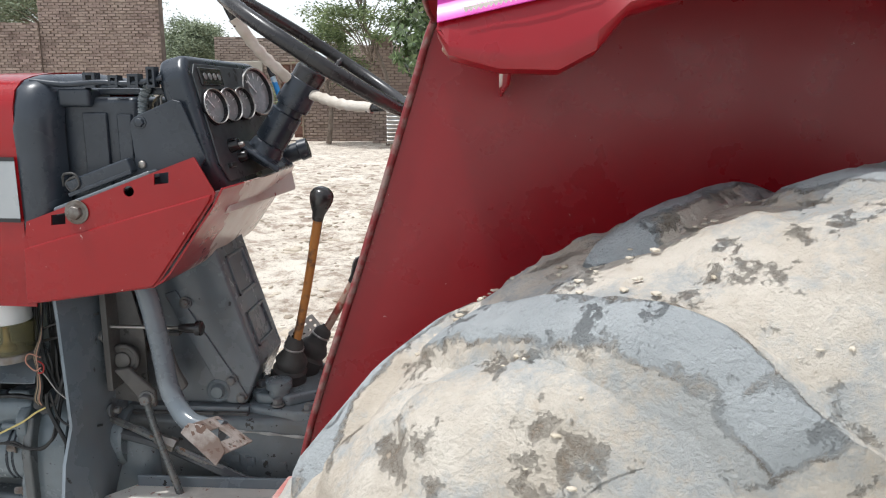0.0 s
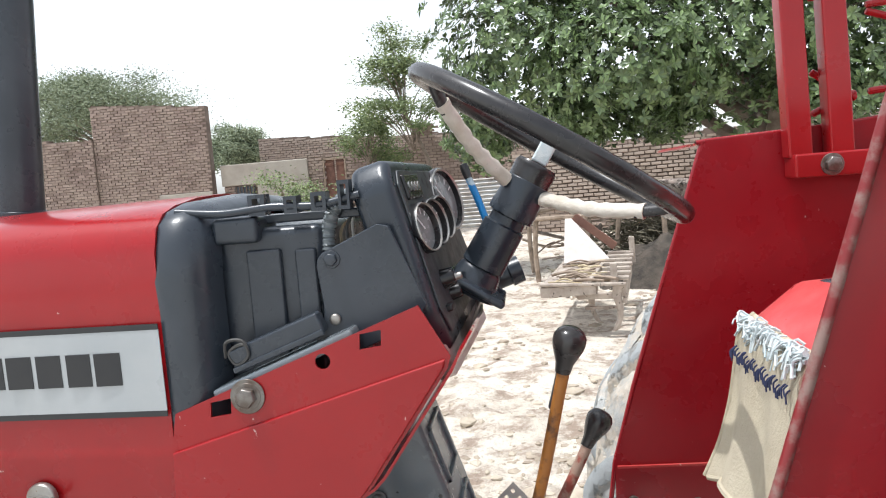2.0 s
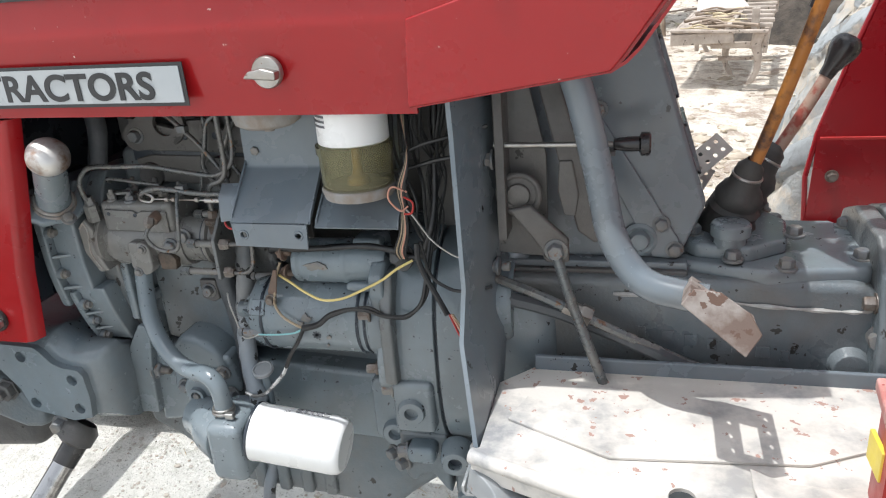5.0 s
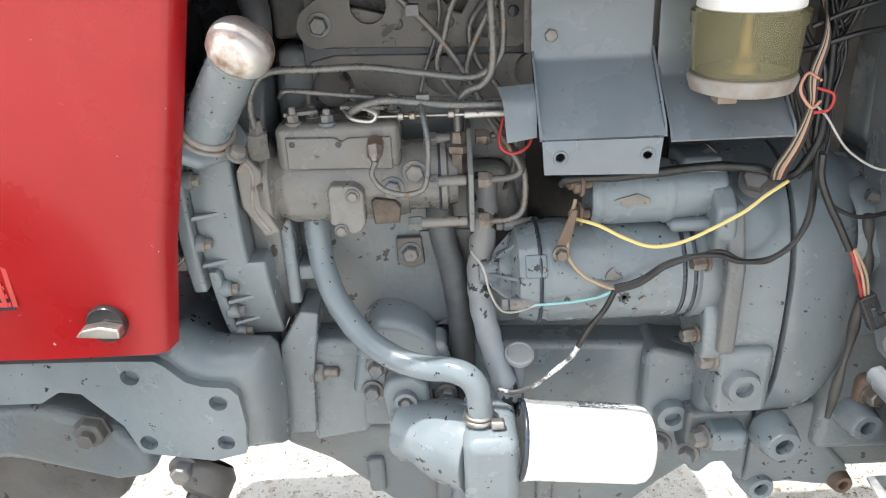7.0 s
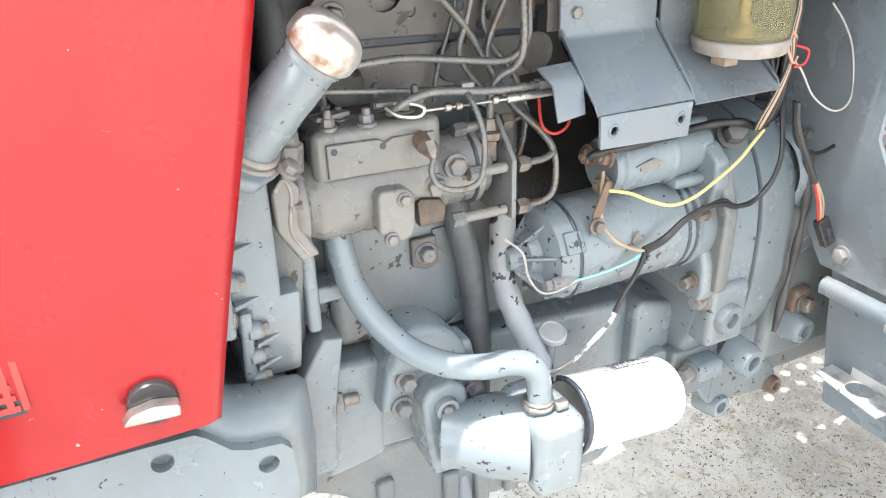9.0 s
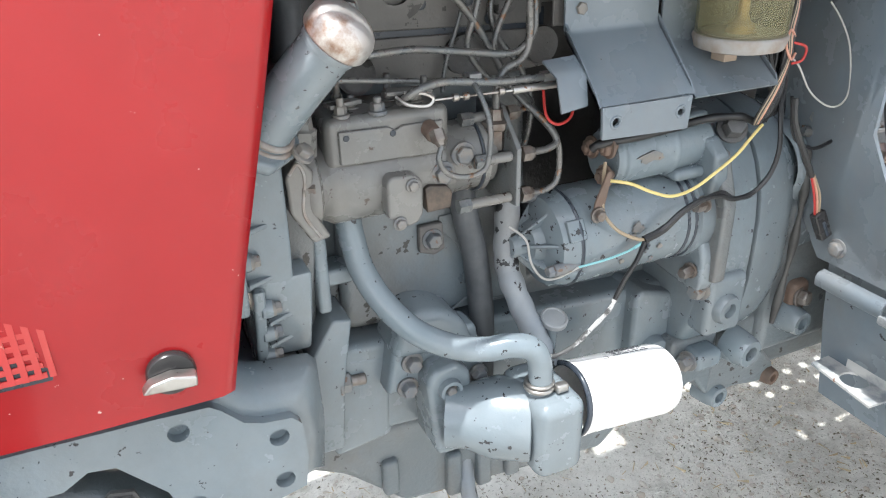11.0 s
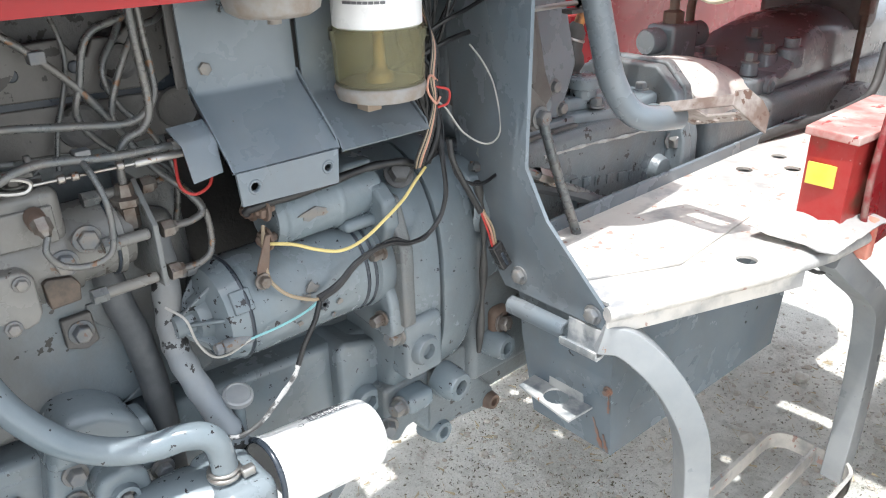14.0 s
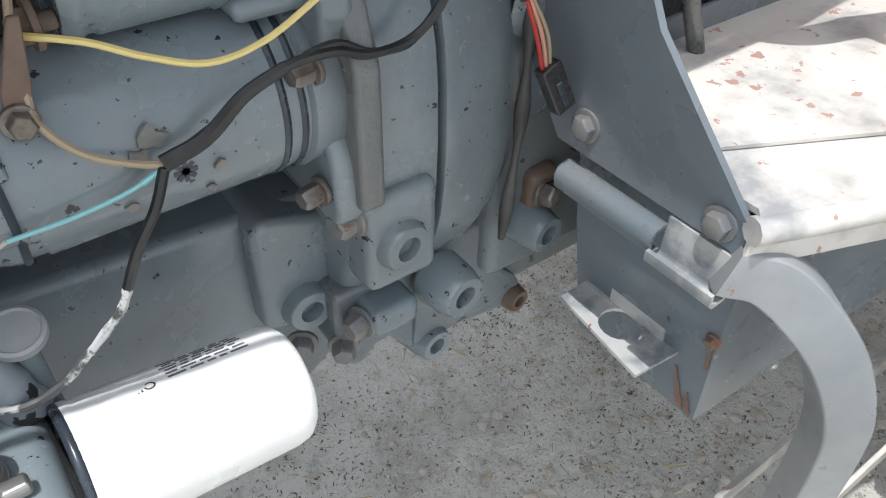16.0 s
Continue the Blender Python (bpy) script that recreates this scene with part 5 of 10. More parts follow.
def build_pedals():
    # clutch: bent tube with a punched plate
    bm = B()
    tube(bm, [(-0.513, 1.20, 1.10), (-0.50, 1.195, 1.06), (-0.482, 1.185, 0.985), (-0.47, 1.175, 0.93), (-0.45, 1.165, 0.895), (-0.43, 1.155, 0.881), (-0.40, 1.147, 0.876), (-0.375, 1.142, 0.874)], 0.0155, 16, 9)
    p = part("clutch_pedal", bm, GREY_SHEET, tractor, "bent grey tube clutch pedal with a punched plate")
    u = Vector((0.80, -0.20, -0.46)).normalized()
    v = Vector((0.24, -1.0, 0.08))
    v = (v - u * v.dot(u)).normalized()
    w = -u.cross(v)
    m = Matrix.Identity(4)
    m.col[0].xyz, m.col[1].xyz, m.col[2].xyz = u, v, w
    m.col[3].xyz = (-0.390, 1.160, 0.889)
    holes = [[(0.021, 0.034), (0.047, 0.034), (0.047, 0.09), (0.021, 0.09)]]
    holes += [disc(uu, 0.014 + 0.025 * i, 0.004, 10) for i in range(4) for uu in (0.009, 0.059)]
    bm = B()
    prism(bm, [(0, 0), (0.068, 0), (0.068, 0.102), (0, 0.102)], "z", -0.0015, 0.0015, 0, holes=holes, m=m)
    prism(bm, [(0, -0.012), (0.068, -0.02), (0.068, 0.004), (0.05, 0.014), (0.02, 0.016), (0, 0.006)], "y", 0.1005, 0.1035, 0.001, m=m)
    box(bm, -0.0015, 0.0015, 0, 0.1035, -0.012, 0.0015, 0.001, m=m)
    part("pedal_plate", bm, PLATE_RUST, p, "rust-worn punched pedal plate")
    # brake pedals on the far side, small punched plates behind the gear levers
    for x, z, turn in ((-0.346, 0.908, 42), (-0.364, 0.866, 60)):
        m2 = pose(x, 1.55, z, 58, 0, 0) @ pose(0, 0, 0, 0, 0, turn)
        bm = B()
        prism(bm, [(-0.031, -0.017), (0.031, -0.017), (0.031, 0.017), (-0.031, 0.017)], "z", -0.0015, 0.0015, 0, holes=[disc(-0.021 + 0.014 * i, yy, 0.0034, 8) for i in range(4) for yy in (-0.007, 0.008)], m=m2)
        bp = part("brake_pedal", bm, WORN, tractor, "punched steel brake pedal plate")
        bm = B()
        tube(bm, [(x - 0.05, 1.60, z - 0.05), (x - 0.03, 1.585, z - 0.02), (x, 1.56, z - 0.004)], 0.009, 10)
        part("pedal_arm", bm, RUBBER, bp)


build_pedals()


# ---- firewall side plate, footplates, box, step ----
def build_platform():
    bm = B()
    out = [(1.153, 1.09), (1.156, 1.038), (1.16, 0.866), (1.13, 0.815), (1.064, 0.722), (1.064, 0.702), (1.21, 0.702), (1.285, 0.80), (1.32, 1.09)]
    prism(bm, out, "x", -0.603, -0.598, 0, holes=[disc(1.30, 1.06, 0.006, 8)])
    # the upper part is bent forward at its free edge
    for v in bm.verts:
        v.co.x -= 0.31 * max(0.0, 1.243 - v.co.y) * min(1.0, max(0.0, (v.co.z - 0.73) / 0.12))
    pl = part("side_plate", bm, GREY_SHEET, tractor, "grey upright steel plate between engine and footplate", smooth=True)
    for y, z in ((1.242, 0.990), (1.244, 0.859), (1.187, 0.723), (1.081, 0.715)):
        bm = B()
        hexbolt(bm, (-0.603, y, z), (-1, 0, 0), 0.0085, 0.007)
        cyl(bm, (-0.598, y, z), (-0.588, y, z), 0.006)
        part("bolt", bm, BOLT, pl)
    # rolled clamp along the foot of the plate, ending in an open square hook
    bm = B()
    prof = [(-0.601, 0.692), (-0.606, 0.6945), (-0.614, 0.692), (-0.617, 0.686), (-0.6155, 0.676), (-0.611, 0.673), (-0.606, 0.6735)]
    sheet(bm, [[(x, y, z) for x, z in prof] for y in (1.196, 1.17, 1.14, 1.112)], 0.0025)
    cl = part("clamp", bm, GREY_SHEET, pl, "rolled steel clamp worn to bare metal")
    bm = B()
    hook = [(-0.604, 0.700), (-0.6045, 0.675), (-0.606, 0.6725), (-0.614, 0.672), (-0.6165, 0.6745), (-0.6165, 0.681)]
    sheet(bm, [[(x, y, z) for x, z in hook] for y in (1.112, 1.09, 1.063)], 0.003)
    part("hook", bm, BARE, cl)
    # footplate
    top = 0.732
    holes = [disc(x, y, 0.0125, 12) for x, y in ((-0.399, 1.019), (-0.307, 1.012), (-0.109, 1.178), (-0.012, 1.171), (-0.055, 1.128))]
    bm = B()
    prism(bm, [(-0.604, 1.060), (-0.58, 1.05), (-0.411, 0.989), (-0.30, 0.962), (-0.22, 0.955), (-0.10, 0.975), (0.25, 0.985), (0.25, 1.235), (-0.555, 1.235), (-0.597, 1.19), (-0.597, 1.066)], "z", top - 0.004, top, 0, holes=holes)
    fp = part("footplate", bm, WORN, tractor, "worn grey footplate with drilled holes")
    bm = B()
    tube(bm, [(-0.606, 1.061, top - 0.008), (-0.58, 1.051, top - 0.008), (-0.411, 0.99, top - 0.008), (-0.30, 0.963, top - 0.008), (-0.22, 0.956, top - 0.008)], 0.0085, 10, smooth=False)
    box(bm, 0, 0.27, -0.002, 0.002, -0.03, 0, 0.001, m=pose(-0.606, 1.061, top - 0.004, 0, 0, -19.5))
    part("rolled_edge", bm, WORN, fp)
    bm = B()
    prism(bm, [(-0.575, 1.115), (-0.466, 1.063), (-0.28, 1.078), (-0.203, 1.117), (-0.205, 1.159), (-0.44, 1.188), (-0.55, 1.19)], "z", top + 0.001, top + 0.0035, 0)
    part("worn_mat", bm, WORN, fp, "thin worn mat stuck to the plate")
    bm = B()
    box(bm, -0.56, 0.2, 1.225, 1.232, top - 0.02, top + 0.018, 0.002)
    part("inner_lip", bm, GREY_SHEET, fp)
    # crumpled torn edge by the tool box
    bm = B()
    rows = []
    for i in range(7):
        x = -0.335 + i * 0.025
        rows.append([(x + random.uniform(-0.006, 0.006), 0.945 + j * 0.02 + random.uniform(-0.004, 0.004), top + 0.004 + random.uniform(0, 0.012)) for j in range(6)])
    sheet(bm, rows, 0.0015)
    part("torn_sheet", bm, WORN, fp, "crumpled torn sheet")
    # far footplate
    bm = B()
    prism(bm, [(-0.60, 1.50), (0.4, 1.49), (0.4, 1.77), (-0.60, 1.70)], "z", top - 0.004, top, 0, holes=[disc(-0.18 + 0.055 * (i % 6), 1.62 + 0.05 * (i // 6), 0.012, 10) for i in range(12)])
    part("footplate", bm, WORN, tractor, "worn far footplate with rows of holes")
    # box under the plate
    bm = B()
    rows = []
    for (x0, x1, y0, y1, z) in ((-0.585, -0.165, 1.062, 1.21, 0.727), (-0.575, -0.17, 1.07, 1.205, 0.62), (-0.555, -0.175, 1.075, 1.20, 0.50)):
        rows.append([(x0, y0, z), (x1, y0 - 0.012, z), (x1, y1, z), (x0, y1, z)])
    loft(bm, rows, closed=True, caps=True)
    bx = part("battery_box", bm, GREY_SHEET, tractor, "grey sheet steel box with rust streaks under the footplate", smooth=False)
    bm = B()
    prism(bm, [(-0.607, 1.102), (-0.552, 1.098), (-0.555, 1.192), (-0.596, 1.19)], "z", 0.562, 0.565, 0, holes=[disc(-0.58, 1.143, 0.016, 18)])
    prism(bm, [(-0.568, 1.112), (-0.565, 1.112), (-0.565, 1.165), (-0.568, 1.165)], "z", 0.565, 0.580, 0)
    part("box_tab", bm, BARE, bx, "bright tab with a round hole")
    # thin rust runs and a rusty bolt
    for y0, z0, y1, z1, w in ((1.098, 0.55, 1.088, 0.505, 0.004), (1.084, 0.53, 1.080, 0.503, 0.003), (1.073, 0.60, 1.075, 0.57, 0.002)):
        bm = B()
        rows = []
        for k in range(9):
            t = k / 8
            z = z0 + (z1 - z0) * t
            x = -0.555 - (z - 0.50) * (0.02 / 0.12) - 0.0015
            ww = w * (0.25 + 0.9 * t) * (0.75 + 0.4 * math.sin(k * 2.3))
            y = y0 + (y1 - y0) * t
            rows.append([(x, y - ww, z), (x, y + ww, z)])
        sheet(bm, rows, 0.0006)
        part("rust_streak", bm, RUST_RUN, bx)
    bm = B()
    hexbolt(bm, (-0.5735, 1.074, 0.605), (-1, 0, -0.15), 0.0045, 0.005)
    part("bolt", bm, RUST_RUN, bx)
    # step hung from two bent tubes
    bm = B()
    a = [(-0.600, 1.075, 0.693), (-0.577, 1.055, 0.684), (-0.548, 1.022, 0.640), (-0.518, 1.004, 0.575), (-0.498, 1.0, 0.51), (-0.484, 1.0, 0.40), (-0.474, 1.0, 0.24)]
    square_tube(bm, a, 0.034, (0.55, 0.83, 0))
    st = part("step", bm, GREY_WORN, tractor, "grey square tube step hung below the footplate")
    bm = B()
    b = [(-0.245, 0.985, 0.70), (-0.20, 0.975, 0.662), (-0.12, 0.965, 0.60), (-0.085, 0.965, 0.54), (-0.065, 0.965, 0.44), (-0.06, 0.965, 0.34), (-0.065, 0.965, 0.24)]
    square_tube(bm, b, 0.034, (0.1, 1, 0))
    part("step_tube", bm, GREY_WORN, st)
    # flat bar bent into a loop, with one bar across
    loop = []
    for cx, cy, a0 in ((-0.105, 0.972, -90), (-0.105, 1.032, 0), (-0.435, 1.032, 90), (-0.435, 0.972, 180)):
        loop += [(cx + 0.042 * math.cos(radians(a0 + 15 * k)), cy + 0.042 * math.sin(radians(a0 + 15 * k))) for k in range(7)]
    loop.append(loop[0])
    bm = B()
    sheet(bm, [[(x, y, 0.25), (x, y, 0.265), (x, y, 0.28)] for x, y in loop], 0.006)
    part("step_loop", bm, WORN, st)
    bm = B()
    box(bm, -0.474, -0.066, 0.998, 1.004, 0.25, 0.28, 0.0015)
    part("step_bar", bm, WORN, st)
    bm = B()
    tube(bm, [(-0.26, 1.05, 0.69), (-0.235, 1.0, 0.665), (-0.225, 0.985, 0.672), (-0.21, 0.975, 0.655)], 0.003, 6)
    part("tie_wire", bm, RUBBER, st)
    bm = B()
    box(bm, -0.215, -0.195, 0.95, 0.97, 0.69, 0.745, 0.004, m=None)
    part("red_rag", bm, material("faded_red_rag", (0.6, 0.14, 0.1), 0.9, second=(0.66, 0.3, 0.22), scale=30), st)


build_platform()


# ---- fenders ----
def build_fender(y, outward, label, near):
    s = -1 if outward < 0 else 1
    if near:
        front = [(-0.205, 0.69), (-0.228, 0.80), (-0.195, 0.968), (-0.128, 1.172), (-0.065, 1.373), (-0.046, 1.435), (-0.038, 1.455)]
        top = [(-0.028, 1.463), (0.0, 1.468), (0.05, 1.476), (0.12, 1.486), (0.30, 1.52), (0.55, 1.52), (0.80, 1.45), (1.0, 1.33), (1.12, 1.15)]
    else:
        front = [(-0.164, 0.72), (-0.158, 0.885), (-0.02, 1.315), (0.018, 1.43), (0.021, 1.436)]
        top = [(0.03, 1.441), (0.25, 1.45), (0.5, 1.47), (0.75, 1.44), (1.0, 1.32), (1.12, 1.15)]
    bm = B()
    prism(bm, front + top + [(1.12, 0.72), (0.2, 0.69)], "y", y - 0.0015, y + 0.0015, 0)
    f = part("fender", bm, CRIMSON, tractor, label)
    # rolled front edge
    bm = B()
    tube(bm, [(x, y + s * 0.003, z) for x, z in (front if near else front + top)], 0.0045, 8, 3, squash=1.0)
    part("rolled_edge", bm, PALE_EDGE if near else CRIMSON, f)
    # top skin going outward over the wheel
    bm = B()
    if near:
        reach = 0.345
        rise = lambda d: 0.0165 * min(1.0, d / 0.12) - 0.006 * (d / reach) ** 2
        rows = [[(x - 0.002 * (d > 0.02), y - d, z + rise(d)) for d in (0.0, 0.02, 0.05, 0.09, 0.14, 0.2, 0.27, reach)] for x, z in [(-0.038, 1.456)] + top[1:]]
        edge = rows[0]
    else:
        reach = 0.43
        rows = [[(x, y + d, z) for d in (0.0, 0.02, 0.1, reach - 0.03, reach)] for x, z in [front[-1]] + top]
    sheet(bm, rows, 0.003)
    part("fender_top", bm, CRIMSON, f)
    if near:
        bm = B()
        tube(bm, edge, 0.004, 8, 3)
        part("rolled_edge", bm, PALE_EDGE, f)
    return f


nf = build_fender(0.965, -1, "red sheet fender over the muddy rear wheel", True)
ff = build_fender(1.76, 1, "red far fender with a folded flat top", False)


def fender_details():
    # front apron under the top, with two round white reflectors
    bm = B()
    prism(bm, [(0.628, 1.47), (0.628, 1.388), (0.66, 1.381), (0.80, 1.378), (0.94, 1.373), (0.9625, 1.373), (0.9625, 1.468), (0.92, 1.478), (0.70, 1.482)], "x", 0.036, 0.039, 0.0008)
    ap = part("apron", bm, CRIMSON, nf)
    for y in (0.876, 0.804):
        bm = B()
        prism(bm, [(y + 0.026 * math.cos(a), 1.416 + 0.034 * math.sin(a)) for a in np.linspace(0, 2 * math.pi, 33)[:-1]], "x", 0.0345, 0.0362, 0.0004)
        part("white_reflector", bm, WHITE_PAINT, ap, "oval white reflector on the fender")
    # side lamp under the outer corner
    bm = B()
    prism(bm, [(-0.008, 1.406), (0.03, 1.402), (0.034, 1.466), (0.002, 1.466)], "y", 0.635, 0.70, 0.005, 3)
    sl = part("side_lamp", bm, LAMP_SHELL, tractor, "dusty beige side lamp under the fender corner")
    bm = B()
    prism(bm, [(-0.0105, 1.4035), (0.031, 1.3995), (0.03, 1.4085), (-0.0075, 1.4125)], "y", 0.634, 0.701, 0.002, 2)
    part("lens", bm, LENS, sl, "dull amber lamp lens")
    bm = B()
    cyl(bm, (-0.0035, 0.69, 1.44), (-0.0065, 0.69, 1.44), 0.004, n=12)
    part("screw", bm, BLACK, sl)
    # lip hanging at the top outer edge with magenta foil
    rows = []
    for x, low in ((-0.012, 1.412), (-0.004, 1.397), (0.03, 1.388), (0.07, 1.387), (0.095, 1.40), (0.115, 1.425), (0.15, 1.435), (0.3, 1.47), (0.6, 1.47), (0.9, 1.36)):
        zt = np.interp(x, [-0.02, 0.12, 0.3, 0.6, 0.9], [1.442, 1.472, 1.51, 1.51, 1.40])
        hi = zt - 0.022
        rows.append([(x, 0.70, zt + 0.010), (x, 0.655, zt + 0.004), (x, 0.63, zt - 0.006), (x, 0.622, max(hi, low + 0.006)), (x, 0.612, max(low + 0.004, (low * 2 + hi) / 3)), (x, 0.616, low + 0.003), (x, 0.630, low), (x, 0.66, low + 0.004)])
    bm = B()
    sheet(bm, rows, 0.003)
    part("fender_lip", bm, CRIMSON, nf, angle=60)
    bm = B()
    sheet(bm, [[(x, y - 0.004, z) for x, y, z in r[1:4]] for r in rows], 0.001)
    part("magenta_foil", bm, MAGENTA, nf, "magenta foil stuck along the edge")
    bm = B()
    for i in range(180):
        x = 0.006 + 0.594 * i / 180
        z = np.interp(x, [-0.02, 0.12, 0.3, 0.6, 0.9], [1.442, 1.472, 1.51, 1.51, 1.40]) - 0.018
        prism(bm, [(x, z), (x + 0.0032, z), (x + 0.0016, z - 0.0022)], "y", 0.6155, 0.6165, 0)
        box(bm, x, x + 0.0033, 0.6155, 0.6165, z, z + 0.0016, 0)
    part("zigzag_trim", bm, WHITE_PAINT, nf, "white zigzag trim")
    # tool box by the near fender
    bm = B()
    loft(bm, [[(-0.252, 0.978, z), (-0.184, 0.973, z), (-0.04, 0.975, z), (-0.04, 1.04, z), (-0.243, 1.036, z)] for z in (0.735, 0.848)], closed=True, caps=True)
    tb = part("tool_box", bm, RED_RUSTY, tractor, "dented red steel tool box on the footplate", smooth=False)
    bm = B()
    prism(bm, [(-0.258, 0.973), (-0.186, 0.967), (-0.034, 0.969), (-0.034, 1.046), (-0.249, 1.042)], "z", 0.846, 0.857, 0.002)
    part("lid", bm, LID_WORN, tb, "dusty lid worn pale along its edges")
    bm = B()
    prism(bm, [(0.995, 0.786), (1.03, 0.786), (1.03, 0.814), (0.995, 0.814)], "x", -0.002, 0.002, 0.0005, m=pose(-0.2493, 0, 0, 0, 0, 0))
    part("sticker", bm, LABEL_YELLOW, tb, "yellow sticker")
    # inner apron and its bolts on the far fender
    bm = B()
    box(bm, -0.155, 0.25, 1.752, 1.757, 0.876, 0.881, 0.001)
    part("apron_seam", bm, RED_DULL, ff)
    for x, z in ((-0.13, 0.813), (-0.018, 0.806)):
        bm = B()
        hexbolt(bm, (x, 1.757, z), (0, -1, 0), 0.008, 0.008)
        part("bolt", bm, BOLT_RUSTY, ff)
    # flat shelf on the far fender and the canopy frame's feet
    bm = B()
    box(bm, 0.15, 0.62, 1.70, 1.755, 1.367, 1.406, 0.004)
    sh = part("canopy_foot", bm, RED, tractor, "red canopy frame bolted to the far fender")
    bm = B()
    hexbolt(bm, (0.206, 1.70, 1.386), (0, -1, 0), 0.013, 0.012)
    cyl(bm, (0.206, 1.70, 1.386), (0.206, 1.697, 1.386), 0.018)
    part("bolt", bm, BOLT_RUSTY, sh)
    for x in (0.166, 0.231):
        bm = B()
        box(bm, -0.019, 0.019, -0.019, 0.019, 0, 1.0, 0.004, m=pose(x, 1.735, 1.40, 0, -1.5, 0))
        part("post", bm, RED, sh)
    bm = B()
    for x0, z0, x1, z1 in ((0.20, 1.66, 0.27, 1.66), (0.20, 1.54, 0.27, 1.49), (0.20, 1.47, 0.27, 1.50), (0.29, 1.50, 0.60, 1.52), (0.29, 1.64, 0.60, 1.66), (0.29, 1.63, 0.60, 1.52)):
        cyl(bm, (x0, 1.76, z0), (x1, 1.76, z1), 0.006, n=8)
    part("lattice_rod", bm, RED, sh)


fender_details()


# ---- seat with canvas cover ----
def build_seat():
    bm = B()
    rows = []
    for x, w, z in ((0.022, 0.13, 1.165), (0.03, 0.16, 1.192), (0.08, 0.18, 1.225), (0.20, 0.19, 1.23), (0.34, 0.18, 1.21)):
        rows.append([(x, YC + w * math.sin(a), z - 0.09 * (1 - math.cos(a * 0.95)) ** 1.5) for a in np.linspace(-1.45, 1.45, 15)])
    sheet(bm, rows, -0.02)
    box(bm, 0.03, 0.42, 1.18, 1.54, 0.962, 1.14, 0.03, 3)
    seat = part("seat", bm, VINYL, tractor, "red vinyl tractor seat")
    bm = B()
    tube(bm, [(0.05, 1.225, 1.215), (0.075, 1.30, 1.238), (0.09, YC, 1.242), (0.085, 1.43, 1.236), (0.06, 1.50, 1.205)], 0.009, 8, 6, squash=None)
    part("seat_piping", bm, BLACK, seat, "black seam along the seat cushion")
    bm = B()
    box(bm, 0.44, 0.52, 1.25, 1.47, 0.86, 1.07, 0.02, 2)
    part("seat_base", bm, GREY_DIRTY_SHADED, seat)
    bm = B()
    prism(bm, [(0.30, 1.15), (0.36, 1.15), (0.43, 1.50), (0.38, 1.52)], "y", 1.18, 1.54, 0.02, 3)
    part("backrest", bm, VINYL, seat)


build_seat()


def build_cloth():
    rows = []
    n = 24
    for j, (dx, z) in enumerate(((0.014, 1.196), (0.0, 1.188), (-0.012, 1.168), (-0.018, 1.135), (-0.026, 1.085), (-0.04, 1.03), (-0.058, 0.985))):
        row = []
        for i in range(n):
            t = i / (n - 1)
            y = 1.255 + 0.23 * t
            wob = 0.007 * math.sin(t * 13 + j * 0.6) * (j / 6)
            dip = -0.016 * math.sin(t * math.pi * 2.2 + 0.6) * (j / 6) - 0.03 * (t * (1 - t)) * (j == 6)
            row.append((dx + wob, y, z + dip))
        rows.append(row)
    bm = B()
    sheet(bm, rows, 0.004)
    c = tagged(part("seat_cloth", bm, CLOTH, None), "dirty cream canvas cover with frayed edge on the seat", "cloth")
    bm = B()
    rng = random.Random(31)
    for i in range(95):
        t = rng.random()
        y = 1.252 + 0.236 * t
        p = Vector((0.001 + rng.uniform(-0.008, 0.008), y, 1.19 + rng.uniform(-0.006, 0.009)))
        tube(bm, [p, p + Vector((-0.009, rng.uniform(-0.01, 0.01), rng.uniform(-0.006, 0.006))), p + Vector((-0.016, rng.uniform(-0.014, 0.014), rng.uniform(-0.024, 0.0)))], rng.uniform(0.001, 0.002), 5, 3)
    for k in range(2):
        tube(bm, [(-0.004 + rng.uniform(-0.004, 0.004), 1.252 + 0.236 * i / 12, 1.19 + rng.uniform(-0.004, 0.006)) for i in range(13)], 0.0042, 6, 4)
    part("fringe", bm, FRINGE, c, "white frayed cotton fringe")
    bm = B()
    for i in range(34):
        y = 1.258 + 0.225 * i / 34
        z = 1.15 + 0.004 * math.sin(i * 1.1)
        tube(bm, [(-0.0185, y, z + 0.005), (-0.0225, y + 0.002, z), (-0.0225, y + rng.uniform(-0.002, 0.004), z - rng.uniform(0.006, 0.013))], 0.0011, 5, 2)
    part("stitching", bm, STITCH, c)
    bm = B()
    tube(bm, [rows[-1][i] for i in range(0, n, 2)], 0.004, 6, 4)
    part("hem", bm, CLOTH, c)
    bm = B()
    tube(bm, [r[-1] for r in rows], 0.003, 6, 4)
    part("side_hem", bm, CLOTH, c)


build_cloth()


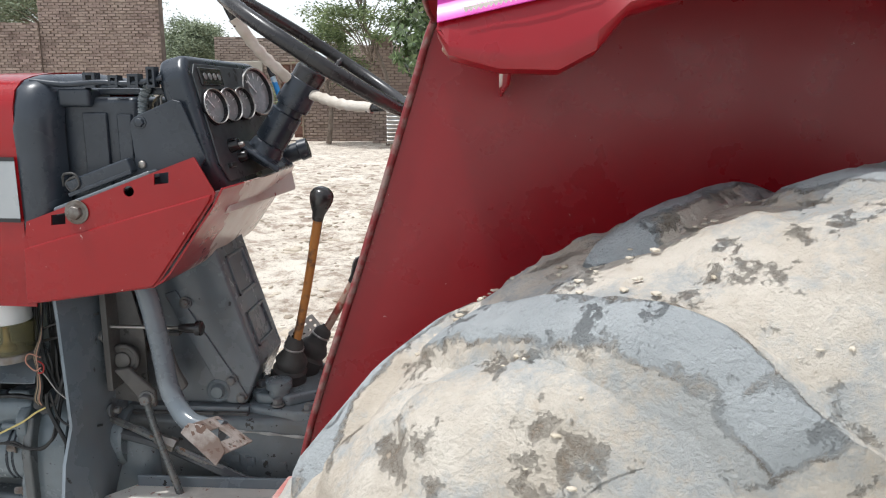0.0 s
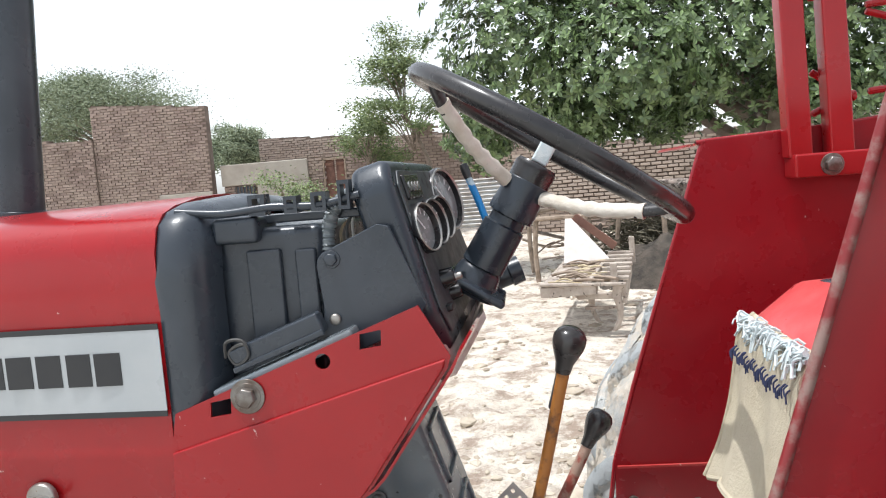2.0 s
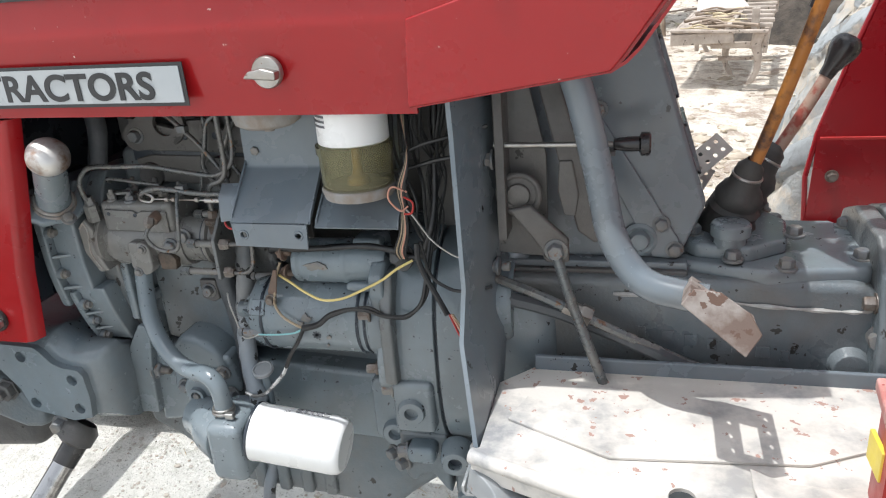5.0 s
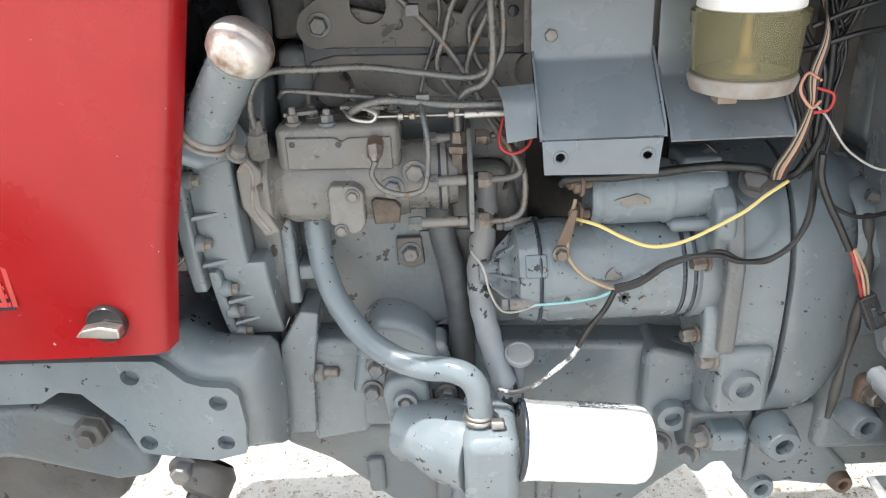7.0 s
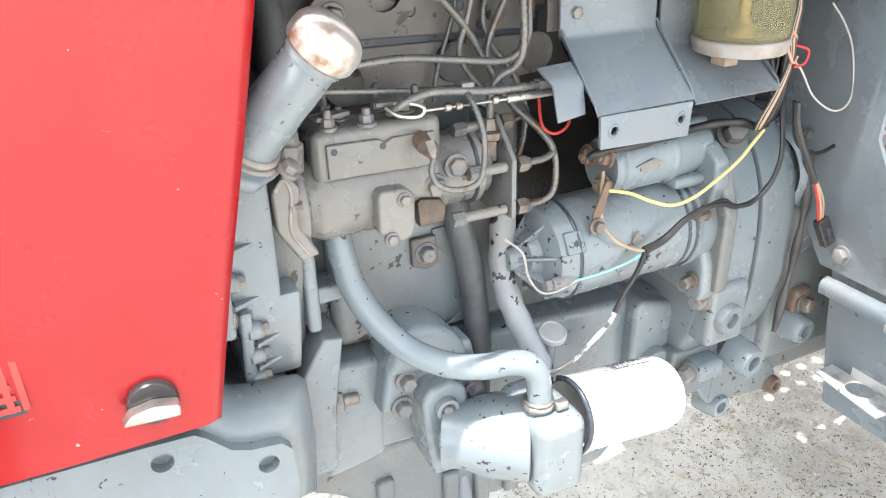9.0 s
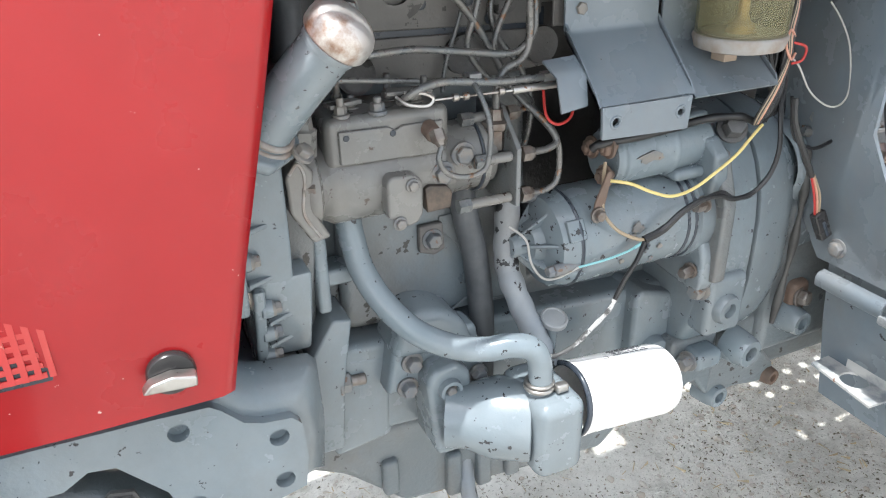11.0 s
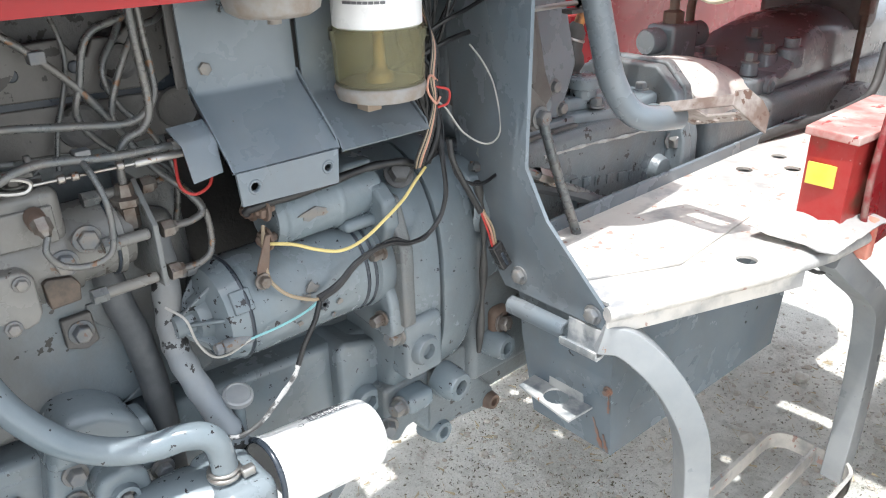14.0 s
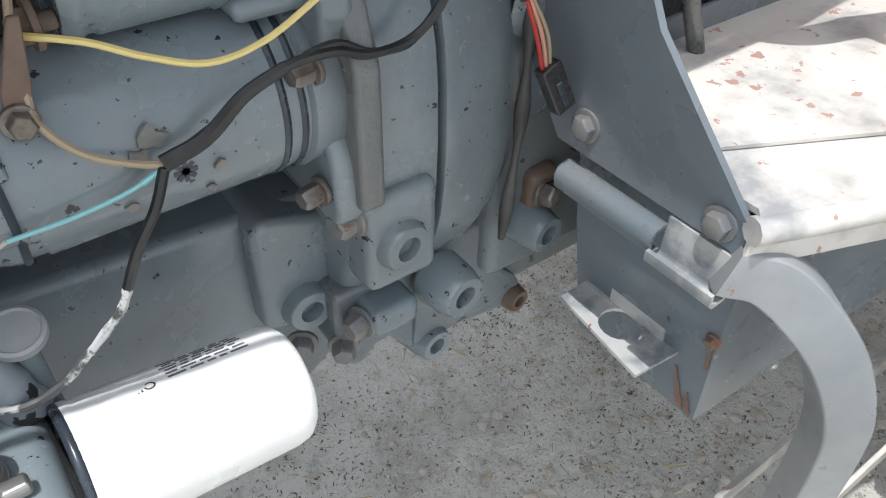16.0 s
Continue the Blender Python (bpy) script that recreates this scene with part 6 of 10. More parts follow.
# ---- rear wheels ----
def build_wheel(cy, label, cx=0.41):
    R, W = 0.651, 0.36
    cz = 0.655
    n, prof = 200, []
    def tread(u):
        return R + 0.005 - 0.03 * u ** 2 - 0.075 * u ** 8

    for k in range(29):
        u = -1 + 2 * k / 28
        prof.append((u * W / 2, tread(abs(u))))
    prof = [(-W / 2 + 0.03, 0.38), (-W / 2 + 0.0, 0.44), (-W / 2 - 0.010, 0.49), (-W / 2 - 0.008, 0.525)] + prof + [(W / 2 + 0.008, 0.525), (W / 2 + 0.010, 0.49), (W / 2, 0.44), (W / 2 - 0.03, 0.38)]
    bm = B()
    rows = []
    for i in range(n):
        a = 2 * math.pi * i / n
        row = []
        for y, r in prof:
            q = noise.noise((math.cos(a) * 3, math.sin(a) * 3, y * 6 + cy)) * 0.012 + noise.noise((math.cos(a) * 9, math.sin(a) * 9, y * 15 + cy)) * 0.008 + noise.noise((math.cos(a) * 30, math.sin(a) * 30, y * 45 + cy)) * 0.004
            rr = r + (q if r > 0.5 else 0.3 * q)
            row.append((cx + rr * math.cos(a), cy + y, cz + rr * math.sin(a)))
        rows.append(row)
    loft(bm, rows + [rows[0]])
    me = part("rear_wheel", bm, TYRE, tractor, label)
    at = me.data.attributes.new("mud", "FLOAT", "POINT")
    at.data.foreach_set("value", [0.42] * len(me.data.vertices))
    lugs = 14
    for side in (-1, 1):
        for k in range(lugs):
            a0 = 2 * math.pi * (k + (0.5 if side > 0 else 0.0) + 0.28) / lugs
            bm = B()
            rows = []
            m = 22
            for i in range(m + 1):
                t = 1.3 * i / m
                end = min(1.0, max(0.0, (1.3 - t) / 0.22))
                end = end * end * (3 - 2 * end)
                y = side * (W / 2 + 0.004 - t * (W / 2 - 0.012))
                a = a0 + 0.26 * t ** 0.85
                u = min(1.0, abs(y) / (W / 2))
                skin = tread(u)
                base = skin - 0.02
                crown = base + 0.038 * (0.3 + 0.7 * end)
                hw = 0.03 + 0.004 * t
                row = []
                for da, h in ((-2.1, 0.1), (-1.5, 0.42), (-1.05, 0.8), (-0.75, 0.97), (-0.25, 1.0), (0.25, 1.0), (0.75, 0.96), (1.1, 0.74), (1.6, 0.4), (2.3, 0.1)):
                    ang = a + da * hw / R
                    worn = noise.noise((ang * 14, y * 18, k * 1.7 + cy)) * 0.0035 + noise.noise((ang * 45, y * 55, k + cy)) * 0.0015
                    rr = base + (crown - base) * h + worn
                    row.append((cx + rr * math.cos(ang), cy + y, cz + rr * math.sin(ang)))
                rows.append(row)
            loft(bm, rows, caps=True)
            lug = part("lug", bm, TYRE, me)
            at = lug.data.attributes.new("mud", "FLOAT", "POINT")
            at.data.foreach_set("value", [(0.45, 0.4, 0.26, 0.02, -0.06, -0.06, 0.04, 0.28, 0.4, 0.45)[i % 10] for i in range(len(lug.data.vertices))])
    # mud packed into lumps between the lugs
    rng = random.Random(int(cy * 100) + 3)
    for side in (-1, 1):
        for k in range(lugs):
            a0 = 2 * math.pi * (k + (0.5 if side > 0 else 0.0) + 0.78) / lugs
            bm = B()
            rows = []
            for i in range(31):
                t = i / 30
                y = side * (W / 2 - 0.012 - t * (W / 2 - 0.03))
                a = a0 + 0.2 * t ** 0.85
                skin = tread(min(1.0, abs(y) / (W / 2)))
                edge = math.sin(math.pi * min(1, max(0, t * 0.92 + 0.04))) ** 0.4
                row = []
                for j in range(31):
                    s = -1 + j / 15
                    ang = a + s * 0.15
                    hump = max(0.0, 1 - s * s) ** 0.6 * edge
                    q = noise.fractal((ang * 14, y * 15, cy * 3), 0.75, 2.1, 5) * 0.009 - 0.006 * max(0.0, noise.noise((ang * 26, y * 30, cy)) - 0.25)
                    rr = skin - 0.012 + hump * (0.024 + q)
                    row.append((cx + rr * math.cos(ang), cy + y, cz + rr * math.sin(ang)))
                rows.append(row)
            loft(bm, rows)
            lump = part("packed_mud", bm, TYRE, me)
            at = lump.data.attributes.new("mud", "FLOAT", "POINT")
            at.data.foreach_set("value", [0.45] * len(lump.data.vertices))
    # clods of dried mud stuck to the tread
    rng = random.Random(int(cy * 100))
    bm = B()
    for _ in range(900):
        u = rng.uniform(-0.97, 0.97)
        a = rng.uniform(0.2, 2.9)
        r = tread(abs(u)) + 0.002 + noise.noise((math.cos(a) * 3, math.sin(a) * 3, u * W / 2 * 6 + cy)) * 0.012
        q = rng.uniform(0.001, 0.003)
        t = bmesh.new()
        bmesh.ops.create_icosphere(t, subdivisions=1, radius=q)
        sx, sy = rng.uniform(0.7, 1.8), rng.uniform(0.7, 1.8)
        for v in t.verts:
            v.co = Vector((v.co.x * sx * rng.uniform(0.85, 1.15), v.co.y * sy * rng.uniform(0.85, 1.15), v.co.z * 0.6))
        merge(bm, t, Matrix.Translation((cx + r * math.cos(a), cy + u * W / 2, cz + r * math.sin(a))))
    part("dried_mud", bm, CLOD, me, "crumbs of dried mud", smooth=False)["kind"] = "stuff"
    bm = B()
    lathe(bm, [(-0.15, 0.39), (-0.13, 0.40), (-0.12, 0.37), (-0.03, 0.33), (0.0, 0.30), (0.0, 0.10), (-0.04, 0.09), (-0.04, 0)], (cx, cy, cz), (0, 1 if cy < YC else -1, 0), 40)
    part("rim", bm, WHITE_PAINT, me, "pale painted wheel disc")


build_wheel(0.657, "rear tractor tyre caked with dried pale mud", 0.392)
build_wheel(2 * YC - 0.657, "far rear tractor tyre caked with dried mud", 0.47)


# ---- engine ----
engine = part("engine_block", prism(B(), [(-1.185, 0.56), (-0.74, 0.545), (-0.70, 0.60), (-0.70, 0.69), (-0.915, 0.70), (-0.925, 0.985), (-1.16, 0.985), (-1.175, 0.70)], "y", 1.335, 2 * YC - 1.335, 0.012, 3), GREY_CAST, tractor, "grey painted four cylinder diesel engine block")


def bolts(parent, pts, d, r=0.009, h=0.009, mat=None):
    for p in pts:
        bm = B()
        hexbolt(bm, p, d, r, h)
        part("bolt", bm, mat or BOLT, parent)


def build_block():
    # smooth crankcase side, skirt below the ledge, sump
    bm = B()
    prism(bm, [(-1.137, 0.69), (-0.93, 0.68), (-0.925, 0.80), (-0.94, 0.868), (-1.137, 0.872)], "y", 1.316, 1.34, 0.012, 3)
    part("jacket_cover", bm, GREY_CAST, engine)
    bm = B()
    prism(bm, [(-1.02, 0.688), (-1.001, 0.70), (-1.0, 0.735), (-1.012, 0.764), (-1.032, 0.785), (-1.032, 0.80), (-0.93, 0.80), (-0.928, 0.69)], "y", 1.3135, 1.3175, 0.0012)
    part("side_plate", bm, GREY_CAST, engine)
    bm = B()
    prism(bm, [(-1.16, 0.57), (-0.78, 0.548), (-0.735, 0.55), (-0.735, 0.66), (-1.02, 0.676), (-1.16, 0.686)], "y", 1.298, 1.345, 0.009, 3)
    part("skirt", bm, GREY, engine)
    bm = B()
    prism(bm, [(-1.21, 0.56), (-0.72, 0.545), (-0.72, 0.475), (-0.765, 0.44), (-0.80, 0.405), (-1.08, 0.43), (-1.15, 0.50), (-1.205, 0.53)], "y", 1.318, 2 * YC - 1.318, 0.012, 3)
    su = part("sump", bm, GREY_CAST, engine)
    for x in (-1.10, -1.02, -0.98, -0.94, -0.90):
        bm = B()
        box(bm, x - 0.01, x + 0.01, 1.309, 1.325, 0.46 if x < -1.05 else 0.425, 0.51 if x < -1.05 else 0.49, 0.005)
        part("rib", bm, GREY_CAST, su)
    # bolted dark plate at the pump's foot
    bm = B()
    prism(bm, [(-1.056, 0.795), (-1.03, 0.795), (-1.028, 0.765), (-1.04, 0.76), (-1.056, 0.766)], "y", 1.309, 1.317, 0.002)
    part("lock_plate", bm, GREY_DIRTY_SHADED, engine)
    bolts(engine, [(-1.042, 1.309, 0.779)], (0, -1, 0), 0.0085, 0.008)
    # rear cylinder wall, set back behind the starter, coloured near-black for the void's shade
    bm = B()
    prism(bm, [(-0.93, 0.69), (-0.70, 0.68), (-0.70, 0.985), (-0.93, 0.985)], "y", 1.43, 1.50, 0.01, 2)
    part("rear_wall", bm, VOID_BLACK, engine)
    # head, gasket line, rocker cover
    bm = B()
    # head and rocker cover take the shade-darkened oily grey
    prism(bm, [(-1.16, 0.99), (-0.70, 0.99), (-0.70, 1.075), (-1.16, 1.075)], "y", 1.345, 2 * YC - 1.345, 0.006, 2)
    part("cylinder_head", bm, GREY_DIRTY_SHADED, engine)
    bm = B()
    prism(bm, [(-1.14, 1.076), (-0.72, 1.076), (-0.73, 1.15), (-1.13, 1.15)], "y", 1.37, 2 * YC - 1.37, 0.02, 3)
    part("rocker_cover", bm, GREY_DIRTY_SHADED, engine)
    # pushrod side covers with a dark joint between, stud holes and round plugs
    # covers are grimed and also toned down for shade under the hood
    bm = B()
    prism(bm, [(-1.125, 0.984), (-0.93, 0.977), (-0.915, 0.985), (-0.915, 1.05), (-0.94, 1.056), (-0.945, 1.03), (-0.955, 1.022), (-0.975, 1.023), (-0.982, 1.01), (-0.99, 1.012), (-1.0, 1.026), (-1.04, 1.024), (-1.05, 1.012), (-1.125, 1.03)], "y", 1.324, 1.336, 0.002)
    cv = part("side_cover", bm, GRIMY_SHADED, engine)
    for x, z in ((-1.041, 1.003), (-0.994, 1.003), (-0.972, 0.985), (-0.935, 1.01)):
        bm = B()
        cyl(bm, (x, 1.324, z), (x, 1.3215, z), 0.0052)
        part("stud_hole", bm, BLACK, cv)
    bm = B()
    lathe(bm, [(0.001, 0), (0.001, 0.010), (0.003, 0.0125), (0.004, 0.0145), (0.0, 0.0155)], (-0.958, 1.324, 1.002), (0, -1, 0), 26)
    part("core_plug", bm, GREY_DIRTY_SHADED, cv)
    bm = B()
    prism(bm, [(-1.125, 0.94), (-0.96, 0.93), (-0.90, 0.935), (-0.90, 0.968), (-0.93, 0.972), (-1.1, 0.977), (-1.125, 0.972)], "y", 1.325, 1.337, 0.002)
    part("lower_cover", bm, GRIMY_SHADED, engine)
    bm = B()
    box(bm, -1.13, -0.91, 1.3275, 1.34, 0.968, 0.99, 0.001)
    part("gasket", bm, BLACK, engine)
    for x, z in ((-0.915, 0.955), (-1.105, 0.948), (-1.0, 0.955)):
        bm = B()
        lathe(bm, [(0.001, 0), (0.001, 0.013), (0.003, 0.016), (0.004, 0.018), (0.0, 0.019)], (x, 1.325, z), (0, -1, 0), 26)
        part("core_plug", bm, GREY_DIRTY_SHADED, engine)
    # lifting eye
    bm = B()
    head = [(-1.066 + 0.031 * math.cos(radians(k)), 1.021 + 0.031 * math.sin(radians(k))) for k in range(-80, 131, 15)]
    foot = [(-1.112 + 0.02 * math.cos(radians(k)), 1.004 + 0.02 * math.sin(radians(k))) for k in range(120, 261, 20)]
    prism(bm, head + foot, "y", 1.318, 1.325, 0, holes=[disc(-1.066, 1.021, 0.0165, 22)])
    part("lifting_eye", bm, GRIMY_SHADED, engine)
    bolts(engine, [(-1.1115, 1.318, 1.006)], (0, -1, 0), 0.0085)
    # rear mounting lug with its threaded boss
    bm = B()
    prism(bm, [(-0.80, 0.57), (-0.745, 0.55), (-0.715, 0.55), (-0.715, 0.64), (-0.735, 0.652), (-0.79, 0.668), (-0.80, 0.66)], "y", 1.28, 1.34, 0.008, 3)
    part("rear_lug", bm, GREY, engine)
    bm = B()
    lathe(bm, [(0, 0.02), (0.012, 0.018), (0.014, 0.0165), (0.014, 0.009), (0.004, 0.0085), (0.004, 0)], (-0.768, 1.283, 0.583), (0, -1, 0), 24)
    part("boss", bm, GREY, engine)
    bolts(engine, [(-0.775, 1.28, 0.545)], (-0.6, -1, 0), 0.009, 0.010)

    # radiator, manifold and firewall close the bay
    bm = B()
    box(bm, -1.34, -1.27, 1.20, 1.52, 0.78, 1.2, 0.01, 2)
    part("radiator", bm, BLACK, tractor, "dark radiator core")
    bm = B()
    box(bm, -1.30, -1.12, 1.50, 1.506, 0.70, 1.2, 0.002)
    part("fan_shroud", bm, BLACK, tractor, "dark fan shroud")
    bm = B()
    prism(bm, [(-1.18, 0.93), (-0.66, 0.93), (-0.66, 1.12), (-1.18, 1.16)], "y", 1.50, 1.56, 0.02, 3)
    part("exhaust_manifold", bm, RUST, engine)
    # unseen long canister added along the engine's far side to shadow the ground beyond
    bm = B()
    lathe(bm, [(0, 0), (0, 0.10), (0.015, 0.118), (0.94, 0.118), (0.955, 0.10), (0.955, 0)], (-1.66, 1.70, 0.76), (1, 0, 0), 28)
    ac = part("air_cleaner", bm, GREY_DIRTY_SHADED, engine, "unseen long dull canister added on the far side to shade the ground")
    for x in (-1.45, -0.9):
        bm = B()
        box(bm, x - 0.02, x + 0.02, 1.37, 1.65, 0.74, 0.75, 0.003)
        part("bracket", bm, GREY_DIRTY_SHADED, ac)
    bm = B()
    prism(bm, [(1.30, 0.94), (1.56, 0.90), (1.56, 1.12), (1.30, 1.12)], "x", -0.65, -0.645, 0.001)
    part("firewall", bm, GREY_DIRTY_SHADED, tractor)
    # sheet added to close a bright gap, its dark colour standing for bay shade
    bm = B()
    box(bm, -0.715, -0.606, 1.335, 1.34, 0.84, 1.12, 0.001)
    part("firewall_return", bm, GREY_DIRTY_SHADED, tractor)


build_block()


def build_bell():
    def skin(stations, zc, hw, hh, e=2.7, n=44):
        """A rounded casting along x: station and inset."""
        bm = B()
        rows = []
        for x, s in stations:
            row = []
            for i in range(n):
                a = 2 * math.pi * i / n
                c, q = math.cos(a), math.sin(a)
                row.append((x, YC + (hw - s) * math.copysign(abs(c) ** (2 / e), c), zc + (hh - s) * math.copysign(abs(q) ** (2 / e), q)))
            rows.append(row)
        loft(bm, rows, closed=True, caps=True)
        return bm

    bell = part("bell_housing", skin([(-0.748, 0.012), (-0.745, 0.004), (-0.738, 0.0), (-0.688, 0.0), (-0.6865, 0.002)], 0.72, 0.130, 0.158), GREY, tractor, "grey cast bell housing with threaded bosses")
    part("clutch_housing", skin([(-0.6835, 0.002), (-0.682, -0.001), (-0.672, -0.002), (-0.645, 0.0), (-0.628, 0.006), (-0.616, 0.014), (-0.60, 0.02), (-0.565, 0.022), (-0.55, 0.027), (-0.54, 0.037), (-0.534, 0.055), (-0.532, 0.08)], 0.72, 0.130, 0.155), GREY, bell)
    part("seam", skin([(-0.687, 0.006), (-0.683, 0.006)], 0.72, 0.130, 0.158), BLACK, bell)
    # rear flange, a round bulge at its top
    bm = B()
    lathe(bm, [(0, 0.045), (0.004, 0.05), (0.03, 0.052), (0.036, 0.048), (0.036, 0)], (-0.625, 1.285, 0.795), (1, 0, 0), 28)
    part("housing_hump", bm, GREY, bell)
    bm = B()
    prism(bm, [(1.262, 0.55), (1.30, 0.54), (1.45, 0.54), (1.45, 0.83), (1.30, 0.83), (1.258, 0.79), (1.25, 0.66), (1.255, 0.56)], "x", -0.60, -0.575, 0.008, 3)
    part("rear_flange", bm, GREY, bell)
    # lower flange with ears, in two pieces either side of the joint
    bm = B()
    prism(bm, [(-0.757, 0.60), (-0.757, 0.545), (-0.75, 0.522), (-0.738, 0.515), (-0.724, 0.53), (-0.712, 0.531), (-0.697, 0.51), (-0.6865, 0.498), (-0.6865, 0.60)], "y", 1.256, 1.30, 0.006, 2)
    lf = part("lower_flange", bm, GREY_CAST, bell)
    bm = B()
    prism(bm, [(-0.6835, 0.60), (-0.6835, 0.494), (-0.668, 0.483), (-0.652, 0.49), (-0.633, 0.491), (-0.594, 0.484), (-0.577, 0.483), (-0.566, 0.492), (-0.566, 0.508), (-0.585, 0.53), (-0.60, 0.548), (-0.60, 0.60)], "y", 1.264, 1.30, 0.006, 2)
    part("lower_flange", bm, GREY_CAST, bell)
    bolts(lf, [(-0.752, 1.257, 0.548), (-0.735, 1.255, 0.572)], (-0.6, -1, 0), 0.009, 0.012)
    for x, y, z, r, mat in ((-0.722, 1.214, 0.659, 0.0175, GREY), (-0.67, 1.218, 0.582, 0.0185, GREY), (-0.665, 1.258, 0.488, 0.0155, GREY), (-0.586, 1.222, 0.599, 0.016, GREY), (-0.575, 1.255, 0.492, 0.0115, RUST)):
        bm = B()
        lathe(bm, [(-0.02, r * 1.25), (0.0, r * 1.15), (0.010, r), (0.0125, r * 0.92), (0.0125, r * 0.52), (0.002, r * 0.48), (0.002, 0)], (x, y + 0.012, z), (0.1, -1, 0), 24)
        bs = part("boss", bm, mat, bell)
        bm = B()
        cyl(bm, (x, y + 0.0095, z), (x, y + 0.0088, z), r * 0.47, n=16)
        part("thread_hole", bm, BLACK, bs)
    for a in ((-0.747, -0.692, 1.221, 1.255, 0.624, 0.70), (-0.74, -0.70, 1.230, 1.262, 0.566, 0.592)):
        bm = B()
        box(bm, *a, 0.008, 3)
        part("bolt_pad", bm, GREY, bell)
    bolts(bell, [(-0.75, 1.235, 0.684), (-0.742, 1.245, 0.578), ], (-1, -0.25, 0), 0.0095, 0.013)
    # starter drive flange bolted to the bell
    bm = B()
    rows = []
    prism(bm, [(1.222, 0.70), (1.226, 0.688), (1.245, 0.685), (1.30, 0.69), (1.33, 0.78), (1.29, 0.86), (1.245, 0.86), (1.226, 0.845), (1.224, 0.82), (1.232, 0.79), (1.232, 0.75), (1.224, 0.73)], "x", -0.764, -0.744, 0.005, 3)
    part("starter_flange", bm, GREY, bell)
    bolts(bell, [(-0.768, 1.23, 0.793), (-0.768, 1.236, 0.712)], (-1, -0.2, 0), 0.0068, 0.013, BOLT_RUSTY)
    bolts(bell, [(-0.722, 1.252, 0.862)], (-0.4, -0.75, 0.5), 0.012, 0.016, GREY_DIRTY_SHADED)
    # oily joint down the rear of the housing
    bm = B()
    tube(bm, [(-0.622, 1.238, 0.83), (-0.614, 1.236, 0.78), (-0.614, 1.236, 0.70), (-0.618, 1.24, 0.60)], lambda t: 0.004 + 0.0015 * math.sin(t * 23), 8)
    part("oily_gasket_edge", bm, RUBBER, bell)
    bm = B()
    box(bm, -0.592, -0.562, 1.238, 1.27, 0.605, 0.648, 0.008, 3)
    part("rusty_lug", bm, RUST, bell)
    bolts(bell, [(-0.578, 1.238, 0.628)], (0.2, -1, 0.1), 0.010, 0.010, BOLT_RUSTY)


build_bell()


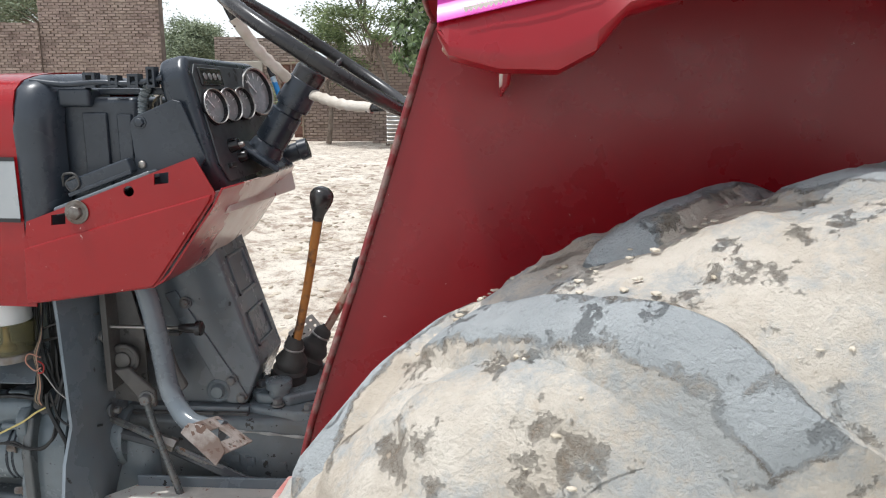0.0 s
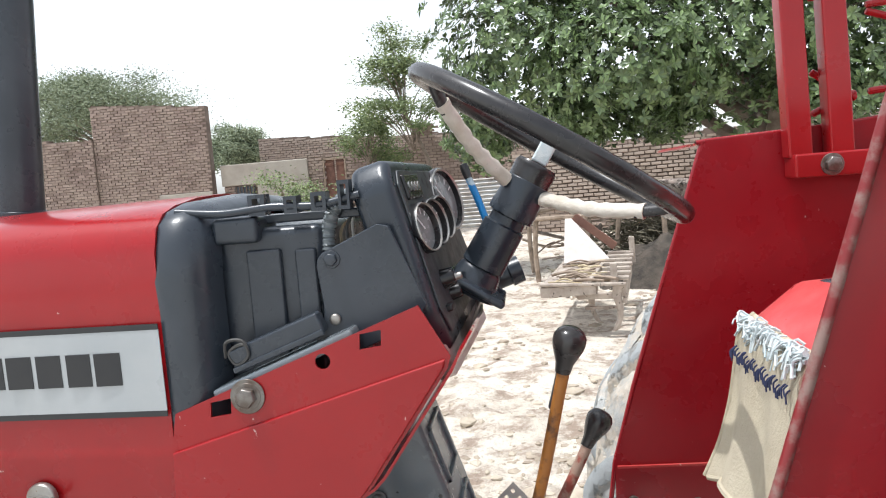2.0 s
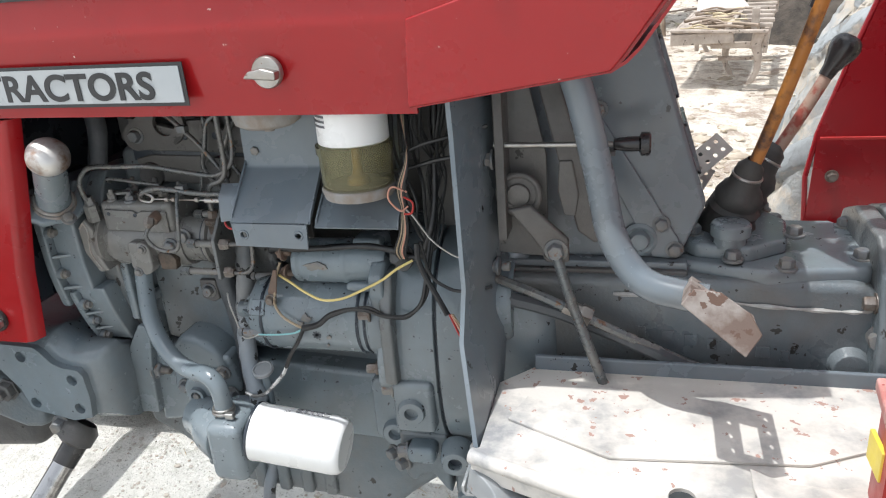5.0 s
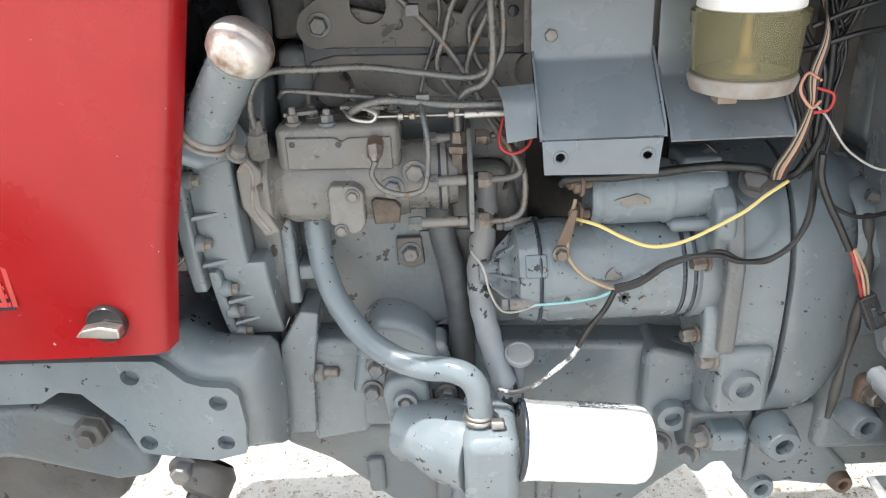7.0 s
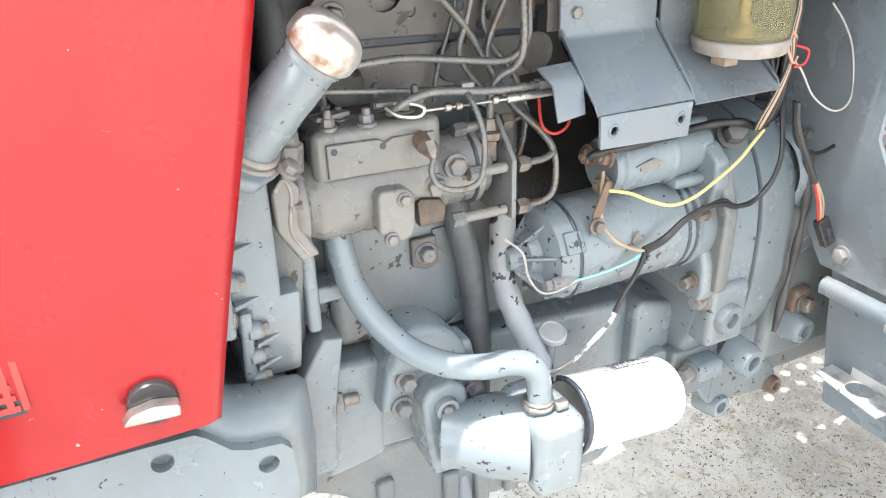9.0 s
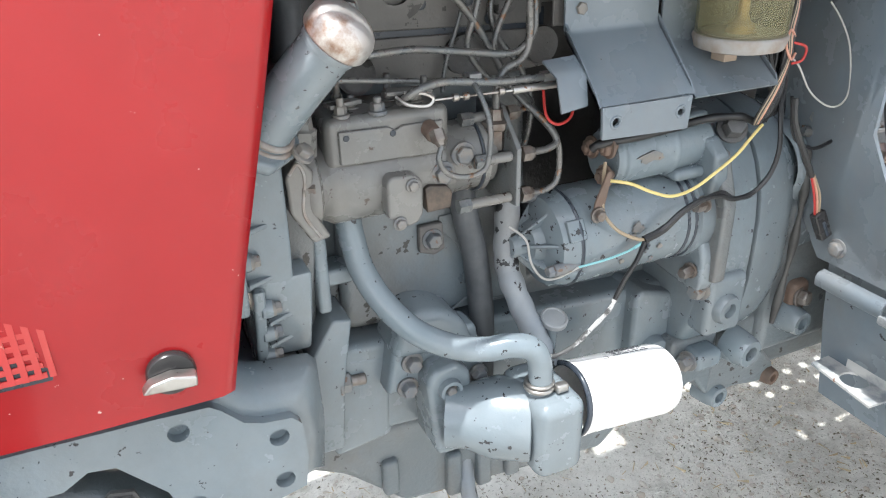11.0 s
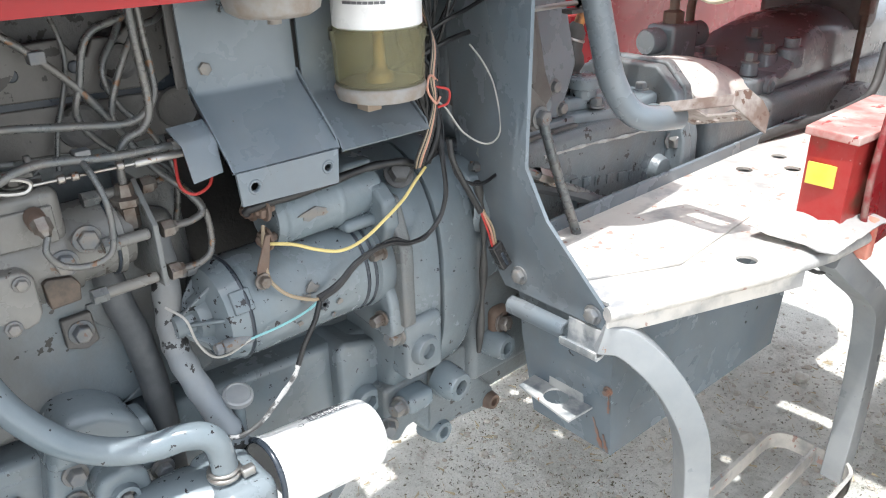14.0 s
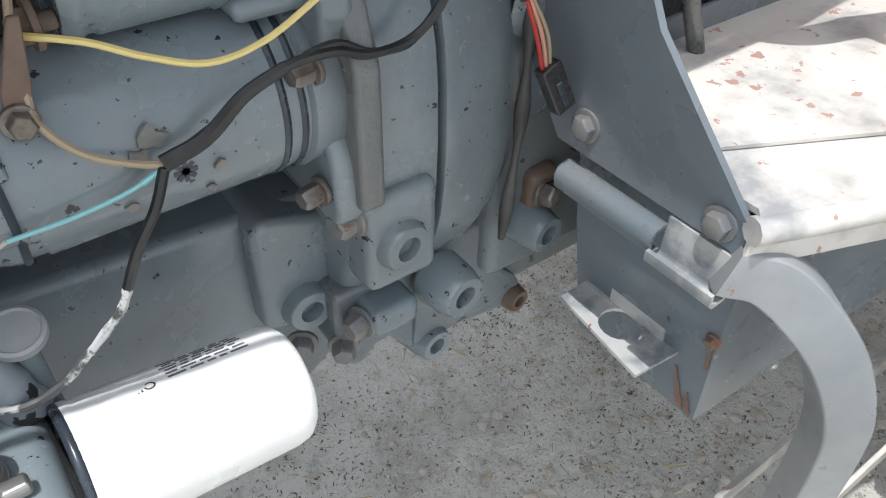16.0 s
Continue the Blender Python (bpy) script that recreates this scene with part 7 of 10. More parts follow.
def build_starter():
    d = Vector((1, 0.02, -0.005)).normalized()
    p = Vector((-0.945, 1.275, 0.770))
    r = 0.0515
    bm = B()
    lathe(bm, [(0, 0), (0, r * 0.6), (0.006, r * 0.9), (0.018, r * 0.97), (0.024, r), (0.026, r * 0.97), (0.034, r * 0.97), (0.036, r), (0.155, r), (0.157, r * 0.985), (0.161, r * 0.985), (0.163, r), (0.172, r * 0.99), (0.174, r * 1.05), (0.192, r * 1.05), (0.2, r * 0.9), (0.205, r * 0.8)], p, d, 40)
    st = part("starter_motor", bm, GREY, tractor, "grey starter motor with chipped paint")
    bm = B()
    lathe(bm, [(-0.03, 0), (-0.03, 0.009), (-0.029, 0.0115), (-0.012, 0.0125), (-0.01, 0.02), (0.0, 0.024), (0.004, 0.034), (0.010, r * 0.86), (0.013, r * 0.88), (0.0135, r * 0.94), (0.02, r * 0.96)], p, d, 36)
    cap = part("end_cap", bm, GREY, st, "cast end cap with ribs and a nose boss")
    ux, uy, ud = frame_of(d)
    for k in range(7):
        a = radians(360 / 7 * k + 12)
        o = Vector((0, math.cos(a), math.sin(a)))
        s = d.cross(o)
        bm = B()
        m = Matrix.Identity(4)
        m.col[0].xyz, m.col[1].xyz, m.col[2].xyz, m.col[3].xyz = d, o, s, p
        prism(bm, [(-0.022, 0.010), (-0.018, 0.017), (0.004, 0.04), (0.012, 0.045), (0.012, 0.02), (-0.01, 0.01)], "z", -0.0018, 0.0018, 0.0008, 1, m=m)
        part("rib", bm, GREY, cap)
    for k in range(3):
        a = radians(120 * k + 195)
        q = p + Vector((0, math.cos(a), math.sin(a))) * (r * 0.9)
        bm = B()
        cyl(bm, q + d * 0.03, q - d * 0.004, 0.0062, n=14)
        hexbolt(bm, q - d * 0.004, -d, 0.0058, 0.006, False)
        part("through_bolt", bm, BOLT, cap)
    for k in range(3):
        a = radians(120 * k + 150)
        o = Vector((0, math.cos(a), math.sin(a)))
        m = Matrix.Identity(4)
        m.col[0].xyz, m.col[1].xyz, m.col[2].xyz, m.col[3].xyz = d, d.cross(o), o, p + o * r * 0.9
        bm = B()
        box(bm, 0.012, 0.032, -0.011, 0.011, -0.003, 0.0055, 0.002, m=m)
        part("raised_pad", bm, GREY, cap)
    for off in (0.025, 0.158, 0.168):
        bm = B()
        ring(bm, p + d * off, d, r * 0.985, 0.0022, 40, 6)
        part("band", bm, BLACK, st)
    bm = B()
    q = Vector((-0.842, 1.2265, 0.762))
    lathe(bm, [(0, 0.012), (0.002, 0.0115), (0.002, 0)], q + Vector((0, 0.003, 0)), (0, -1, -0.1), 18)
    sc = part("pole_screw", bm, GREY, st)
    for k in range(4):
        bm = B()
        box(bm, -0.006, 0.006, -0.0012, 0.0012, 0, 0.0008, 0, m=Matrix.Translation(q) @ pose(0, 0, 0, 90, 0, 0) @ pose(0, 0, 0.0, 0, 0, 45 * k))
        part("slot", bm, BLACK, sc)
    # bare chips in the paint
    for x, z, s in ((-0.855, 0.785, 0.009), (-0.862, 0.777, 0.007), (-0.87, 0.752, 0.004), (-0.825, 0.76, 0.004), (-0.83, 0.745, 0.003), (-0.90, 0.80, 0.004)):
        bm = B()
        out = [(x + s * random.uniform(0.5, 1.1) * math.cos(a), z + s * random.uniform(0.4, 1.0) * math.sin(a)) for a in np.linspace(0, 2 * math.pi, 10)[:-1]]
        yy = p.y - math.sqrt(max(r * r - (z - p.z) ** 2, 0)) - 0.0006
        prism(bm, out, "y", yy, yy + 0.002, 0)
        part("paint_chip", bm, BOLT, st)
    # flange
    bm = B()
    prism(bm, [(1.215, 0.70), (1.30, 0.69), (1.32, 0.78), (1.28, 0.85), (1.235, 0.845), (1.215, 0.79)], "x", -0.752, -0.735, 0.004, 2)
    part("flange", bm, GREY_CAST, st)
    # solenoid
    c = Vector((-0.872, 1.268, 0.850))
    rs = 0.029
    bm = B()
    lathe(bm, [(0, 0), (0, rs * 0.9), (0.004, rs), (0.008, rs), (0.01, rs * 0.95), (0.014, rs * 0.95), (0.016, rs), (0.066, rs), (0.068, rs * 1.05), (0.074, rs * 1.05), (0.076, rs * 0.98), (0.12, rs * 0.9), (0.124, rs * 0.8), (0.124, 0)], c, d, 30)
    so = part("solenoid", bm, GREY, st, "starter solenoid with rusty terminals")
    for a in ((-0.79, -0.752, 1.255, 1.30, 0.848, 0.885), (-0.80, -0.76, 1.24, 1.28, 0.818, 0.83)):
        bm = B()
        box(bm, *a, 0.005, 2)
        part("bracket", bm, GREY, so)
    bm = B()
    out = [(-0.835 + 0.02 * math.cos(a) * random.uniform(0.6, 1), 0.853 + 0.006 * math.sin(a) * random.uniform(0.5, 1.2)) for a in np.linspace(0, 2 * math.pi, 14)[:-1]]
    prism(bm, out, "y", c.y - rs - 0.0007, c.y - rs + 0.002, 0)
    part("paint_chip", bm, BOLT, so)
    for z, y in ((0.868, 1.248), (0.838, 1.25), (0.86, 1.275)):
        bm = B()
        cyl(bm, (-0.872, y, z), (-0.892, y, z), 0.0045, n=10)
        hexbolt(bm, (-0.882, y, z), (-1, 0, 0), 0.0085, 0.006)
        part("terminal", bm, RUST, so)
    bm = B()
    prism(bm, [(-0.892, 0.85), (-0.887, 0.85), (-0.891, 0.825), (-0.896, 0.802), (-0.906, 0.802), (-0.904, 0.82)], "y", 1.231, 1.234, 0.001)
    tg = part("terminal_strap", bm, RUST, so)
    bolts(tg, [(-0.901, 1.23, 0.808)], (0, -1, 0), 0.006, 0.006, BOLT_RUSTY)


build_starter()


def build_timing():
    """Timing case: a rounded near side behind a bolted front flange, with the oil filler on top."""
    def side(z):
        k = max(0.0, (0.86 - z)) / 0.15
        q = max(0.0, z - 0.90) / 0.08
        return 1.252 + 0.035 * k * k + 0.05 * q * q

    def outline(grow, z0, z1, n=14):
        near = [(side(z) - grow, z) for z in np.linspace(z0, z1, n)]
        return near + [(2 * YC - y, z) for y, z in near[::-1]]

    bm = B()
    prism(bm, outline(0.0, 0.79, 0.955), "x", -1.236, -1.194, 0.004, 2)
    t = part("timing_cover", bm, GREY, tractor, "grey cast timing cover with a bolted flange")
    bm = B()
    prism(bm, outline(0.012, 0.772, 0.94), "x", -1.249, -1.2355, 0.003, 2)
    part("front_flange", bm, GREY, t)
    bm = B()
    prism(bm, outline(0.0, 0.70, 0.80), "x", -1.222, -1.178, 0.004, 2)
    part("lower_case", bm, GREY, t)
    bm = B()
    prism(bm, outline(0.009, 0.695, 0.795), "x", -1.232, -1.2215, 0.003, 2)
    part("lower_flange", bm, GREY, t)
    bm = B()
    prism(bm, outline(-0.03, 0.70, 0.96), "x", -1.195, -1.166, 0.004, 2)
    part("back_plate", bm, GREY_CAST, t)
    for x, z in ((-1.236, 0.888), (-1.236, 0.825), (-1.222, 0.772), (-1.222, 0.742), (-1.222, 0.71)):
        y = side(z) - 0.006
        bm = B()
        cyl(bm, (x - 0.004, y + 0.003, z), (x + 0.007, y + 0.003, z), 0.0085, n=16)
        part("flange_boss", bm, GREY, t)
        bm = B()
        hexbolt(bm, (x + 0.007, y + 0.002, z), (1, 0, 0), 0.0055, 0.006)
        part("bolt", bm, BOLT, t)
    for x, z in ((-1.234, 0.853), (-1.234, 0.803), (-1.22, 0.757), (-1.22, 0.727)):
        y = side(z)
        bm = B()
        prism(bm, [(x, y + 0.002), (x, y - 0.011), (x + 0.026, y + 0.002)], "z", z - 0.002, z + 0.002, 0.0006, 1)
        part("web", bm, GREY, t)
    # clamp lugs behind the case
    for x0, x1, y0, z0, z1 in ((-1.168, -1.155, 1.288, 0.735, 0.83), (-1.158, -1.13, 1.296, 0.758, 0.775)):
        bm = B()
        box(bm, x0, x1, y0, 1.33, z0, z1, 0.004, 2)
        part("lug", bm, GREY, t)
    # fan pulley side in the dark
    bm = B()
    lathe(bm, [(0, 0.09), (0.012, 0.095), (0.02, 0.08), (0.03, 0.095), (0.045, 0.09)], (-1.31, YC, 0.86), (1, 0, 0), 30)
    part("pulley", bm, BLACK, t)
    # oil filler
    base, top = Vector((-1.209, 1.246, 0.933)), Vector((-1.1586, 1.2024, 1.0037))
    d = (top - base).normalized()
    L = (top - base).length
    bm = B()
    lathe(bm, [(-0.01, 0.027), (0.002, 0.026), (0.008, 0.0222), (L * 0.5, 0.0208), (L - 0.008, 0.0202), (L - 0.006, 0.022), (L - 0.001, 0.022), (L + 0.004, 0.0195)], base, d, 32)
    f = part("oil_filler", bm, GREY, tractor, "grey oil filler neck with a worn chrome cap")
    bm = B()
    lathe(bm, [(0.0, 0.022), (0.0005, 0.0245), (0.0025, 0.0256), (0.009, 0.0258), (0.0135, 0.0252), (0.018, 0.0228), (0.0215, 0.0185), (0.024, 0.012), (0.025, 0.006), (0.0252, 0)], top, d, 36)
    part("cap", bm, CHROME, f, "worn chrome cap with rusty rim")
    for off, r in ((0.001, 0.026), (0.007, 0.0235)):
        bm = B()
        ring(bm, base + d * off, d, r, 0.0028, 28, 8)
        part("sealant", bm, GASKET, f)
    bm = B()
    q = frame_of(d)
    prism(bm, [(-0.036, -0.018), (-0.022, -0.03), (0.022, -0.03), (0.036, -0.018), (0.036, 0.018), (0.022, 0.03), (-0.022, 0.03), (-0.036, 0.018)], "z", -0.012, 0.0, 0.004, 2,
          m=look(base + d * 0.002, base - d * 1.0))
    part("base_flange", bm, GREY, f)
    bolts(f, [base + Vector((-0.022, -0.018, -0.006)), base + Vector((0.028, -0.012, -0.018))], d, 0.007, 0.006)


build_timing()


def build_pump():
    bm = B()
    lathe(bm, [(0, 0.036), (0.006, 0.042), (0.014, 0.042), (0.018, 0.034), (0.024, 0.036), (0.03, 0.0395), (0.128, 0.0395), (0.132, 0.037), (0.14, 0.036), (0.142, 0.0)], (-1.178, 1.296, 0.866), (1, 0, 0), 36)
    pm = part("injection_pump", bm, GREY_PUMP, tractor, "grey diesel injection pump with pipe unions")
    bm = B()
    box(bm, -1.154, -1.042, 1.262, 1.33, 0.884, 0.929, 0.008, 4)
    part("governor_housing", bm, GREY_PUMP, pm)
    bm = B()
    prism(bm, [(-1.144, 0.89), (-1.05, 0.887), (-1.05, 0.9165), (-1.088, 0.917), (-1.094, 0.9135), (-1.1, 0.9175), (-1.144, 0.919)], "y", 1.2585, 1.263, 0.0015, 2)
    part("side_cover", bm, GREY_PUMP, pm)
    for x, z in ((-1.138, 0.913), (-1.097, 0.9115)):
        bm = B()
        cyl(bm, (x, 1.2592, z), (x, 1.2578, z), 0.0028, n=12)
        part("screw", bm, BLACK, pm)
    bm = B()
    prism(bm, [(-1.11, 0.873), (-1.106, 0.878), (-1.084, 0.877), (-1.077, 0.87), (-1.077, 0.84), (-1.082, 0.832), (-1.092, 0.829), (-1.098, 0.836), (-1.11, 0.84)], "y", 1.244, 1.262, 0.003, 2)
    part("inspection_cover", bm, GREY_PUMP, pm)
    bolts(pm, [(-1.087, 1.2435, 0.868), (-1.1, 1.2435, 0.835)], (0, -1, 0), 0.0048, 0.004)
    bm = B()
    prism(bm, [(-1.072, 0.858), (-1.068, 0.861), (-1.05, 0.858), (-1.045, 0.85), (-1.047, 0.836), (-1.07, 0.835)], "y", 1.2525, 1.264, 0.0015)
    part("name_plate", bm, PLATE_DARK, pm, "rust-stained plate")
    # dried sealant on the mounting flange
    bm = B()
    prism(bm, [(-1.192, 0.889), (-1.18, 0.905), (-1.168, 0.89), (-1.172, 0.858), (-1.158, 0.829), (-1.174, 0.826), (-1.191, 0.856)], "y", 1.256, 1.30, 0.003)
    fl = part("flange", bm, GREY_PUMP, pm)
    bm = B()
    tube(bm, [(-1.189, 1.2562, 0.891), (-1.181, 1.2562, 0.899), (-1.1765, 1.2562, 0.885), (-1.18, 1.2562, 0.856), (-1.168, 1.2562, 0.832)], 0.0016, 6, 5)
    part("sealant", bm, GASKET, fl)
    bolts(pm, [(-1.175, 1.262, 0.875)], (1, -0.5, 0), 0.006, 0.008, BOLT_RUSTY)
    # hydraulic head
    bm = B()
    lathe(bm, [(0, 0.034), (0.03, 0.034), (0.031, 0.0365), (0.036, 0.0365), (0.038, 0.031), (0.046, 0.03), (0.048, 0)], (-1.038, 1.296, 0.868), (1, 0, 0), 30)
    hd = part("hydraulic_head", bm, GREY_PUMP, pm)
    bm = B()
    ring(bm, (-1.008, 1.296, 0.868), (1, 0, 0), 0.0345, 0.0018, 30, 6)
    part("band", bm, BLACK, hd)
    bolts(hd, [(-1.031, 1.26, 0.882), (-1.052, 1.258, 0.868)], (0, -1, 0), 0.0085, 0.006)
    for y, z, x0 in ((1.255, 0.874, -1.02), (1.255, 0.834, -1.037), (1.285, 0.905, -1.02), (1.325, 0.83, -1.03)):
        bm = B()
        cyl(bm, (x0, y, z), (-0.984, y, z), 0.0048, n=14)
        u = part("delivery_union", bm, GREY_PUMP, pm)
        bm = B()
        lathe(bm, [(0, 0), (0, 0.0068), (0.012, 0.0068), (0.012, 0.0)], (x0 - 0.002, y, z), (1, 0, 0), 6)
        part("fitting", bm, PIPE, u)
        bm = B()
        lathe(bm, [(0, 0), (0, 0.0078), (0.009, 0.0078), (0.011, 0.006), (0.013, 0.0055), (0.013, 0)], (-0.974, y, z), (1, 0, 0), 6)
        part("nut", bm, BOLT_RUSTY, u)
    bm = B()
    prism(bm, [(1.247, 0.826), (1.33, 0.82), (1.33, 0.915), (1.28, 0.915), (1.247, 0.882)], "x", -0.983, -0.978, 0.0012)
    part("clamp_plate", bm, GREY_CAST, pm)
    # top: levers, screws, return spring
    for x, y, h, r in ((-1.137, 1.272, 0.016, 0.0055), (-1.122, 1.29, 0.012, 0.005), (-1.106, 1.268, 0.014, 0.006), (-1.085, 1.30, 0.024, 0.0055), (-1.066, 1.285, 0.010, 0.0065), (-1.128, 1.31, 0.022, 0.005), (-1.05, 1.30, 0.018, 0.005)):
        bm = B()
        cyl(bm, (x, y, 0.925), (x, y, 0.928 + h), r * 0.6, n=10)
        hexbolt(bm, (x, y, 0.929), (0, 0, 1), r, 0.007)
        part("adjuster", bm, BOLT, pm)
    for pts, z in (([(-1.145, 1.272), (-1.115, 1.28), (-1.12, 1.292), (-1.148, 1.286)], 0.934), ([(-1.095, 1.275), (-1.055, 1.268), (-1.05, 1.28), (-1.09, 1.292)], 0.938)):
        bm = B()
        prism(bm, pts, "z", z, z + 0.004, 0.001)
        part("lever", bm, GREY_PUMP, pm)
    bm = B()
    tube(bm, [(-1.15, 1.292, 0.948), (-1.145, 1.28, 0.955), (-1.136, 1.28, 0.956), (-1.096, 1.28, 0.951), (-1.064, 1.28, 0.947)], 0.0026, 8)
    part("link_rod", bm, PIPE, pm)
    bm = B()
    cyl(bm, (-1.064, 1.262, 0.912), (-1.064, 1.247, 0.908), 0.0075, n=14)
    part("banjo_boss", bm, RUST, pm)
    bm = B()
    lathe(bm, [(0, 0), (0, 0.007), (0.009, 0.007), (0.011, 0.0045), (0.014, 0.0035), (0.014, 0)], (-1.064, 1.243, 0.913), (0.05, -0.6, -0.8), 6)
    part("banjo", bm, BOLT_RUSTY, pm)
    # stop cable with a wire clevis
    bm = B()
    tube(bm, [(-1.084, 1.262, 0.943), (-1.07, 1.256, 0.943), (-1.061, 1.255, 0.938), (-1.066, 1.255, 0.932), (-1.082, 1.258, 0.934), (-1.09, 1.266, 0.94)], 0.0019, 6)
    part("clevis", bm, STEEL, pm)
    bm = B()
    cyl(bm, (-1.062, 1.255, 0.936), (-0.949, 1.255, 0.934), 0.0013, n=8)
    for x in (-1.04, -1.03, -0.996):
        cyl(bm, (x - 0.003, 1.255, 0.9355), (x + 0.003, 1.255, 0.9355), 0.0036, n=8)
    cyl(bm, (-0.985, 1.255, 0.9345), (-0.935, 1.257, 0.934), 0.0036, n=8)
    part("control_cable", bm, STEEL, pm)
    bm = B()
    lathe(bm, [(0, 0), (0, 0.009), (0.018, 0.009), (0.02, 0.0125), (0.026, 0.013), (0.028, 0.008), (0.038, 0.0065), (0.038, 0)], (-0.99, 1.276, 0.876), (0, 0, 1), 6)
    part("union", bm, BOLT_RUSTY, pm)
    bm = B()
    lathe(bm, [(0, 0), (0, 0.010), (0.024, 0.010), (0.026, 0.007), (0.036, 0.0055), (0.036, 0)], (-1.171, 1.27, 0.9), (0.05, -0.15, 1), 6)
    part("elbow_nut", bm, GREY_PUMP, pm)


build_pump()


def build_pipes():
    def pipe(name, pts, r, mat, label=""):
        bm = B()
        tube(bm, pts, r, 10, 6)
        return part(name, bm, mat, engine, label)

    pipe("fuel_pipe", [(-1.17, 1.262, 0.93), (-1.169, 1.255, 0.953), (-1.162, 1.255, 0.969), (-1.148, 1.26, 0.978), (-1.11, 1.265, 0.977), (-1.069, 1.27, 0.976), (-1.021, 1.27, 0.969), (-0.981, 1.272, 0.963), (-0.963, 1.275, 0.967), (-0.951, 1.278, 0.979), (-0.948, 1.282, 1.0), (-0.949, 1.285, 1.04), (-0.949, 1.285, 1.09)], 0.0033, PIPE)
    pipe("fuel_pipe", [(-0.99, 1.276, 0.91), (-0.99, 1.273, 0.935), (-0.982, 1.272, 0.95), (-0.966, 1.272, 0.957), (-0.958, 1.273, 0.975), (-0.959, 1.275, 1.027), (-0.959, 1.275, 1.09)], 0.0036, PIPE)
    pipe("leak_pipe", [(-1.086, 1.27, 0.934), (-1.081, 1.26, 0.941), (-1.067, 1.258, 0.947), (-1.046, 1.258, 0.949), (-0.997, 1.258, 0.943), (-0.949, 1.26, 0.941)], 0.0036, PIPE)
    pipe("bleed_pipe", [(-1.063, 1.235, 0.902), (-1.067, 1.232, 0.891), (-1.059, 1.232, 0.878), (-1.044, 1.232, 0.872), (-1.028, 1.232, 0.873), (-1.02, 1.232, 0.883), (-1.017, 1.236, 0.914), (-1.021, 1.25, 0.94), (-1.024, 1.27, 0.95)], 0.0026, PIPE)
    # delivery pipes rising to the head
    pipe("injector_pipe", [(-0.961, 1.255, 0.874), (-0.945, 1.255, 0.875), (-0.935, 1.257, 0.881), (-0.943, 1.265, 0.897), (-0.962, 1.29, 0.922), (-0.978, 1.3, 0.954), (-1.003, 1.3, 0.992), (-1.038, 1.3, 1.029), (-1.064, 1.305, 1.048), (-1.1, 1.33, 1.075)], 0.0034, PIPE)
    pipe("injector_pipe", [(-0.961, 1.255, 0.833), (-0.945, 1.255, 0.834), (-0.934, 1.255, 0.842), (-0.931, 1.257, 0.863), (-0.934, 1.262, 0.885), (-0.95, 1.28, 0.91), (-0.968, 1.298, 0.934), (-0.979, 1.3, 0.961), (-0.972, 1.3, 0.988), (-0.949, 1.3, 1.027), (-0.925, 1.305, 1.037), (-0.9, 1.33, 1.06)], 0.003, PIPE)
    pipe("injector_pipe", [(-0.96, 1.285, 0.905), (-0.945, 1.288, 0.91), (-0.96, 1.295, 0.925), (-0.984, 1.3, 0.935), (-1.006, 1.3, 0.965), (-0.999, 1.3, 0.994), (-0.985, 1.3, 1.03), (-0.944, 1.305, 1.045), (-0.92, 1.33, 1.08)], 0.003, PIPE)
    pipe("injector_pipe", [(-0.961, 1.325, 0.83), (-0.94, 1.315, 0.85), (-0.935, 1.305, 0.9), (-0.948, 1.305, 0.94), (-0.97, 1.31, 0.97), (-0.975, 1.315, 1.0), (-0.955, 1.32, 1.03), (-0.93, 1.33, 1.08)], 0.003, PIPE)
    pipe("thin_pipe", [(-1.027, 1.31, 0.925), (-1.024, 1.315, 0.937), (-1.019, 1.315, 0.957), (-1.004, 1.315, 1.0), (-1.003, 1.315, 1.03), (-1.012, 1.33, 1.07)], 0.0021, PIPE)
    for x, y, z in ((-1.026, 1.3, 1.018), (-1.02, 1.262, 0.948), (-0.945, 1.262, 0.94)):
        bm = B()
        box(bm, x - 0.006, x + 0.006, y - 0.0055, y + 0.0055, z - 0.005, z + 0.005, 0.001, m=None)
        part("pipe_clip", bm, BOLT, engine)
    # big oil pipe to the filter head
    bm = B()
    tube(bm, [(-1.132, 1.297, 0.835), (-1.131, 1.29, 0.81), (-1.127, 1.28, 0.78), (-1.114, 1.262, 0.75), (-1.09, 1.244, 0.721), (-1.06, 1.228, 0.705), (-1.03, 1.216, 0.7), (-1.008, 1.207, 0.703), (-0.992, 1.2, 0.7), (-0.983, 1.197, 0.688), (-0.98, 1.196, 0.665), (-0.981, 1.196, 0.635)], 0.0122, 20, 9)
    part("oil_return_pipe", bm, GREY, engine, "thick grey painted oil pipe")
    bm = B()
    ring(bm, (-0.981, 1.196, 0.655), (0, 0, 1), 0.0132, 0.0028, 26, 8)
    ring(bm, (-0.981, 1.196, 0.66), (0, 0, 1), 0.013, 0.002, 26, 8)
    box(bm, -0.971, -0.958, 1.178, 1.187, 0.652, 0.661, 0.002)
    part("hose_clamp", bm, STEEL, engine)
    bm = B()
    tube(bm, [(-1.012, 1.31, 0.84), (-1.008, 1.302, 0.80), (-1.0, 1.3, 0.762), (-0.994, 1.298, 0.71), (-0.993, 1.295, 0.66), (-0.994, 1.295, 0.60)], 0.0135, 16, 8)
    part("breather_hose", bm, DARK_HOSE, engine)
    bm = B()
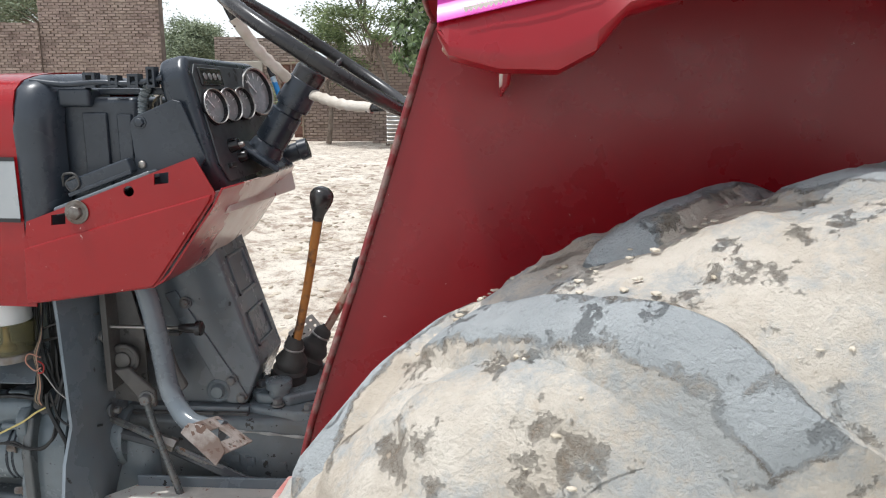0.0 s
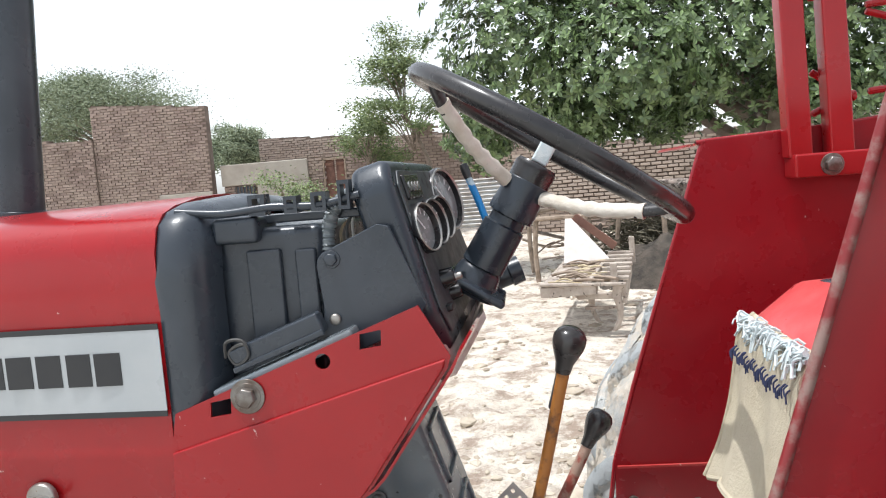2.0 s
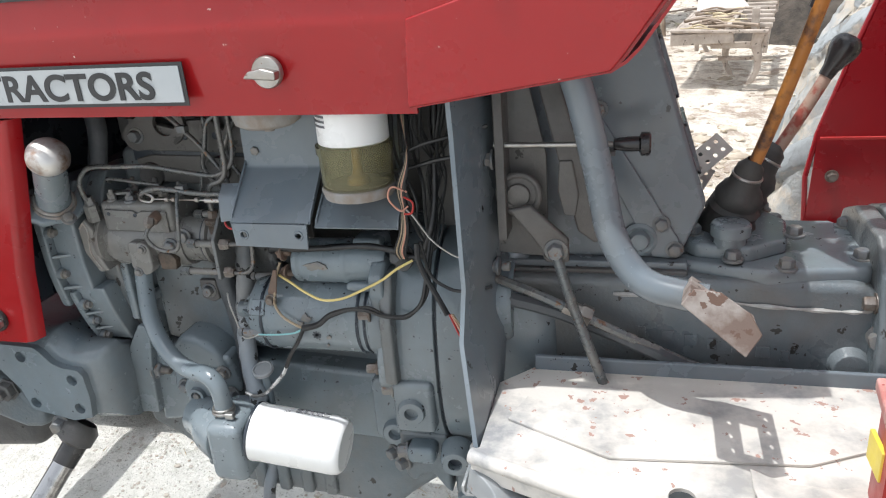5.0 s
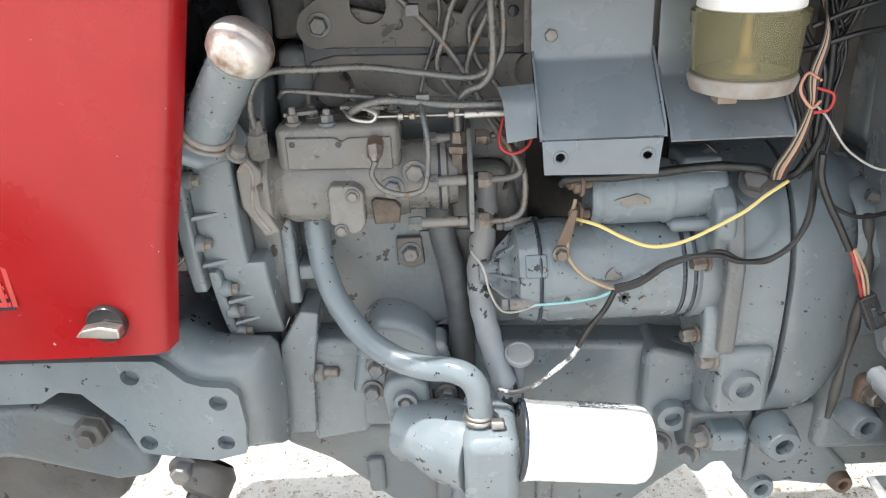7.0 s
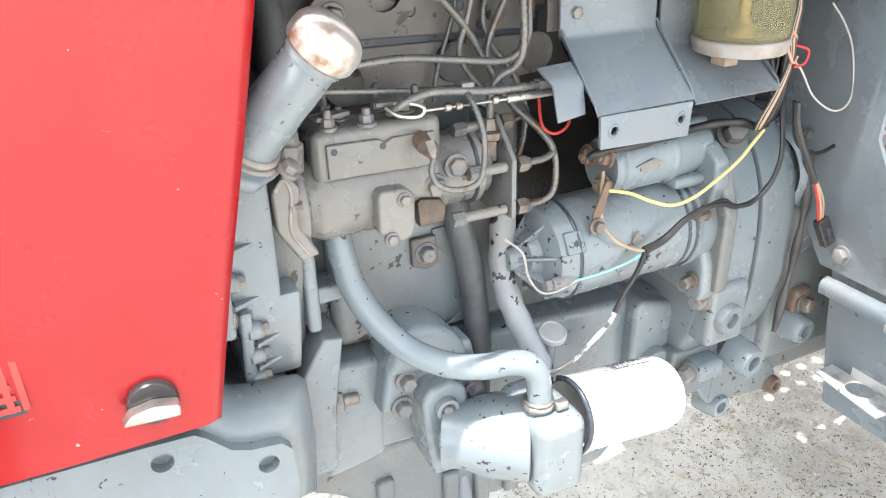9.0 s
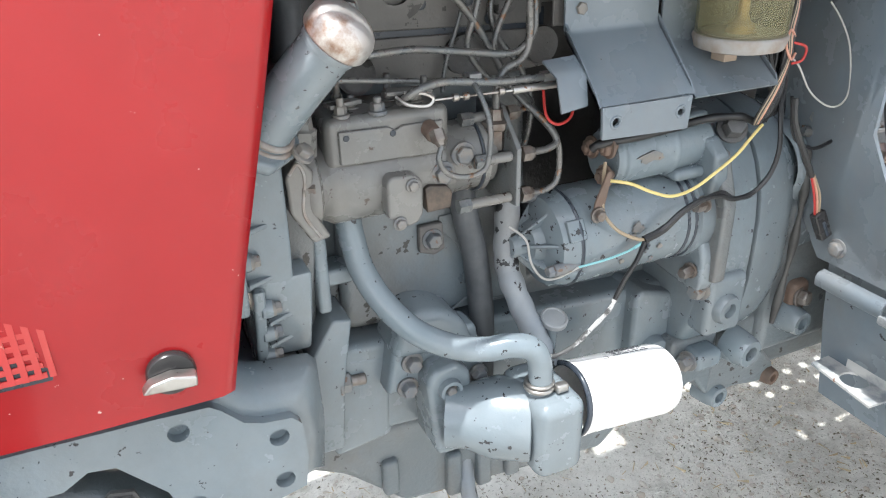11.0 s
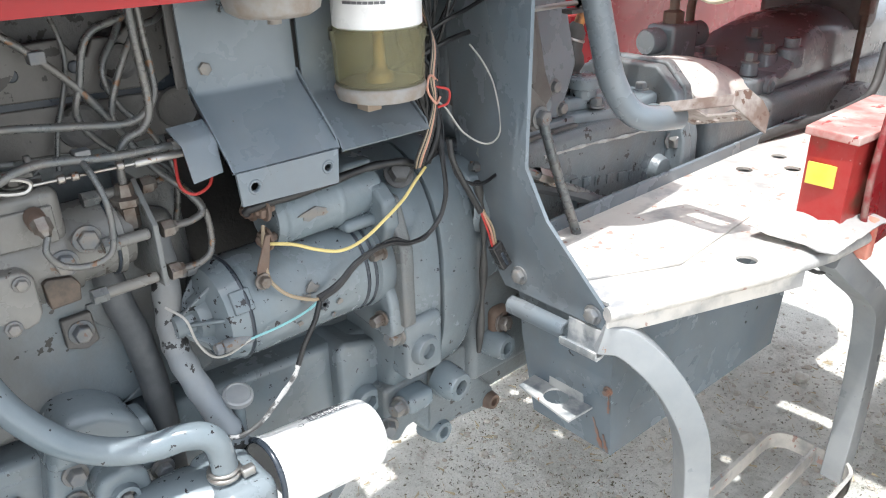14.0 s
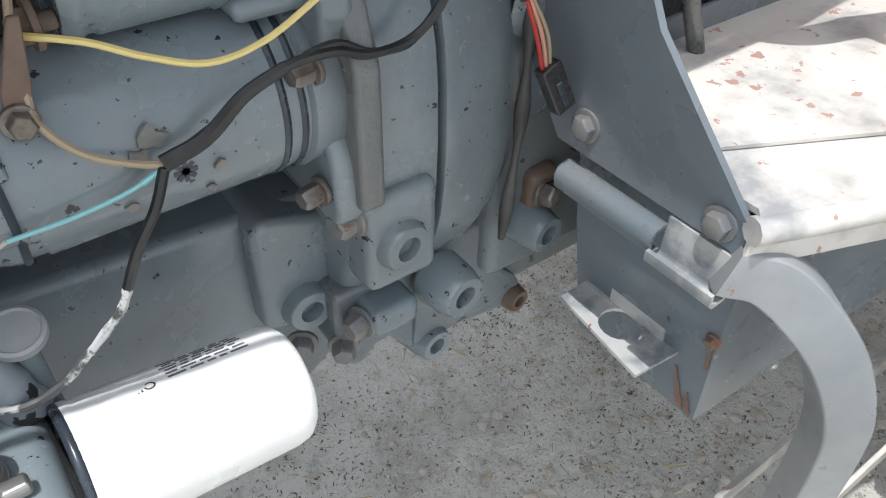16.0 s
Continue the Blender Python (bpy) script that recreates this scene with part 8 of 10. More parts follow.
    tube(bm, [(-0.966, 1.298, 0.86), (-0.967, 1.29, 0.82), (-0.973, 1.283, 0.77), (-0.973, 1.275, 0.74), (-0.966, 1.257, 0.705), (-0.955, 1.24, 0.67), (-0.948, 1.235, 0.645)], lambda t: 0.0125 + 0.0006 * math.sin(t * 60), 16, 8)
    part("breather_hose", bm, HOSE, engine, "grey painted hose with flaking paint")
    pipe("return_hose", [(-1.17, 1.30, 0.97), (-1.165, 1.31, 1.02), (-1.18, 1.32, 1.07)], 0.013, DARK_HOSE)


build_pipes()


def build_filter_head():
    bm = B()
    prism(bm, [(-1.068, 0.556), (-1.02, 0.553), (-1.03, 0.655), (-1.045, 0.668), (-1.07, 0.664), (-1.078, 0.65)], "y", 1.248, 1.33, 0.006, 3)
    hd = part("filter_head", bm, GREY, tractor, "grey cast oil filter head")
    bm = B()
    lathe(bm, [(0, 0.034), (0.02, 0.034), (0.035, 0.039), (0.05, 0.043), (0.084, 0.044), (0.086, 0.042), (0.086, 0)], (-1.055, 1.252, 0.605), (1, -0.6, 0.0), 32)
    part("filter_neck", bm, GREY, hd)
    bm = B()
    prism(bm, [(-1.062, 0.612), (-1.02, 0.624), (-1.018, 0.612), (-1.05, 0.594), (-1.064, 0.594)], "y", 1.222, 1.25, 0.003)
    part("rib", bm, GREY, hd)
    bm = B()
    box(bm, -0.998, -0.944, 1.162, 1.25, 0.560, 0.650, 0.014, 4)
    part("filter_adapter", bm, GREY, hd)
    bm = B()
    prism(bm, [(-1.106, 0.674), (-1.096, 0.708), (-1.08, 0.724), (-1.05, 0.72), (-1.024, 0.7), (-1.01, 0.664)], "y", 1.268, 1.33, 0.016, 4)
    part("pump_drive_cover", bm, GREY, hd)
    bm = B()
    prism(bm, [(-1.112, 0.63), (-1.10, 0.695), (-1.01, 0.69), (-1.0, 0.63)], "y", 1.274, 1.31, 0.006, 3)
    part("pump_flange", bm, GREY, hd)
    bolts(hd, [(-1.09, 1.272, 0.637), (-1.084, 1.272, 0.666), (-1.018, 1.266, 0.668), (-1.012, 1.268, 0.632)], (0, -1, 0), 0.0085, 0.009)
    bm = B()
    lathe(bm, [(0, 0.013), (0.008, 0.012), (0.008, 0.008), (0.002, 0.007), (0.002, 0)], (-1.054, 1.249, 0.64), (0, -1, 0), 20)
    part("boss", bm, GREY, hd)
    bolts(hd, [(-1.054, 1.247, 0.64)], (0, -1, 0), 0.0055, 0.006)
    # white filter
    a, b = Vector((-0.942, 1.203, 0.620)), Vector((-0.816, 1.208, 0.603))
    d = (b - a).normalized()
    L = (b - a).length
    bm = B()
    r = 0.0395
    lathe(bm, [(0, r * 0.9), (0.001, r), (0.006, r * 1.01), (0.008, r * 0.985), (L - 0.012, r * 0.985), (L - 0.004, r * 0.94), (L, r * 0.85), (L + 0.001, r * 0.8), (L - 0.003, 0)], a, d, 48)
    f = part("oil_filter", bm, WHITE_CAN, tractor, "white spin-on oil filter canister")
    bm = B()
    ring(bm, a, d, r * 0.95, 0.003, 40, 8)
    part("seal", bm, BLACK, f)
    # print on the upper far side: one word and rows of unreadable bars, upside down to the passer-by
    up = Vector((0, 0.28, 0.96)).normalized()
    side = d.cross(up).normalized()

    def on_can(s, deg):
        o = up * math.cos(radians(deg)) + side * math.sin(radians(deg))
        m = Matrix.Identity(4)
        m.col[0].xyz, m.col[1].xyz, m.col[2].xyz = -d, o.cross(-d), o
        m.col[3].xyz = a + d * s + o * (r * 0.985 + 0.0003)
        return m

    rp = random.Random(8)
    for row in range(6):
        s0 = 0.058 + rp.uniform(0, 0.003)
        while s0 < 0.10:
            ln = rp.uniform(0.004, 0.011)
            bm = B()
            box(bm, -ln, 0, -0.0006, 0.0006, 0.0, 0.0004, 0, m=on_can(s0, -16 + row * 5))
            part("print_bar", bm, PRINT, f)
            s0 += ln + 0.0022
    txt = bpy.data.curves.new("print_word", "FONT")
    txt.body, txt.size, txt.extrude = "OIL", 0.0085, 0.0002
    t = new("print_word", txt)
    t.matrix_world = on_can(0.053, 6)
    txt.materials.append(INK)
    t.parent = f
    # dipstick
    bm = B()
    cyl(bm, (-0.938, 1.25, 0.60), (-0.938, 1.243, 0.69), 0.006, n=10)
    dp = part("dipstick", bm, GREY, engine, "dipstick with a round cap")
    bm = B()
    lathe(bm, [(0, 0.0075), (0.004, 0.0145), (0.009, 0.0145), (0.010, 0.0125), (0.0085, 0.0115), (0.009, 0)], (-0.938, 1.243, 0.688), (0, -0.35, 1), 22)
    part("cap", bm, GREY_WORN, dp)


build_filter_head()


def build_shields():
    """Bent drip plates below the fuel filter, and the filter with its clear bowl."""
    def bent(x0, x1, y_low, z_low, y_mid, z_mid):
        bm = B()
        sheet(bm, [[(x, 1.275, 1.085), (x, 1.27, z_mid + 0.006), (x, 1.266, z_mid), (x, y_low, z_low)] for x in np.linspace(x0, x1, 4)], 0.0025)
        for x, s in ((x0, -1), (x1, 1)):
            sheet(bm, [[(x, 1.266, z_mid), (x, y_low, z_low)], [(x, 1.268, z_mid + 0.012), (x, y_low + 0.004, z_low + 0.010)]], 0.002)
        return bm

    sh = part("drip_plate", bent(-0.925, -0.822, 1.209, 0.921, 1.266, 0.972), GREY_SHEET, tractor, "bent grey sheet steel drip plate")
    bm = B()
    prism(bm, [(-0.921, 0.893), (-0.826, 0.89), (-0.824, 0.921), (-0.923, 0.922)], "y", 1.206, 1.209, 0, holes=[disc(-0.908, 0.908, 0.0042, 10), disc(-0.836, 0.906, 0.0042, 10)])
    part("front_tab", bm, GREY_SHEET, sh)
    for x in (-0.908, -0.836):
        bm = B()
        ring(bm, (x, 1.206, 0.9075), (0, 1, 0), 0.0052, 0.0014, 16, 6)
        part("eyelet", bm, GREY_SHEET, sh)
    bm = B()
    sheet(bm, [[(-0.955, 1.255, 0.957), (-0.952, 1.235, 0.945), (-0.95, 1.228, 0.915)], [(-0.925, 1.25, 0.96), (-0.925, 1.23, 0.945), (-0.925, 1.225, 0.92)]], 0.0025)
    part("side_tab", bm, GREY_SHEET, sh)
    bolts(sh, [(-0.9085, 1.271, 0.996)], (0, -1, 0), 0.0058, 0.005)
    s2 = part("drip_plate", bent(-0.816, -0.714, 1.212, 0.915, 1.266, 0.955), GREY_SHEET, tractor, "bent grey drip plate below the fuel bowl")
    # bracket wall behind, its dark paint standing in for shade
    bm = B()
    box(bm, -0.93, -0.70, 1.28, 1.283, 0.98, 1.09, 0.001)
    part("back_plate", bm, GREY_DIRTY_SHADED, s2)
    # fuel filter
    c = Vector((-0.7585, 1.2255, 0.0))
    bm = B()
    lathe(bm, [(1.018, 0.038), (1.02, 0.0408), (1.10, 0.0408), (1.102, 0.04), (1.102, 0)], c, (0, 0, 1), 36)
    ff2 = part("fuel_filter", bm, WHITE_CAN, tractor, "white fuel filter with a yellowed clear bowl")
    bm = B()
    lathe(bm, [(0.966, 0.038), (0.968, 0.0415), (1.006, 0.0425), (1.008, 0.0448), (1.017, 0.0448), (1.019, 0.041), (1.014, 0.0395), (0.971, 0.0385), (0.969, 0.036)], c, (0, 0, 1), 36)
    part("bowl", bm, mat_bowl(), ff2, "yellowed clear plastic bowl").visible_shadow = False
    bm = B()
    lathe(bm, [(0.953, 0.034), (0.955, 0.0405), (0.9645, 0.0435), (0.967, 0.0425), (0.968, 0.040), (0.968, 0)], c, (0, 0, 1), 32)
    part("base_ring", bm, GASKET, ff2, "pale dirty base ring")
    bm = B()
    lathe(bm, [(0.968, 0.014), (0.976, 0.012), (0.978, 0.008), (0.985, 0.0055), (1.012, 0.005), (1.012, 0)], c, (0, 0, 1), 14)
    part("drain_stem", bm, BRASS, ff2)
    bm = B()
    box(bm, -0.777, -0.761, 1.222, 1.24, 0.942, 0.955, 0.001)
    part("drain_tap", bm, WOOD, ff2, "tan drain tap")
    for k in range(3):
        bm = B()
        a = c + Vector((-0.012 + k * 0.0, 0, 1.058 + k * 0.006))
        for q in range(8):
            an = radians(-78 + q * 7)
            pp = c + Vector((math.sin(an) * 0.0411 + 0.0, -math.cos(an) * 0.0411, 1.042 + k * 0.0055))
            box(bm, -0.0022, 0.0022, -0.0003, 0.0003, -0.0012, 0.0012, 0, m=Matrix.Translation(pp) @ pose(0, 0, 0, 0, 0, math.degrees(an)))
        part("print_bar", bm, PRINT, ff2)
    # lift pump dome beside it
    bm = B()
    lathe(bm, [(1.038, 0), (1.038, 0.03), (1.043, 0.038), (1.06, 0.0425), (1.11, 0.044)], Vector((-0.8615, 1.226, 0.0)), (0, 0, 1), 30)
    lathe(bm, [(1.031, 0), (1.031, 0.006), (1.04, 0.006)], Vector((-0.8615, 1.226, 0.0)), (0, 0, 1), 12)
    part("sediment_bowl", bm, GASKET, tractor, "dull dusty sediment bowl")


build_shields()


def build_wires():
    def wire(pts, r, mat, label="", n=7):
        bm = B()
        tube(bm, pts, r, n, 6)
        return part("wire", bm, mat, harness, label)

    bm = B()
    tube(bm, [(-0.90, 1.25, 0.868), (-0.892, 1.245, 0.874), (-0.839, 1.24, 0.877), (-0.773, 1.24, 0.882), (-0.732, 1.236, 0.88), (-0.699, 1.237, 0.871), (-0.682, 1.235, 0.9), (-0.676, 1.244, 0.932), (-0.674, 1.25, 0.964), (-0.674, 1.255, 0.994), (-0.672, 1.258, 1.022), (-0.67, 1.262, 1.09)], lambda t: 0.0042 + 0.0004 * math.sin(t * 90), 10, 8)
    harness = part("wiring_harness", bm, WIRE_BLACK, tractor, "black taped wiring harness with loose coloured wires")
    wire([(-0.890, 1.242, 0.838), (-0.868, 1.228, 0.835), (-0.847, 1.222, 0.825), (-0.823, 1.218, 0.817), (-0.796, 1.218, 0.820), (-0.767, 1.219, 0.833), (-0.742, 1.221, 0.846), (-0.724, 1.224, 0.859), (-0.704, 1.230, 0.869)], 0.0017, WIRE_YELLOW, "yellow starter wire")
    wire([(-0.887, 1.244, 0.855), (-0.892, 1.238, 0.839), (-0.895, 1.232, 0.816), (-0.895, 1.226, 0.806), (-0.883, 1.219, 0.791), (-0.861, 1.216, 0.779), (-0.849, 1.215, 0.777)], 0.0018, WIRE_TAN)
    black = [(-0.854, 1.215, 0.777), (-0.832, 1.214, 0.784), (-0.812, 1.212, 0.800), (-0.790, 1.212, 0.808), (-0.765, 1.213, 0.808), (-0.744, 1.215, 0.800), (-0.720, 1.217, 0.799), (-0.704, 1.217, 0.807), (-0.693, 1.217, 0.821), (-0.687, 1.218, 0.843), (-0.684, 1.225, 0.87), (-0.68, 1.236, 0.9), (-0.677, 1.243, 0.93)]
    wire(black, 0.0026, WIRE_BLACK)
    wire([(p[0] + 0.003, p[1] + 0.002, p[2] + 0.003 * math.sin(i * 1.9)) for i, p in enumerate(black)], 0.002, WIRE_BLACK)
    wire(black[:4], lambda t: 0.0044 - 0.0014 * t, WIRE_BLACK, "black insulating tape")
    wire([(-0.852, 1.215, 0.776), (-0.858, 1.216, 0.773), (-0.865, 1.216, 0.770)], 0.0016, WIRE_TEAL)
    wire([(-0.855, 1.216, 0.774), (-0.871, 1.218, 0.767), (-0.896, 1.219, 0.763), (-0.924, 1.224, 0.759)], 0.0012, WIRE_TEAL)
    wire([(-0.924, 1.224, 0.759), (-0.944, 1.230, 0.749), (-0.957, 1.237, 0.749), (-0.966, 1.244, 0.765), (-0.972, 1.245, 0.79), (-0.982, 1.26, 0.80)], 0.0012, WIRE_WHITE)
    wire([(-0.854, 1.214, 0.776), (-0.863, 1.212, 0.758), (-0.876, 1.212, 0.739), (-0.886, 1.212, 0.719)], 0.0027, WIRE_BLACK)
    wire([(-0.885, 1.212, 0.721), (-0.892, 1.212, 0.708), (-0.906, 1.215, 0.692), (-0.927, 1.219, 0.671), (-0.946, 1.222, 0.663), (-0.961, 1.225, 0.665)], lambda t: 0.0024 + 0.0003 * math.sin(t * 40), WIRE_MOTTLED)
    # loom falling beside the plate, with an open plug
    wire([(-0.69, 1.208, 0.9), (-0.689, 1.205, 0.88), (-0.68, 1.202, 0.858), (-0.67, 1.2, 0.84), (-0.657, 1.197, 0.815)], 0.0034, WIRE_BLACK)
    for k, mat in enumerate((WIRE_RED, WIRE_PINK, WIRE_TAN)):
        wire([(-0.655 + 0.002 * k, 1.199, 0.815), (-0.645 + 0.004 * k, 1.198, 0.79), (-0.635 + 0.003 * k, 1.2, 0.765)], 0.0013, mat)
    bm = B()
    box(bm, -0.0075, 0.0075, -0.005, 0.005, -0.034, 0.0, 0.0015, m=pose(-0.632, 1.2, 0.768, -8, -24, 0))
    pl = part("plug", bm, BLACK_GLOSS, harness)
    bm = B()
    box(bm, -0.002, 0.002, -0.0065, -0.004, -0.030, -0.012, 0.0006, m=pose(-0.632, 1.2, 0.768, -8, -24, 0))
    part("latch", bm, BLACK, pl)
    # bunch below the bowl
    for k, mat in enumerate((WIRE_BLACK, WIRE_TAN, WIRE_BLACK, WIRE_TAN, WIRE_PINK, WIRE_BLACK, WIRE_BLACK)):
        j = k * 0.0017
        wire([(-0.700 - j, 1.24 + j, 1.05), (-0.698 + j * 0.3, 1.222, 1.0), (-0.709 + j * 0.8, 1.214, 0.965), (-0.706 + j * 0.5, 1.213, 0.94), (-0.712 + j, 1.218, 0.91), (-0.722 + j * 1.3, 1.222, 0.885), (-0.72 + j, 1.228, 0.872)], 0.0012, mat)
    wire([(-0.698, 1.215, 0.96), (-0.713, 1.208, 0.968), (-0.718, 1.206, 0.955), (-0.706, 1.208, 0.94), (-0.697, 1.212, 0.944)], 0.0012, WIRE_PINK)
    wire([(-0.702, 1.213, 0.955), (-0.690, 1.207, 0.95), (-0.692, 1.207, 0.938), (-0.702, 1.21, 0.935)], 0.0013, WIRE_RED)
    wire([(-0.70, 1.212, 0.94), (-0.69, 1.21, 0.93), (-0.672, 1.208, 0.905), (-0.65, 1.206, 0.889), (-0.634, 1.204, 0.885), (-0.622, 1.204, 0.892), (-0.619, 1.206, 0.91), (-0.622, 1.213, 0.944), (-0.63, 1.222, 0.968), (-0.64, 1.23, 0.985)], 0.0010, WIRE_WHITE)
    wire([(-0.95, 1.26, 0.93), (-0.955, 1.245, 0.91), (-0.945, 1.24, 0.902), (-0.93, 1.242, 0.908), (-0.925, 1.25, 0.925)], 0.0014, WIRE_RED)
    # looser black wires sagging in loops past the bowl
    rng = random.Random(23)
    for k in range(5):
        j = rng.uniform(-0.012, 0.012)
        q = rng.uniform(-0.014, 0.014)
        wire([(-0.712 + j, 1.262, 1.07), (-0.71 + j, 1.25 + q * 0.5, 1.0), (-0.698 + q, 1.238, 0.955 + j), (-0.69 + j * 0.5, 1.236, 0.915 + q), (-0.684, 1.238, 0.885 + j * 0.5), (-0.70 + q * 0.6, 1.238, 0.868)], rng.uniform(0.0014, 0.0024), WIRE_BLACK)
    wire([(-0.735, 1.24, 0.973), (-0.70, 1.236, 0.982), (-0.665, 1.234, 0.992), (-0.635, 1.236, 0.996)], 0.0026, WIRE_BLACK)
    # black wires hanging from the dash beside the plate
    rng = random.Random(9)
    for k in range(9):
        x = -0.69 + 0.006 * k
        wire([(x + 0.01, 1.255 + rng.uniform(-0.01, 0.02), 1.10), (x + rng.uniform(-0.008, 0.008), 1.245 + rng.uniform(-0.012, 0.012), 1.03), (-0.672 + rng.uniform(-0.012, 0.012), 1.254, 0.975 + rng.uniform(-0.01, 0.01)), (-0.674 + rng.uniform(-0.008, 0.008), 1.25, 0.925), (-0.678 + rng.uniform(-0.004, 0.004), 1.236, 0.885), (-0.70, 1.235, 0.872)], rng.uniform(0.001, 0.002), WIRE_BLACK)
    wire([(-0.688, 1.214, 0.90), (-0.678, 1.212, 0.86), (-0.66, 1.21, 0.845), (-0.64, 1.21, 0.84), (-0.605, 1.215, 0.845)], 0.002, WIRE_BLACK)
    wire([(-0.705, 1.23, 1.0), (-0.68, 1.225, 1.012), (-0.65, 1.225, 1.02), (-0.605, 1.235, 1.03)], 0.0022, WIRE_BLACK)
    # pipes and hoses on the gearbox side, behind the plate
    for pts, r, mat in (([(-0.62, 1.25, 0.845), (-0.55, 1.235, 0.825), (-0.49, 1.235, 0.795), (-0.42, 1.24, 0.76), (-0.36, 1.25, 0.73), (-0.30, 1.255, 0.725)], 0.006, PIPE),
                        ([(-0.60, 1.25, 0.815), (-0.53, 1.245, 0.80), (-0.44, 1.24, 0.765), (-0.38, 1.24, 0.735), (-0.34, 1.245, 0.72)], 0.009, DARK_HOSE)):
        wire(pts, r, mat)
    bm = B()
    lathe(bm, [(0, 0.0095), (0.02, 0.0095), (0.022, 0.012), (0.034, 0.012), (0.036, 0)], (-0.525, 1.235, 0.815), (0.9, 0.0, -0.4), 6)
    part("hose_fitting", bm, STEEL, harness)


build_wires()


# ---- front frame and axle ----
def build_front():
    out = [(-1.75, 0.735), (-1.326, 0.725), (-1.285, 0.723), (-1.276, 0.716), (-1.26, 0.698), (-1.245, 0.692), (-1.22, 0.689), (-1.212, 0.68), (-1.21, 0.643), (-1.215, 0.61), (-1.249, 0.602), (-1.318, 0.616), (-1.329, 0.65), (-1.362, 0.69), (-1.382, 0.693), (-1.402, 0.681), (-1.75, 0.684)]
    hs = [disc(-1.3115, 0.706, 0.0088, 16), disc(-1.233, 0.672, 0.0088, 16), disc(-1.309, 0.628, 0.0088, 16), disc(-1.233, 0.624, 0.0088, 16)]
    bm = B()
    prism(bm, out, "y", 1.212, 1.223, 0, holes=hs)
    fr = part("front_frame", bm, GREY, tractor, "grey cast front frame with bolt holes")
    # the casting behind the plate swells upward and to the engine
    bm = B()
    rows = []
    for y, dx, up, dn in ((1.2225, 0.0, 0.0, 0.0), (1.235, 0.014, 0.012, -0.004), (1.25, 0.026, 0.02, -0.02), (1.27, 0.031, 0.02, -0.032), (1.295, 0.024, 0.006, -0.04), (1.40, 0.024, 0.0, -0.04)):
        row = []
        for i, (x, z) in enumerate(out):
            k = min(1.0, max(0.0, (x + 1.30) / 0.08))
            if 1 <= i <= 7:
                row.append((x + dx * k, y, z + up * (0.6 if i < 3 else 1.0 if i < 5 else 1.1)))
            elif 8 <= i <= 9:
                row.append((x + dx, y, z + dn * (i == 9)))
            elif i in (10, 11, 12):
                row.append((x + dx * 0.7, y, z + dn * 0.8))
            else:
                row.append((x, y, z))
        rows.append(row)
    loft(bm, rows, closed=True, caps=True)
    part("frame_casting", bm, GREY, fr, angle=24)
    bm = B()
    prism(bm, [(-1.19, 0.575), (-1.158, 0.575), (-1.152, 0.65), (-1.139, 0.726), (-1.158, 0.729), (-1.183, 0.69), (-1.192, 0.62)], "y", 1.283, 1.35, 0.003, 2)
    part("mount_lug", bm, GREY, fr)
    bolts(fr, [(-1.153, 1.297, 0.647)], (1, -0.15, 0), 0.0115, 0.010, BOLT)
    bm = B()
    cyl(bm, (-1.153, 1.297, 0.647), (-1.127, 1.293, 0.647), 0.006, n=12)
    part("stud", bm, BOLT_RUSTY, fr)
    bm = B()
    prism(bm, [(-1.165, 0.55), (-1.10, 0.56), (-1.095, 0.665), (-1.16, 0.675)], "y", 1.297, 1.34, 0.008, 3)
    part("frame_pad", bm, GREY, fr)
    # axle beam below, steering ram
    bm = B()
    prism(bm, [(-1.75, 0.46), (-1.38, 0.50), (-1.36, 0.56), (-1.40, 0.63), (-1.75, 0.62)], "y", 1.26, 1.46, 0.02, 3)
    ax = part("front_axle", bm, GREY_DIRTY_SHADED, tractor, "dull grey front axle beam and steering ram")
    bm = B()
    prism(bm, [(-1.75, 0.66), (-1.42, 0.668), (-1.35, 0.64), (-1.315, 0.60), (-1.32, 0.57), (-1.36, 0.565), (-1.46, 0.60), (-1.75, 0.58)], "y", 1.225, 1.275, 0.014, 3)
    part("axle_arm", bm, GREY_CAST, ax)
    bm = B()
    lathe(bm, [(0, 0.019), (0.004, 0.019), (0.004, 0.0155), (0.014, 0.0155), (0.016, 0.013), (0.016, 0.0085), (0.024, 0.0085), (0.024, 0)], (-1.368, 1.228, 0.638), (0, -1, 0), 6)
    part("pivot_nut", bm, GREY_DIRTY_SHADED, ax)
    bm = B()
    p, d = Vector((-1.262, 1.23, 0.565)), Vector((-1.40, 0.95, 0.28)) - Vector((-1.262, 1.23, 0.565))
    d.normalize()
    lathe(bm, [(0.0, 0.016), (0.0, 0.022), (0.006, 0.0225), (0.010, 0.0185), (0.05, 0.0175), (0.05, 0.0)], p, d, 26)
    part("ram_barrel", bm, BLACK_GLOSS, ax, "black oily ram gland")
    bm = B()
    lathe(bm, [(0.045, 0.0), (0.045, 0.0168), (0.17, 0.0168), (0.17, 0.0)], p, d, 26)
    part("ram_rod", bm, RAM_CHROME, ax, "bright chrome ram rod")
    bm = B()
    lathe(bm, [(0.118, 0.0), (0.118, 0.0185), (0.122, 0.0205), (0.2, 0.021), (0.40, 0.021), (0.40, 0.0)], p, d, 26)
    part("ram_tube", bm, WORN, ax, "pale worn ram tube")
    bm = B()
    lathe(bm, [(0, 0.02), (0.01, 0.028), (0.03, 0.028), (0.036, 0.019), (0.036, 0)], (-1.258, 1.238, 0.58), (-0.4, -0.6, -0.7), 22)
    part("ram_eye", bm, GREY_DIRTY_SHADED, ax)
